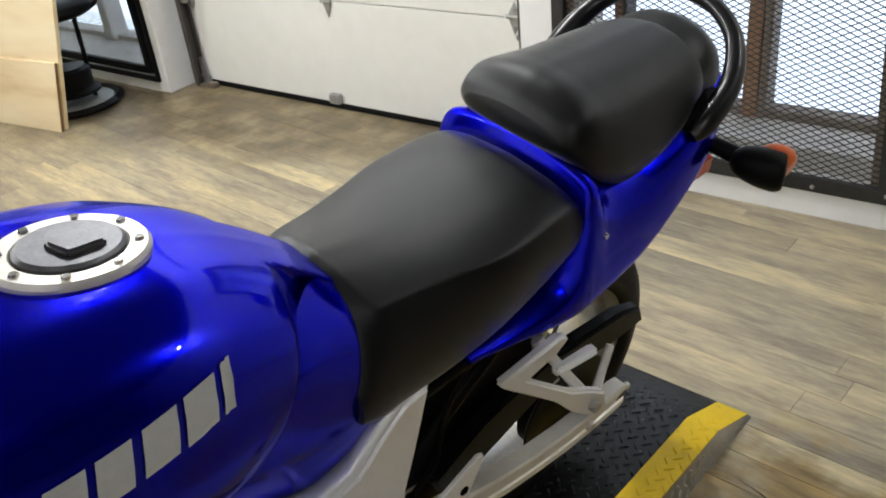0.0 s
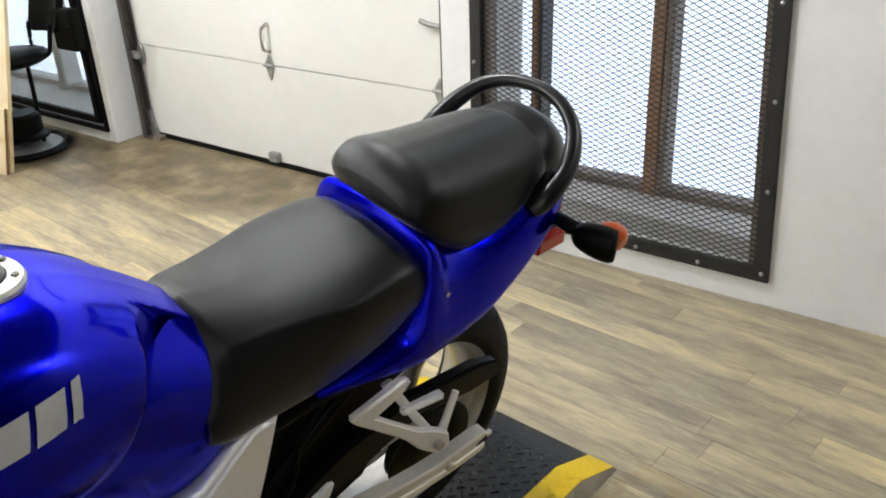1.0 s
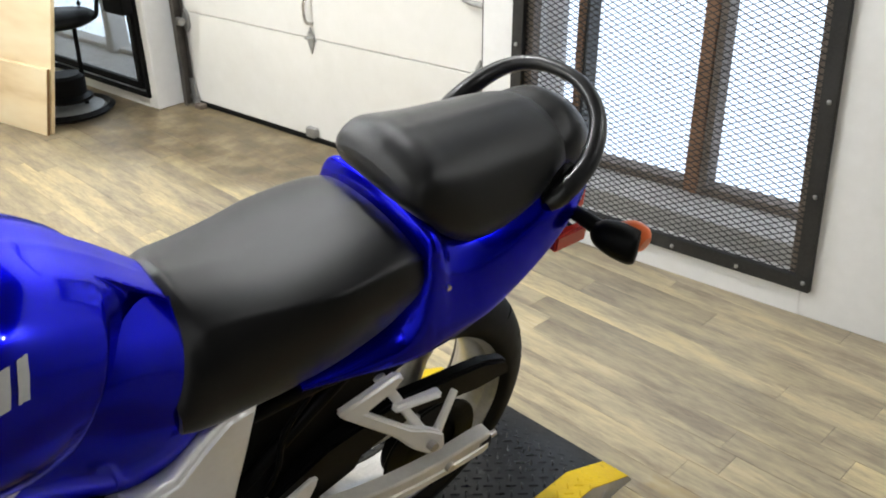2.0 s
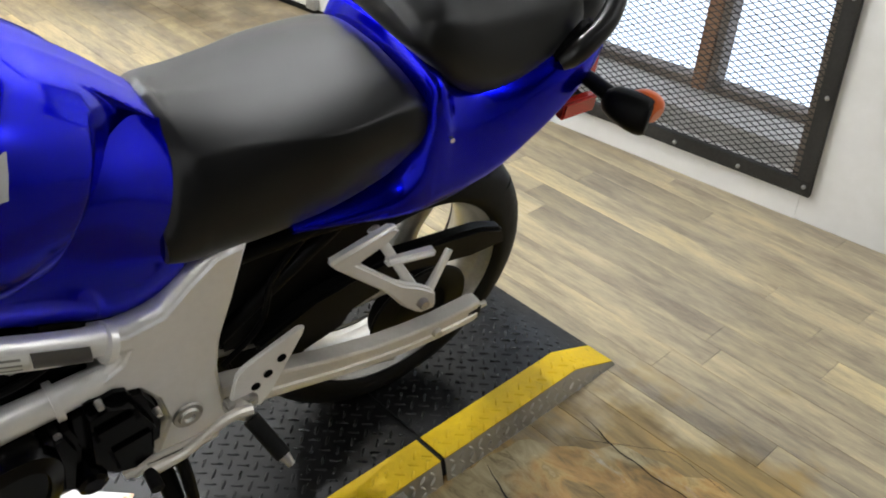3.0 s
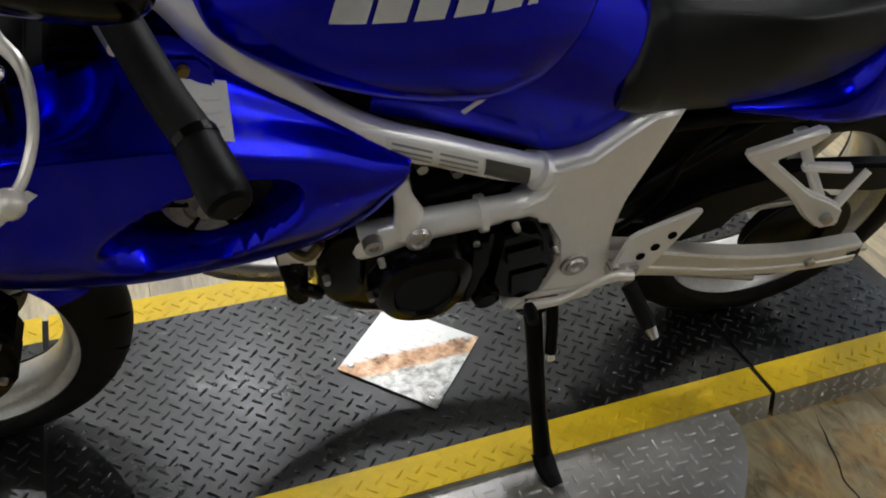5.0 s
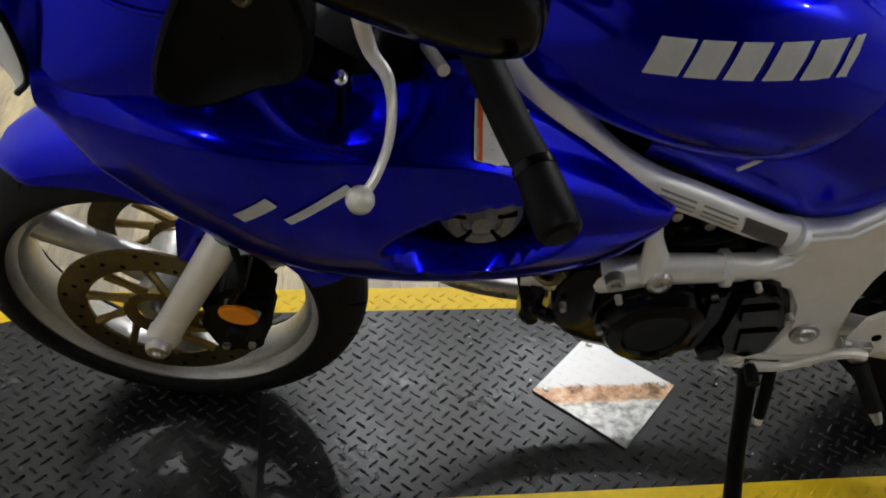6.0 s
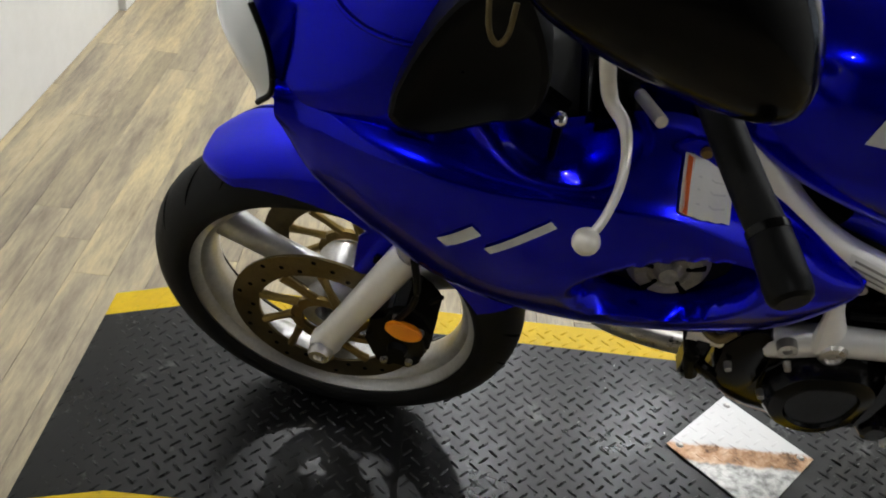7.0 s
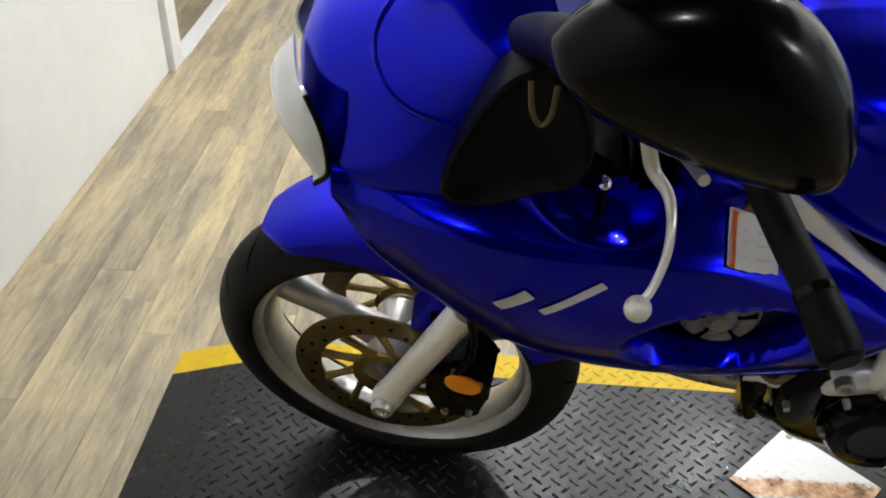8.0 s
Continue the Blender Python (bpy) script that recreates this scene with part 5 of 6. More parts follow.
def lugs(region, z_of, pitch=0.0350, long=0.0132, wide=0.0032, high=0.0034, turn=0, skip=lambda x, y: False):
    """Raised bars over a stretch (x0, x1, y0, y1): a square lattice one way, its centres the other way."""
    x0, x1, y0, y1 = region
    verts, faces = [], []
    tc, ts = math.cos(math.radians(turn)), math.sin(math.radians(turn))
    span = int(2 * max(x1 - x0, y1 - y0) / pitch) + 2 if turn else 0
    for i in range(-span, int(2 * (x1 - x0) / pitch) + 1 + span):
        for j in range(i % 2 - 2 * (span // 2), int(2 * (y1 - y0) / pitch) + 2 + span, 2):
            u, v = (i * 0.5 + 0.3) * pitch, (j * 0.5 + 0.3) * pitch
            x, y = x0 + u * tc - v * ts, y0 + u * ts + v * tc
            if not (x0 < x < x1 - long * 0.72 and y0 < y < y1 - long * 0.72) or skip(x, y):
                continue
            a = math.radians(turn + (-43 if i % 2 else 43))
            c, s = math.cos(a), math.sin(a)
            base = len(verts)
            ring = [(long, 0), (long * 0.7, wide * 0.85), (0, wide), (-long * 0.7, wide * 0.85), (-long, 0), (-long * 0.7, -wide * 0.85), (0, -wide), (long * 0.7, -wide * 0.85)]
            for u, v in ring:
                px, py = x + u * c - v * s, y + u * s + v * c
                verts.append((px, py, z_of(px) - 0.0003))
            for u in (0.6 * long, -0.6 * long):
                px, py = x + u * c, y + u * s
                verts.append((px, py, z_of(px) + high))
            p, q = base + 8, base + 9
            for k0, k1, t in ((0, 1, p), (1, 2, p), (3, 4, q), (2, 3, q), (4, 5, q), (5, 6, q), (6, 7, p), (7, 0, p)):
                faces.append((base + k0, base + k1, t))
            faces += [(base + 2, q, p), (base + 6, p, q)]
    me = bpy.data.meshes.new("tread_relief")
    me.from_pydata(verts, [], faces)
    me.shade_smooth()
    return me


def lug_part(me, material, parent):
    me.materials.append(material)
    ob = new("tread_relief", me)
    ob.parent = parent
    return tagged(ob, kind="stuff")


platform = tagged(new("display_platform"), "low black tread-plate platform with yellow painted edges", "platform")
gap = 0.006
stretches = [(PX0, SEAMS[0] - gap), (SEAMS[0] + gap, SEAMS[1] - gap), (SEAMS[1] + gap, PX1)]
PLATE = [(-0.048, -0.055), (0.096, -0.204), (0.239, -0.055), (0.096, 0.094)]


def on_plate(x, y):
    return abs(x - 0.096) + abs(y + 0.055) < 0.165


for x0, x1 in stretches:
    sheet = part("deck_sheet", deck(x0, x1, YI0, YI1), PLATE_BLACK, platform, "black painted tread-plate sheet")
    lug_part(lugs((x0, x1, YI0, YI1), top_z, skip=on_plate), LUG_BLACK, sheet)
    for ya, yb in ((PY0, YI0), (YI1, PY1)):
        strip = part("yellow_strip", deck(x0, x1, ya, yb, 0.0002), YELLOW, platform, "worn yellow edge strip")
        lug_part(lugs((x0, x1, ya, yb), top_z), YELLOW, strip)
    # side skirts of bare plate
    for y, sg in ((PY0, -1), (PY1, 1)):
        xs = [x0] + [b for b in (PB0, PB1) if x0 < b < x1] + [x1]
        rows = [[(x, y + sg * 0.010, 0.0), (x, y, max(0.002, top_z(x) - 0.003))] for x in xs]
        sk = part("skirt", thick(skin(rows), 0.003), PLATE_ALU, platform, "bare tread-plate skirt")
        n = int((x1 - x0) / 0.0255)
        verts, faces = [], []
        for k in range(n):
            for row in range(3):
                x, z = x0 + (k + 0.5) * 0.0255, 0.010 + row * 0.0185
                if z > top_z(x) - 0.010:
                    continue
                a = math.radians(45 if (k + row) % 2 else -45)
                b0 = len(verts)
                for u, v, h in ((0.0095, 0, 0), (0, 0.0032, 0), (-0.0095, 0, 0), (0, -0.0032, 0), (0.005, 0, 0.0034), (-0.005, 0, 0.0034)):
                    px, pz = x + u * math.cos(a) - v * math.sin(a), z + u * math.sin(a) + v * math.cos(a)
                    verts.append((px, y + sg * (0.010 * (1 - pz / H) + 0.0028 + h), pz))
                faces += [tuple(b0 + i for i in f) for f in ((0, 1, 4), (1, 5, 4), (1, 2, 5), (2, 3, 5), (3, 4, 5), (3, 0, 4))]
        me = bpy.data.meshes.new("tread_relief")
        me.from_pydata(verts, [], faces)
        lug_part(me, PLATE_ALU, sk)
part("core", block((PB0, PY0 + 0.006, 0.0), (PB1, PY1 - 0.006, H - 0.006), 0), mat("dark_underside", (0.01, 0.01, 0.01), 0.9), platform)
# flakes of paint and grit lying on the sheet
rng = random.Random(11)
fv, ff = [], []
for _ in range(60):
    x, y, r = rng.uniform(-0.95, 1.05), rng.uniform(YI0 + 0.02, YI1 - 0.02), rng.uniform(0.0008, 0.0022)
    if on_plate(x, y):
        continue
    k = len(fv)
    fv += [(x + r * math.cos(a) * rng.uniform(0.6, 1.2), y + r * math.sin(a), H + 0.0004) for a in (0.2, 1.5, 2.9, 4.4)] + [(x, y, H + 0.0014)]
    ff += [(k + i, k + (i + 1) % 4, k + 4) for i in range(4)]
me = bpy.data.meshes.new("grit")
me.from_pydata(fv, [], ff)
me.materials.append(mat("white_grit", (0.7, 0.69, 0.66), 0.7))
grit = new("grit", me)
grit.parent = platform
tagged(grit, kind="stuff")
# bare cover plate with four screws
cover = tagged(new("cover_plate"), "square bare tread-plate cover screwed to the platform", "plate")
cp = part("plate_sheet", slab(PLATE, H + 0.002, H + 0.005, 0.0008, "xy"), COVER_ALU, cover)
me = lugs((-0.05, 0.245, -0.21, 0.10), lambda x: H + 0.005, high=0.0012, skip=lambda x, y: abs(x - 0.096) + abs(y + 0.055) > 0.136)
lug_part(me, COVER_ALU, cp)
for x, y in ((-0.022, -0.055), (0.213, -0.055), (0.096, -0.178), (0.096, 0.068)):
    part("screw", lathe([(0.0, 0.0085), (0.004, 0.0085), (0.0075, 0.005)], (x, y, H), "z", 14), STEEL, cover)
# side-stand plate
kick = tagged(new("stand_plate"), "bare tread-plate extension carrying the side stand", "plate")
outline = [(-0.20, PY0 + 0.012), (0.60, PY0 + 0.012), (0.618, PY0 - 0.002), (0.612, -0.42), (0.57, -0.49), (0.49, -0.575), (0.38, -0.65), (0.25, -0.69), (0.10, -0.67), (-0.02, -0.61), (-0.12, -0.52), (-0.18, -0.43)]
outline = [tuple(p) for p in spline(outline[2:] + [(-0.2, PY0 - 0.002)], 40)]
ks = part("plate_sheet", slab(outline, H - 0.012, H - 0.0095, 0.0008, "xy"), PLATE_ALU, kick)


def in_kick(x, y, poly=outline):
    c = False
    for (ax, ay), (bx, by) in zip(poly, poly[1:] + poly[:1]):
        if (ay > y) != (by > y) and x < (bx - ax) * (y - ay) / (by - ay) + ax:
            c = not c
    return c


lug_part(lugs((-0.2, 0.63, -0.70, PY0 - 0.004), lambda x: H - 0.0095, turn=45, skip=lambda x, y: not in_kick(x, y) or not in_kick(x, y - 0.014) or not in_kick(x + 0.014, y)), PLATE_ALU, ks)
for x, y in ((0.585, -0.385), (0.33, -0.385), (0.05, -0.385)):
    part("screw", lathe([(0.0, 0.0105), (0.004, 0.0105), (0.0075, 0.0075)], (x, y, H - 0.0165), "z", 14), STEEL, kick)
part("support", block((-0.12, -0.50, 0.0), (0.48, PY0 - 0.014, H - 0.0125), 0), mat("dark_support", (0.012, 0.012, 0.012), 0.9), kick)

# ---- room ----
WALL = varied(mat("white_wall_paint", (0.75, 0.75, 0.73), 0.6), (0.70, 0.70, 0.68), (0.79, 0.79, 0.775), 2.5, 0.5, 0.7, (120, 0.06))
# the ceiling is unseen; its dark colour is chosen to reduce ambient light
UNSEEN_CEIL = varied(mat("unseen_dark_ceiling", (0.12, 0.11, 0.1), 0.8), (0.035, 0.034, 0.032), (0.07, 0.067, 0.063), 2)
# colour of an unseen wall, set dark to deepen the near flank's blacks
UNSEEN_WALL = varied(mat("unseen_dark_wall", (0.12, 0.12, 0.12), 0.8), (0.035, 0.035, 0.035), (0.06, 0.06, 0.06), 2)
DOORW = varied(mat("door_white_enamel", (0.72, 0.71, 0.66), 0.4), (0.68, 0.67, 0.62), (0.75, 0.74, 0.70), 1.6, 0.35, 0.5, (500, 0.08))
GREYMETAL = varied(mat("grey_steel_frame", (0.12, 0.12, 0.12), 0.5, 0.5), (0.018, 0.018, 0.018), (0.05, 0.049, 0.047), 12, 0.4, 0.6)
GALV = varied(mat("galvanised", (0.4, 0.4, 0.39), 0.45, 0.7), (0.28, 0.28, 0.27), (0.48, 0.48, 0.46), 30)
WEATHERED = varied(mat("weathered_steel_angle", (0.2, 0.16, 0.13), 0.6, 0.3), (0.12, 0.095, 0.075), (0.27, 0.22, 0.18), 20)
RUST = varied(mat("rust_brown_post", (0.2, 0.09, 0.04), 0.7), (0.20, 0.10, 0.05), (0.33, 0.185, 0.105), 14)
PLY = mat("plywood", (0.6, 0.45, 0.28), 0.55)
_g = coords(PLY, (1.2, 0.8, 3.4))
link(PLY, ramp(PLY, noise_tex(PLY, _g, 2.2, 3, 0.45), [(0.25, (0.60, 0.43, 0.22)), (0.42, (0.76, 0.61, 0.38)), (0.6, (0.82, 0.70, 0.47)), (0.8, (0.86, 0.75, 0.54))]), bsdf(PLY).inputs["Base Color"])
RAILGREY = varied(mat("dull_rail_steel", (0.1, 0.09, 0.08), 0.5, 0.4), (0.045, 0.041, 0.036), (0.11, 0.10, 0.09), 18)
PLYEDGE = varied(mat("sawn_plywood_edge", (0.2, 0.1, 0.04), 0.8), (0.13, 0.065, 0.02), (0.34, 0.19, 0.07), 60)
CONCRETE = varied(mat("outside_ledge", (0.3, 0.28, 0.26), 0.85), (0.38, 0.36, 0.33), (0.58, 0.56, 0.53), 10)

# plank floor
PLANK = mat("vinyl_plank", (0.4, 0.3, 0.2), 0.42)
info = node(PLANK, "ShaderNodeObjectInfo")
geo = node(PLANK, "ShaderNodeNewGeometry")
rnd = node(PLANK, "ShaderNodeMath")
rnd.operation = "ADD"
link(PLANK, info.outputs["Random"], rnd.inputs[0])
link(PLANK, geo.outputs["Random Per Island"], rnd.inputs[1])
fr = node(PLANK, "ShaderNodeMath")
fr.operation = "FRACT"
link(PLANK, rnd.outputs[0], fr.inputs[0])
pos = node(PLANK, "ShaderNodeCombineXYZ")
mul = node(PLANK, "ShaderNodeMath")
mul.operation = "MULTIPLY"
mul.inputs[1].default_value = 37.0
link(PLANK, fr.outputs[0], mul.inputs[0])
link(PLANK, mul.outputs[0], pos.inputs[2])
mp = node(PLANK, "ShaderNodeMapping")
mp.inputs["Scale"].default_value = (13.0, 1.9, 1.0)
link(PLANK, geo.outputs["Position"], mp.inputs["Vector"])
addv = node(PLANK, "ShaderNodeVectorMath")
link(PLANK, mp.outputs[0], addv.inputs[0])
link(PLANK, pos.outputs[0], addv.inputs[1])
grain = noise_tex(PLANK, addv.outputs[0], 1.6, 7, 0.62)
fine = noise_tex(PLANK, addv.outputs[0], 9.0, 5, 0.7)
g2 = mix(PLANK, 0.35, grain, fine)
wood = ramp(PLANK, g2, [(0.30, (0.19, 0.15, 0.10)), (0.43, (0.33, 0.28, 0.20)), (0.52, (0.45, 0.385, 0.255)), (0.60, (0.56, 0.47, 0.29)), (0.74, (0.64, 0.57, 0.42))])
patch = ramp(PLANK, noise_tex(PLANK, addv.outputs[0], 0.55, 3, 0.5), [(0.36, (0.70, 0.70, 0.74)), (0.5, (1.0, 1.0, 1.0)), (0.64, (1.1, 1.09, 1.04))])
wood = mix(PLANK, 0.6, wood, patch, "MULTIPLY")
tone = ramp(PLANK, fr.outputs[0], [(0.0, (0.76, 0.75, 0.75)), (0.35, (0.90, 0.89, 0.89)), (0.7, (1.0, 0.98, 0.95)), (1.0, (1.14, 1.11, 1.0))])
base = mix(PLANK, 1.0, wood, tone, "MULTIPLY")
# an old brown varnish stain beside the platform
off = node(PLANK, "ShaderNodeVectorMath")
off.operation = "SUBTRACT"
off.inputs[1].default_value = (0.77, -0.73, 0.0)
link(PLANK, geo.outputs["Position"], off.inputs[0])
sc = node(PLANK, "ShaderNodeVectorMath")
sc.operation = "MULTIPLY"
sc.inputs[1].default_value = (0.86, 0.86, 0.0)
link(PLANK, off.outputs[0], sc.inputs[0])
ln = node(PLANK, "ShaderNodeVectorMath")
ln.operation = "LENGTH"
link(PLANK, sc.outputs[0], ln.inputs[0])
rag = node(PLANK, "ShaderNodeMath")
rag.operation = "ADD"
link(PLANK, ln.outputs[1], rag.inputs[0])
link(PLANK, noise_tex(PLANK, geo.outputs["Position"], 4.0, 4), rag.inputs[1])
mask = ramp(PLANK, rag.outputs[0], [(0.0, (1, 1, 1)), (0.84, (0.95, 0.95, 0.95)), (0.99, (0, 0, 0))])
brown = ramp(PLANK, grain, [(0.3, (0.12, 0.072, 0.022)), (0.45, (0.25, 0.175, 0.062)), (0.55, (0.37, 0.235, 0.075)), (0.63, (0.38, 0.28, 0.12)), (0.76, (0.52, 0.42, 0.24))])
dirt = node(PLANK, "ShaderNodeSeparateXYZ")           # trodden dirt along the garage door
link(PLANK, geo.outputs["Position"], dirt.inputs[0])
near_door = node(PLANK, "ShaderNodeMath")
near_door.operation = "MULTIPLY_ADD"
near_door.inputs[1].default_value = 0.5
link(PLANK, noise_tex(PLANK, geo.outputs["Position"], 3.0, 4), near_door.inputs[0])
along = node(PLANK, "ShaderNodeMath")
along.operation = "MULTIPLY_ADD"
along.inputs[1].default_value = 0.35
link(PLANK, dirt.outputs["Y"], along.inputs[0])
link(PLANK, dirt.outputs["X"], along.inputs[2])
lower = node(PLANK, "ShaderNodeMath")
lower.operation = "SUBTRACT"
lower.inputs[1].default_value = 0.62
link(PLANK, along.outputs[0], lower.inputs[0])
link(PLANK, lower.outputs[0], near_door.inputs[2])
half = node(PLANK, "ShaderNodeMath")
half.operation = "MULTIPLY"
half.inputs[1].default_value = 0.4
link(PLANK, near_door.outputs[0], half.inputs[0])
grime = ramp(PLANK, half.outputs[0], [(0.68, (0, 0, 0)), (0.80, (0.8, 0.8, 0.8))])
soil = ramp(PLANK, noise_tex(PLANK, geo.outputs["Position"], 5.5, 5, 0.6), [(0.40, (0.055, 0.036, 0.014)), (0.52, (0.125, 0.088, 0.042)), (0.64, (0.24, 0.19, 0.11))])
base = mix(PLANK, grime, base, soil)
link(PLANK, mix(PLANK, mask, base, brown), bsdf(PLANK).inputs["Base Color"])
link(PLANK, ramp(PLANK, grain, [(0.3, (0.34,) * 3), (0.7, (0.5,) * 3)]), bsdf(PLANK).inputs["Roughness"])
bump(PLANK, g2, 0.15, 0.002)

RX0, RY0, RY1 = -1.70, -6.0, 5.2
floor = tagged(part("floor", block((RX0 - 2.2, RY0, -0.05), (2.5, RY1, -0.0045), 0), mat("floor_joint", (0.24, 0.19, 0.13), 0.8)), "wood-look plank floor", "floor", kind="structure")
PW, PL = 0.088, 0.92
rest_v, rest_f = [], []
near = 0
rng = random.Random(5)


def plank_verts(w, l):
    b, z0, z1 = 0.0007, -0.0045, 0.0
    v = []
    for q, z in ((0, z0), (0, z1 - b), (b, z1)):
        v += [(q, q, z), (w - q, q, z), (w - q, l - q, z), (q, l - q, z)]
    f = [(8, 9, 10, 11)]
    for k in (0, 4):
        for i in range(4):
            f.append((k + i, k + (i + 1) % 4, k + 4 + (i + 1) % 4, k + 4 + i))
    return v, f


pv, pf = plank_verts(PW - 0.0008, PL - 0.0008)
plank_me = bpy.data.meshes.new("plank")
plank_me.from_pydata(pv, [], pf)
plank_me.materials.append(PLANK)
x = RX0 - 2.0
while x < 2.3:
    y = RY0 + rng.uniform(-PL, 0)
    while y < RY1:
        inner = -1.75 < x < 2.2 and -2.4 < y < 3.2
        if inner and near < 300:
            ob = new("plank", plank_me)
            ob.location = (x, y, 0)
            ob.parent = floor
            near += 1
        elif y > RY0 - PL and y + PL < RY1 + PL:
            k = len(rest_v)
            rest_v += [(a + x, b + y, c) for a, b, c in pv]
            rest_f += [tuple(i + k for i in f) for f in pf]
        y += PL
    x += PW
me = bpy.data.meshes.new("far_planks")
me.from_pydata(rest_v, [], rest_f)
me.materials.append(PLANK)
fp = new("far_planks", me)
fp.parent = floor
tagged(fp, kind="stuff")

# brown varnish spilt over the planks beside the platform, dried in swirls
STAIN = mat("spilt_varnish", (0.25, 0.17, 0.07), 0.4)
sgeo = node(STAIN, "ShaderNodeNewGeometry")
smap = node(STAIN, "ShaderNodeMapping")
smap.inputs["Rotation"].default_value = (0, 0, radians(28))
smap.inputs["Scale"].default_value = (7.0, 2.4, 1.0)
link(STAIN, sgeo.outputs["Position"], smap.inputs["Vector"])
swirl = noise_tex(STAIN, smap.outputs[0], 1.1, 6, 0.6)
swirl.node.inputs["Distortion"].default_value = 1.6
streak = noise_tex(STAIN, smap.outputs[0], 4.0, 6, 0.7)
streak.node.inputs["Distortion"].default_value = 0.8
pool = noise_tex(STAIN, sgeo.outputs["Position"], 4.5, 3, 0.5)
tan = ramp(STAIN, mix(STAIN, 0.4, swirl, streak), [(0.34, (0.10, 0.060, 0.020)), (0.44, (0.26, 0.175, 0.062)), (0.50, (0.44, 0.255, 0.080)), (0.56, (0.50, 0.35, 0.135)), (0.60, (0.34, 0.235, 0.09)), (0.68, (0.66, 0.53, 0.30))])
olive = ramp(STAIN, streak, [(0.36, (0.16, 0.122, 0.055)), (0.5, (0.36, 0.29, 0.15)), (0.62, (0.46, 0.38, 0.22))])
varnish = mix(STAIN, ramp(STAIN, pool, [(0.46, (0, 0, 0)), (0.54, (1, 1, 1))]), tan, olive)
scuff = ramp(STAIN, noise_tex(STAIN, smap.outputs[0], 2.1, 7, 0.68), [(0.63, (0, 0, 0)), (0.70, (0.75, 0.75, 0.75))])
link(STAIN, mix(STAIN, scuff, varnish, (0.55, 0.50, 0.40)), bsdf(STAIN).inputs["Base Color"])
link(STAIN, ramp(STAIN, streak, [(0.3, (0.30,) * 3), (0.7, (0.5,) * 3)]), bsdf(STAIN).inputs["Roughness"])
bump(STAIN, streak, 0.12, 0.002)
bm = bmesh.new()
rim = []
for k in range(120):
    a = 2 * math.pi * k / 120
    c, s = math.cos(a), math.sin(a)
    r = 1 / (abs(c / 0.40) ** 3 + abs(s / 0.42) ** 3) ** (1 / 3)
    r += 0.020 * math.sin(5 * a + 0.8) + 0.012 * math.sin(13 * a) + 0.006 * math.sin(29 * a + 2)
    rim.append(bm.verts.new((0.70 + r * c, -0.80 + r * s, 0.0012)))
top = bm.faces.new(rim)
walls = bmesh.ops.extrude_face_region(bm, geom=[top])
for v in walls["geom"]:
    if isinstance(v, bmesh.types.BMVert):
        v.co.z -= 0.0022
bmesh.ops.recalc_face_normals(bm, faces=bm.faces)
part("floor_stain", bm, STAIN, floor, "dried brown varnish stain")

CRACK = mat("crack_dirt", (0.012, 0.009, 0.006), 0.9)


def crack(pts, w):
    """A dark open crack in the floor finish along a ragged line."""
    at = np.linspace(0, len(pts) - 1, 40)
    c = [np.array((np.interp(k, range(len(pts)), [q[0] for q in pts]), np.interp(k, range(len(pts)), [q[1] for q in pts]))) for k in at]
    rows = []
    for i, p in enumerate(c):
        d = c[min(i + 1, 39)] - c[max(i - 1, 0)]
        d = d / np.linalg.norm(d)
        j = 0.006 * noise.noise(Vector((p[0] * 25, p[1] * 25, 0)))
        ww = w * (0.55 + 0.6 * abs(noise.noise(Vector((p[0] * 40, p[1] * 40, 3))))) * min(1.0, 6 * min(i, 39 - i) / 39 + 0.25)
        rows.append([(p[0] - d[1] * (j + q), p[1] + d[0] * (j + q), 0.0019) for q in (-ww, ww)])
    part("floor_crack", skin(rows), CRACK, floor)


crack([(0.813, -0.388), (0.791, -0.464), (0.763, -0.53), (0.753, -0.596), (0.757, -0.647), (0.833, -0.647), (0.899, -0.639)], 0.0028)
crack([(1.068, -0.433), (1.047, -0.54), (1.046, -0.651), (1.056, -0.771), (1.054, -0.866)], 0.0024)
crack([(0.899, -0.639), (0.93, -0.60), (0.925, -0.55)], 0.0012)
crack([(1.0, -0.45), (1.13, -0.62), (1.12, -0.75)], 0.001)

# front wall, with a doorway at its end
tagged(part("wall_front", block((RX0 - 0.12, RY0, 0), (RX0, 1.76, CEIL), 0.002), WALL), "plain white wall", "wall", kind="structure")
tagged(part("wall_front_far", block((RX0 - 0.12, 3.0, 0), (RX0, RY1, CEIL), 0.002), WALL), "plain white wall", "wall", kind="structure")
tagged(part("wall_front_head", block((RX0 - 0.12, 1.76, 2.1), (RX0, 3.0, CEIL), 0.002), WALL), "wall over the doorway", "wall", kind="structure")
door_trim = tagged(new("trim"), "white painted doorway trim", "trim", kind="structure")
part("jamb", block((RX0 - 0.13, 1.762, 0), (RX0 + 0.025, 1.86, 2.1), 0.003), WALL, door_trim)
part("jamb", block((RX0 - 0.13, 2.94, 0), (RX0 + 0.025, 2.998, 2.1), 0.003), WALL, door_trim)
part("threshold", block((RX0 - 0.03, 1.862, 0.001), (RX0 + 0.03, 2.938, 0.02), 0.003), WALL, door_trim)
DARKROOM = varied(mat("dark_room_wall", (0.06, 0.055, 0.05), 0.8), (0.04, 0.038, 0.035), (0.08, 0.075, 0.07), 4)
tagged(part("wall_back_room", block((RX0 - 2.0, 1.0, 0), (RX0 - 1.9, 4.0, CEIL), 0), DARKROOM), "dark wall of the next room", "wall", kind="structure")
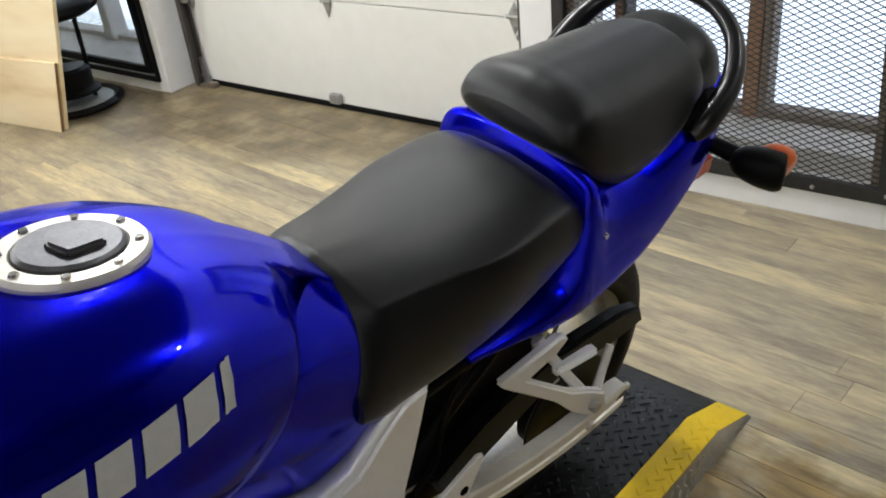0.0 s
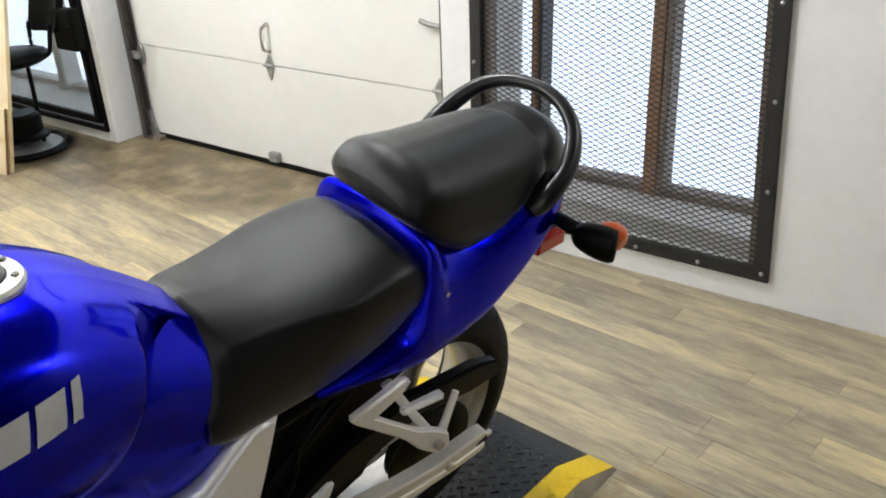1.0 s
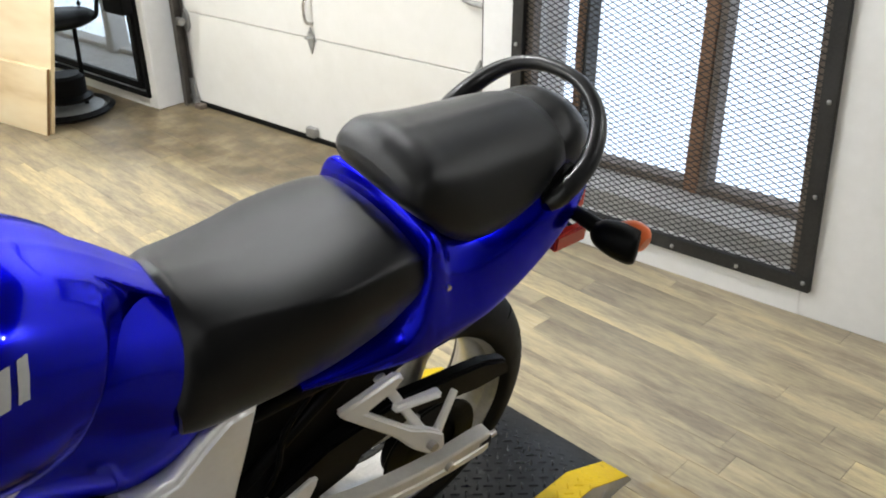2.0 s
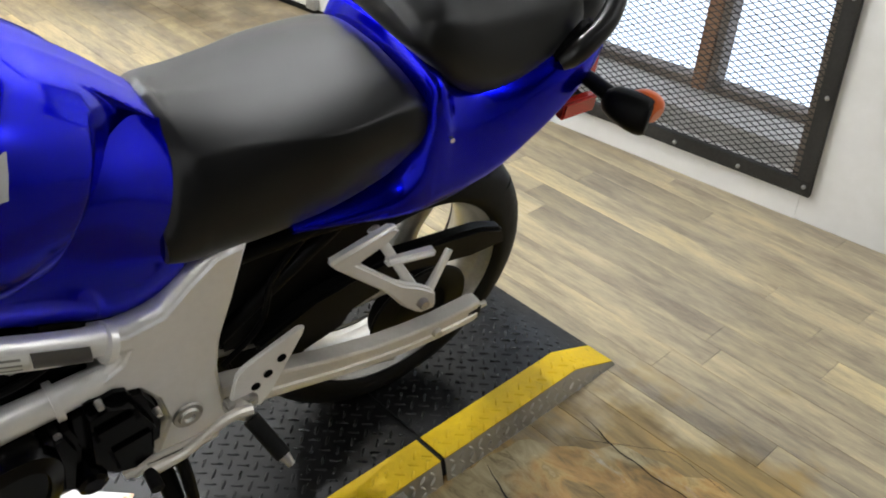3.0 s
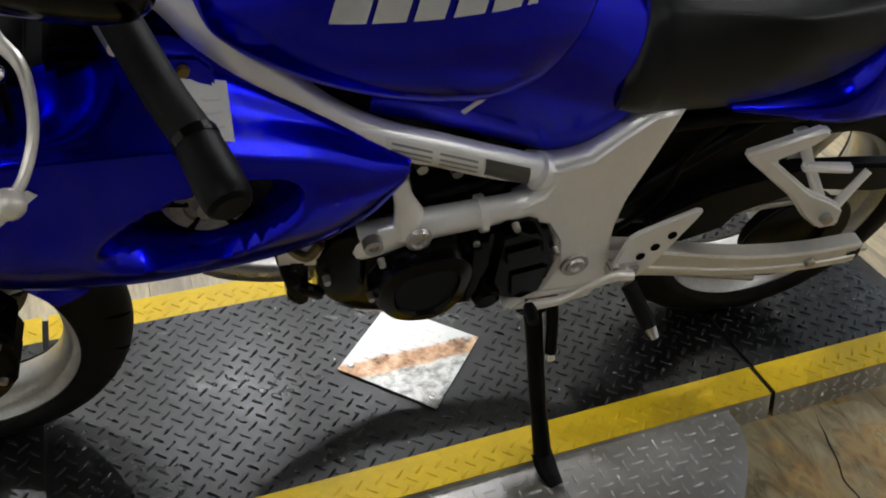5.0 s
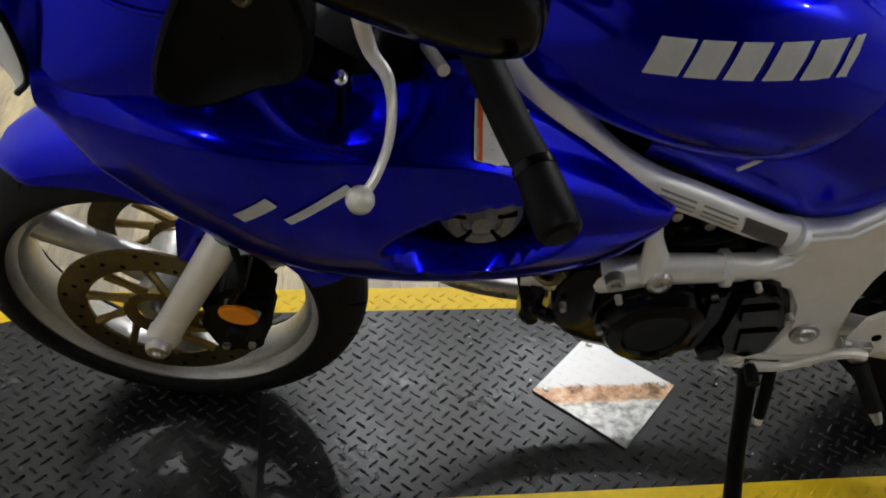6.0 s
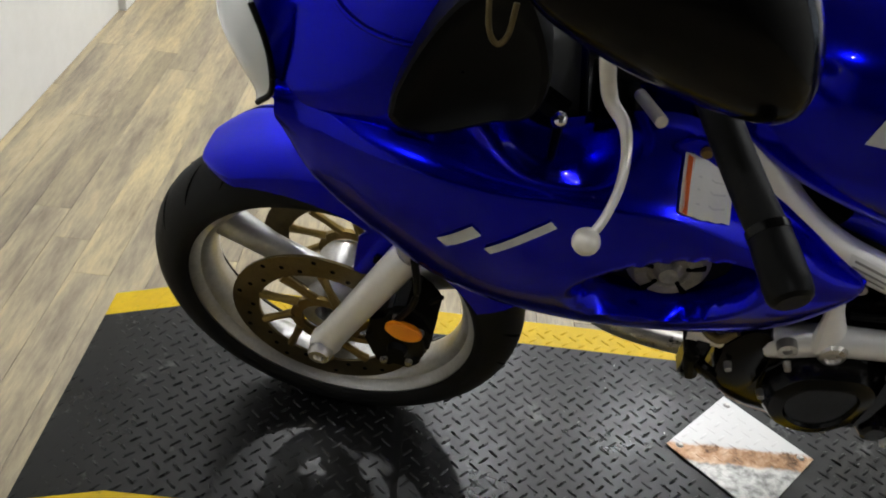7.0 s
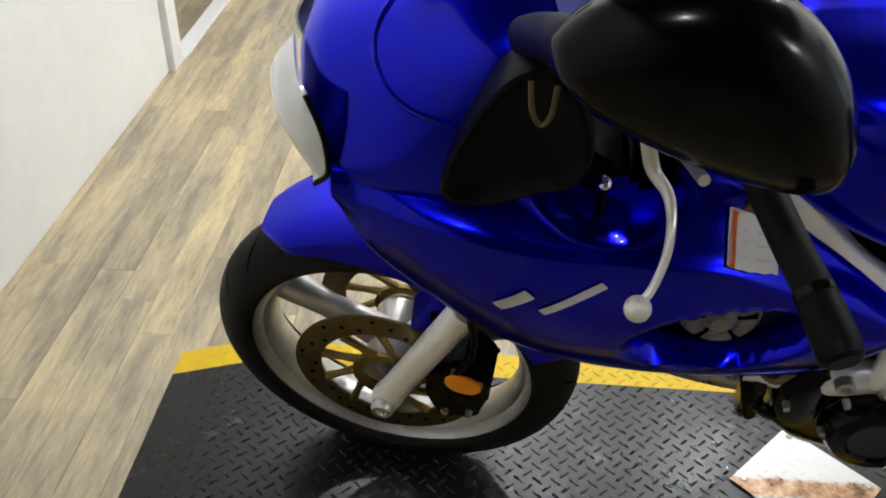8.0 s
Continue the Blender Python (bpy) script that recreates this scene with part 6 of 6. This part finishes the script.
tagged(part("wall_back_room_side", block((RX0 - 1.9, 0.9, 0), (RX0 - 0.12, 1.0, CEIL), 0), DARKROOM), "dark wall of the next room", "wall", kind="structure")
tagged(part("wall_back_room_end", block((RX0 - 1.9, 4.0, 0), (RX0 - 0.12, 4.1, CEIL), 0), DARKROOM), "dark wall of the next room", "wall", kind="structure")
tagged(part("garden_hose", tube([(RX0 - 0.25, 1.98, 0.012), (RX0 - 0.30, 2.1, 0.25), (RX0 - 0.34, 2.3, 0.6), (RX0 - 0.4, 2.4, 0.9)], 0.012, 10, 20), mat("green_hose", (0.06, 0.2, 0.03), 0.5)), "green hose hanging in the dark next room", "hose")

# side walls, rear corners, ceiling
# the left wall is out of view, added dark so little light bounces back
tagged(part("wall_left", block((RX0 - 0.12, RY0 - 0.12, 0), (3.2, RY0, CEIL), 0), UNSEEN_WALL), "unseen side wall, added dark to keep bounced light down", "wall", kind="structure")
tagged(part("wall_right", block((RX0 - 0.12, RY1, 0), (3.2, RY1 + 0.12, CEIL), 0), WALL), "plain white wall", "wall", kind="structure")
tagged(part("ceiling", block((RX0 - 2.0, RY0 - 0.12, CEIL), (3.4, RY1 + 0.12, CEIL + 0.1), 0), UNSEEN_CEIL), "unseen ceiling, kept dark to lower the ambient light", "ceiling", kind="structure")

# rear wall: u runs along it from REAR
REAR = pose(2.15, 0, 0, 0, 0, 5.0)                  # local x outward, local y along the wall


def rear(name, lo, hi, material, bevel=0.002, label="", category="", kind="structure"):
    ob = part(name, block(lo, hi, bevel), material)
    ob.matrix_world = REAR
    return tagged(ob, label, category, kind=kind)


W0, W1, WZ0, WZ1 = -0.345, 0.765, 0.088, 2.05        # window frame, outer edges
rear("wall_rear", (0, -6.4, 0), (0.28, W0 + 0.03, CEIL), WALL, 0.002, "plain white wall", "wall")
rear("wall_rear_pier", (0, W1 - 0.03, 0), (0.28, 0.90, CEIL), WALL, 0.002, "white wall between window and garage door", "wall")
rear("wall_rear_sill", (0, W0 + 0.03, 0), (0.28, W1 - 0.03, WZ0 + 0.03), WALL, 0.0, "white wall under the window", "wall")
rear("wall_rear_head", (0, W0 + 0.03, WZ1 - 0.03), (0.28, W1 - 0.03, CEIL), WALL, 0.0, "white wall over the window", "wall")
rear("wall_rear_door_head", (0.0, 0.90, 2.3), (0.28, 2.96, CEIL), WALL, 0.002, "white wall over the garage door", "wall")
L0, L1, LZ0, LZ1 = 3.05, 5.3, 0.07, 1.95             # the far window
rear("wall_rear_far", (-0.075, 2.945, 0), (0.28, L0 - 0.03, CEIL), WALL, 0.004, "white pier beside the garage door", "wall")
rear("wall_rear_far_sill", (-0.075, L0 - 0.03, 0), (0.28, L1, LZ0 + 0.005), WALL, 0.0, "white wall under the far window", "wall")
rear("wall_rear_far_head", (-0.075, L0 - 0.03, LZ1), (0.28, L1, CEIL), WALL, 0.0, "white wall over the far window", "wall")
rear("wall_rear_corner", (-0.075, L1, 0), (0.28, 5.6, CEIL), WALL, 0.0, "plain white wall", "wall")


def barred_window(name, u0, u1, z0, z1, off, label, posts, wire=0.0014):
    """A window behind expanded-metal mesh in a dark steel frame."""
    win = tagged(new(name), label, "window", kind="structure")
    win.matrix_world = REAR
    fw = 0.045
    for lo, hi in (((off - 0.018, u0, z0), (off + 0.004, u1, z0 + fw)), ((off - 0.018, u0, z1 - fw), (off + 0.004, u1, z1)),
                   ((off - 0.018, u0, z0 + fw), (off + 0.004, u0 + fw, z1 - fw)), ((off - 0.018, u1 - fw, z0 + fw), (off + 0.004, u1, z1 - fw))):
        part("window_frame", block(lo, hi, 0.002), GREYMETAL, win)
    for lo, hi in (((off + 0.006, u0 + 0.02, z0 + 0.02), (off + 0.05, u0 + 0.07, z1 - 0.02)), ((off + 0.006, u1 - 0.07, z0 + 0.02), (off + 0.05, u1 - 0.02, z1 - 0.02))):
        part("inner_angle", block(lo, hi, 0.002), WEATHERED, win)
    for k in range(8):
        z = z0 + 0.03 + k * (z1 - z0 - 0.06) / 7
        for u in (u0 + 0.02, u1 - 0.02):
            part("frame_bolt", ball((off - 0.02, u, z), 0.007, 8), GALV, win)
    for k in range(1, 5):
        u = u0 + k * (u1 - u0) / 5
        part("frame_bolt", ball((off - 0.02, u, z0 + 0.018), 0.007, 8), GALV, win)
    # diamonds of expanded metal
    dw, dh = 0.0375, 0.0185
    verts, faces = [], []

    def strand(a, b):
        d = Vector((0, b[0] - a[0], b[1] - a[1]))
        n = Vector((0, -d.z, d.y)).normalized() * wire
        k = len(verts)
        for p in (a, b):
            q = Vector((off + 0.0, p[0], p[1]))
            verts.extend([q + n, q - n, q - n + Vector((0.0018, 0, 0)), q + n + Vector((0.0018, 0, 0))])
        faces.extend([(k, k + 1, k + 5, k + 4), (k + 1, k + 2, k + 6, k + 5), (k + 2, k + 3, k + 7, k + 6), (k + 3, k, k + 4, k + 7)])

    nu, nz = int((u1 - u0 - 2 * fw) / dw), int((z1 - z0 - 2 * fw) / dh)
    for i in range(nu + 1):
        for j in range(nz + 1):
            u, z = u0 + fw + i * dw, z0 + fw + j * dh
            strand((u, z), (u + dw / 2, z + dh / 2))
            strand((u + dw / 2, z + dh / 2), (u + dw, z))
            strand((u, z), (u + dw / 2, z - dh / 2))
            strand((u + dw / 2, z - dh / 2), (u + dw, z))
    me = bpy.data.meshes.new("security_mesh")
    me.from_pydata([tuple(v) for v in verts], [], faces)
    me.materials.append(GREYMETAL)
    sm = new("security_mesh", me)
    sm.parent = win
    tagged(sm, "expanded metal security mesh", kind="stuff")
    # posts, sill and glass behind
    for u, w, m_ in posts:
        part("window_post", block((off + 0.22, u - w, z0 + 0.10), (off + 0.30, u + w, z1), 0.003), m_, win)
    part("window_sill", block((off + 0.052, u0 + 0.03, z0 + 0.02), (off + 0.34, u1 - 0.03, z0 + 0.10), 0.004), CONCRETE, win)
    part("bottom_rail", block((off + 0.225, u0 + 0.03, z0 + 0.10), (off + 0.295, u1 - 0.03, z0 + 0.13), 0.003), WEATHERED, win)
    g = part("pane", block((off + 0.255, u0 + 0.03, z0 + 0.13), (off + 0.261, u1 - 0.03, z1 - 0.03), 0), GLASS, win)
    g.visible_shadow = False
    return win


GLASS = mat("window_glass", (0.95, 0.97, 1.0), 0.02)
bsdf(GLASS).inputs["Transmission Weight"].default_value = 1.0
bsdf(GLASS).inputs["IOR"].default_value = 1.05
barred_window("window_1", W0, W1, WZ0, WZ1, 0.0, "window behind expanded metal mesh in a bolted dark steel frame", [(0.1755, 0.0245, RUST), (0.1335, 0.0135, WEATHERED), (0.648, 0.014, RUST), (0.624, 0.006, GREYMETAL)])


def wire_window(u0, u1, z0, z1, off):
    """A window behind fine square wire mesh: a slim outer frame with a second, heavier frame inside it."""
    win = tagged(new("window_2"), "bright window behind fine wire mesh in a double black frame", "window", kind="structure")
    win.matrix_world = REAR
    for inset, w, depth in ((0.0, 0.024, 0.012), (0.042, 0.036, 0.018)):
        a, b, c, d = u0 + inset, u1 - inset, z0 + inset, z1 - inset
        for lo, hi in (((a, c), (b, c + w)), ((a, d - w), (b, d)), ((a, c + w), (a + w, d - w)), ((b - w, c + w), (b, d - w))):
            part("window_frame", block((off - depth, lo[0], lo[1]), (off + 0.004, hi[0], hi[1]), 0.002), FRAMEBLACK, win)
    pitch, r = 0.0118, 0.0006
    verts, faces = [], []

    def strand(a, b):
        k = len(verts)
        verts.extend([(x, y, z) for x in (off, off + 0.0012) for y, z in ((a[0], a[1]), (b[0], a[1]), (b[0], b[1]), (a[0], b[1]))])
        faces.extend([(k, k + 1, k + 2, k + 3), (k + 7, k + 6, k + 5, k + 4), (k, k + 4, k + 5, k + 1), (k + 1, k + 5, k + 6, k + 2), (k + 2, k + 6, k + 7, k + 3), (k + 3, k + 7, k + 4, k)])

    a, b, c, d = u0 + 0.07, u1 - 0.07, z0 + 0.07, z1 - 0.07
    for k in range(int((b - a) / pitch)):
        strand((a + k * pitch - r, c), (a + k * pitch + r, d))
    for k in range(int((d - c) / pitch)):
        strand((a, c + k * pitch - r), (b, c + k * pitch + r))
    me = bpy.data.meshes.new("security_mesh")
    me.from_pydata(verts, [], faces)
    me.materials.append(GREYMETAL)
    sm = new("security_mesh", me)
    sm.parent = win
    tagged(sm, "fine square wire mesh", kind="stuff")
    for u in (3.775, 4.62):
        part("window_post", slab([(u - 0.05, z0 + 0.05), (u + 0.055, z0 + 0.05), (u + 0.03, z0 + 0.12), (u + 0.01, z1), (u - 0.045, z1), (u - 0.04, z0 + 0.12)], 0.16, 0.27, 0.006, "yz"), CONCRETE, win, "rough mortared stone mullion")
    part("window_sill", block((off + 0.02, u0 + 0.03, z0 + 0.02), (0.34, u1 - 0.03, z0 + 0.06), 0.004), CONCRETE, win, "pale concrete sill")
    part("bottom_rail", block((0.19, u0 + 0.03, z0 + 0.06), (0.24, u1 - 0.03, z0 + 0.085), 0.003), CONCRETE, win)
    g = part("pane", block((0.215, u0 + 0.03, z0 + 0.085), (0.221, u1 - 0.03, z1 - 0.03), 0), GLASS, win)
    g.visible_shadow = False


FRAMEBLACK = varied(mat("black_window_frame", (0.006, 0.006, 0.006), 0.5, 0, 0, 0.1), (0.002, 0.002, 0.002), (0.006, 0.0055, 0.005), 15, 0.4, 0.6)
wire_window(L0 - 0.055, L1, 0.055, LZ1, -0.079)
lock = tagged(part("lock_box", merged(block((-0.16, 2.985, 0.49), (-0.10, 3.165, 0.69), 0.006), block((-0.165, 3.0, 0.60), (-0.16, 3.05, 0.612), 0.001)), FRAMEBLACK), "black steel lock box bolted to the window frame", "lock box")
lock.matrix_world = REAR
# pale daylight outside
OUT = bpy.data.materials.new("overcast_daylight")
OUT.use_nodes = True
em = OUT.node_tree.nodes.new("ShaderNodeEmission")
em.inputs["Color"].default_value = (0.76, 0.86, 1.0, 1)
em.inputs["Strength"].default_value = 0.85
OUT.node_tree.links.new(em.outputs[0], OUT.node_tree.nodes["Material Output"].inputs[0])
bd = tagged(part("backdrop", block((1.6, -3.0, -1.0), (1.62, 13.0, 4.0), 0), OUT), "bright overcast daylight outside", "backdrop", kind="structure")
bd.matrix_world = REAR

# garage door
gd = tagged(new("garage_door"), "white sectional overhead garage door with steel hardware", "garage door")
gd.matrix_world = REAR
for k in range(5):
    z0 = 0.025 + k * 0.46
    part("door_panel", block((0.10, 0.93, z0), (0.145, 2.88, z0 + 0.4565), 0.003), DOORW, gd, "white enamelled door panel")
part("bottom_seal", block((0.095, 0.93, 0.001), (0.15, 2.88, 0.024), 0.004), RUBBER, gd, "black rubber bottom seal")


def hinge(u, z):
    h = part("door_hinge", slab([(u - 0.022, z + 0.012), (u, z + 0.05), (u + 0.022, z + 0.012), (u + 0.022, z - 0.012), (u, z - 0.07), (u - 0.022, z - 0.012)], 0.092, 0.0985, 0.001, "yz"), GALV, gd, "galvanised hinge plate")
    part("hinge_pin", rod((0.088, u - 0.028, z), (0.088, u + 0.028, z), 0.007, 10), GALV, h)
    for d in (0.028, -0.04):
        part("hinge_bolt", ball((0.091, u, z + d), 0.006, 8), GALV, h)


for u, z in ((1.915, 0.484), (0.985, 0.492), (1.915, 0.944), (0.985, 0.944)):
    hinge(u, z)
handle = part("pull_handle", tube([(0.095, 1.905, 0.548), (0.07, 1.912, 0.562), (0.068, 1.918, 0.607), (0.07, 1.912, 0.648), (0.095, 1.905, 0.664)], 0.007, 10, 20), STEEL, gd, "steel pull handle")
for z in (0.548, 0.664):
    part("handle_bolt", ball((0.094, 1.905, z), 0.009, 10), STEEL, handle)
part("door_shoe", block((0.07, 1.915, 0.03), (0.099, 1.975, 0.075), 0.004), GALV, gd, "galvanised bottom bracket")
part("latch_arm", tube([(0.09, 1.06, 0.752), (0.075, 1.02, 0.748), (0.075, 0.955, 0.742)], 0.010, 10), GALV, gd)
track = tagged(new("door_track"), "galvanised steel garage door track with roller brackets", "door track")
track.matrix_world = REAR
for u in (2.86, 0.915):
    part("track_rail", merged(block((0.03, u + 0.010, 0.012), (0.09, u + 0.013, 2.3), 0.001), block((0.03, u - 0.016, 0.012), (0.034, u + 0.013, 2.3), 0.001), block((0.084, u - 0.014, 0.012), (0.088, u + 0.010, 2.3), 0.001)), RAILGREY, track)
    part("track_foot", merged(slab([(u - 0.055, 0.012), (u + 0.03, 0.012), (u + 0.03, 0.10), (u + 0.01, 0.145), (u - 0.02, 0.145), (u - 0.035, 0.06), (u - 0.055, 0.05)], 0.078, 0.084, 0.0015, "yz"), block((0.03, u + 0.012, 0.012), (0.084, u + 0.018, 0.12), 0.0015), bolt((0.077, u - 0.005, 0.10), 0.009, 0.006, (-1, 0, 0)), bolt((0.077, u + 0.008, 0.05), 0.009, 0.006, (-1, 0, 0))), GALV, track)
    part("floor_block", block((0.05, u - 0.10, 0.0), (0.09, u - 0.04, 0.024), 0.004), WEATHERED, track)
    for z in (0.44, 0.90, 1.36):
        part("roller_bracket", slab([(u - 0.045, z - 0.03), (u - 0.02, z - 0.06), (u + 0.012, z), (u - 0.02, z + 0.06), (u - 0.045, z + 0.03)], 0.082, 0.098, 0.003, "yz"), GALV, track)
        part("roller", rod((0.06, u - 0.03, z), (0.06, u + 0.03, z), 0.02, 14), GALV, track)

# plywood counter side
ply = tagged(new("plywood_counter"), "raw plywood counter side standing on the floor", "counter")
ply.matrix_world = pose(1.262, 2.99, 0, 0, 0, 12)
RAKE = 0.42                                        # the near edge leans forward as it rises
part("side_panel", slab([(-0.004, 0.0), (1.6, 0.0), (1.6, 1.1), (-0.004 - 1.1 * RAKE, 1.1)], 0.022, 0.042, 0.0015, "yz"), PLY, ply, "pale plywood panel")
part("lower_panel", slab([(0.0, 0.0), (1.6, 0.0), (1.6, 0.342), (-0.342 * RAKE, 0.342)], 0.0, 0.018, 0.0015, "yz"), PLY, ply, "knotty plywood panel")
part("edge_strip", slab([(-0.003, 0.0), (-0.0008, 0.0), (-0.0008 - 0.342 * RAKE, 0.342), (-0.003 - 0.342 * RAKE, 0.342)], 0.001, 0.014, 0.0004, "yz"), PLYEDGE, ply, "dark sawn plywood edge")

# tall chair behind it, on a round foot
chair = tagged(new("office_chair"), "black tall chair with a curved backrest on a round disc foot", "chair")
chair.matrix_world = pose(1.55, 3.23, 0, 0, 0, -22)
part("disc_foot", lathe([(0.0, 0.035), (0.17, 0.03), (0.19, 0.0), (0.0, 0.0)], (-0.06, 0, 0), "z", 48), GALV, chair, "worn bare metal disc")
part("foot_rim", lathe([(0.20, -0.018), (0.222, 0.0), (0.20, 0.018), (0.18, 0.0), (0.20, -0.018)], (-0.06, 0, 0.022), "z", 48), BLACK, chair)
part("column_cover", lathe([(0.0, 0.20), (0.085, 0.20), (0.10, 0.185), (0.10, 0.10), (0.125, 0.085), (0.125, 0.07), (0.0, 0.06)], (-0.06, 0, 0), "z", 40), BLACK, chair)
for x in (-0.165, 0.045):
    part("leg", rod((x * 0.8 - 0.012, 0, 0.03), (x, 0, 0.45), 0.011, 12), BLACK, chair)
part("seat", skin([[(-0.05 + r * math.cos(a), r * 0.92 * math.sin(a), z) for a in np.linspace(0, 2 * math.pi, 32, endpoint=False)] for r, z in ((0.02, 0.435), (0.17, 0.44), (0.212, 0.46), (0.215, 0.48), (0.19, 0.50), (0.02, 0.505))], close_v=True, caps=True), BLACK, chair, "", 60)


def back_row(z, k):
    """One level of the backrest: a bowed slab that leans out as it rises."""
    out = []
    for s_, face in [(s_, 0.0) for s_ in np.linspace(-1, 1, 9)] + [(s_, 0.035) for s_ in np.linspace(1, -1, 9)]:
        bow = 0.03 * (1 - s_ * s_)
        out.append((0.145 + 0.28 * (z - 0.58) - 0.055 * s_ * k + bow + face, 0.13 * s_ * k, z))
    return out


part("backrest", skin([back_row(z, k) for z, k in ((0.575, 0.5), (0.58, 0.9), (0.62, 1.0), (0.80, 1.0), (0.86, 0.9), (0.875, 0.6))], close_v=True, caps=True), BLACK, chair, "", 60)
for y in (-1, 1):
    part("back_tube", tube([(0.145 - y * 0.045, y * 0.10, 0.62), (0.13 - y * 0.04, y * 0.10, 0.54), (0.115 - y * 0.035, y * 0.095, 0.48), (0.06 - y * 0.02, y * 0.08, 0.455)], 0.011, 10, 16), BLACK, chair)

# ceiling bulb holders, all out of view; the fifth carries the added fill
for x, y, z in BULBS:
    cl = tagged(new("ceiling_bulb"), "unseen bulb holder on a ceiling rose", "ceiling light")
    part("ceiling_rose", lathe([(0.0, CEIL), (0.06, CEIL), (0.06, CEIL - 0.02), (0.0, CEIL - 0.025)], (x, y, 0), "z", 24), WALL, cl)
    part("flex", rod((x, y, CEIL - 0.02), (x, y, z + 0.09), 0.006, 8), BLACK, cl)
    part("lamp_holder", lathe([(0.0, z + 0.10), (0.018, z + 0.10), (0.022, z + 0.045), (0.0, z + 0.045)], (x, y, 0), "z", 16), BLACK, cl)
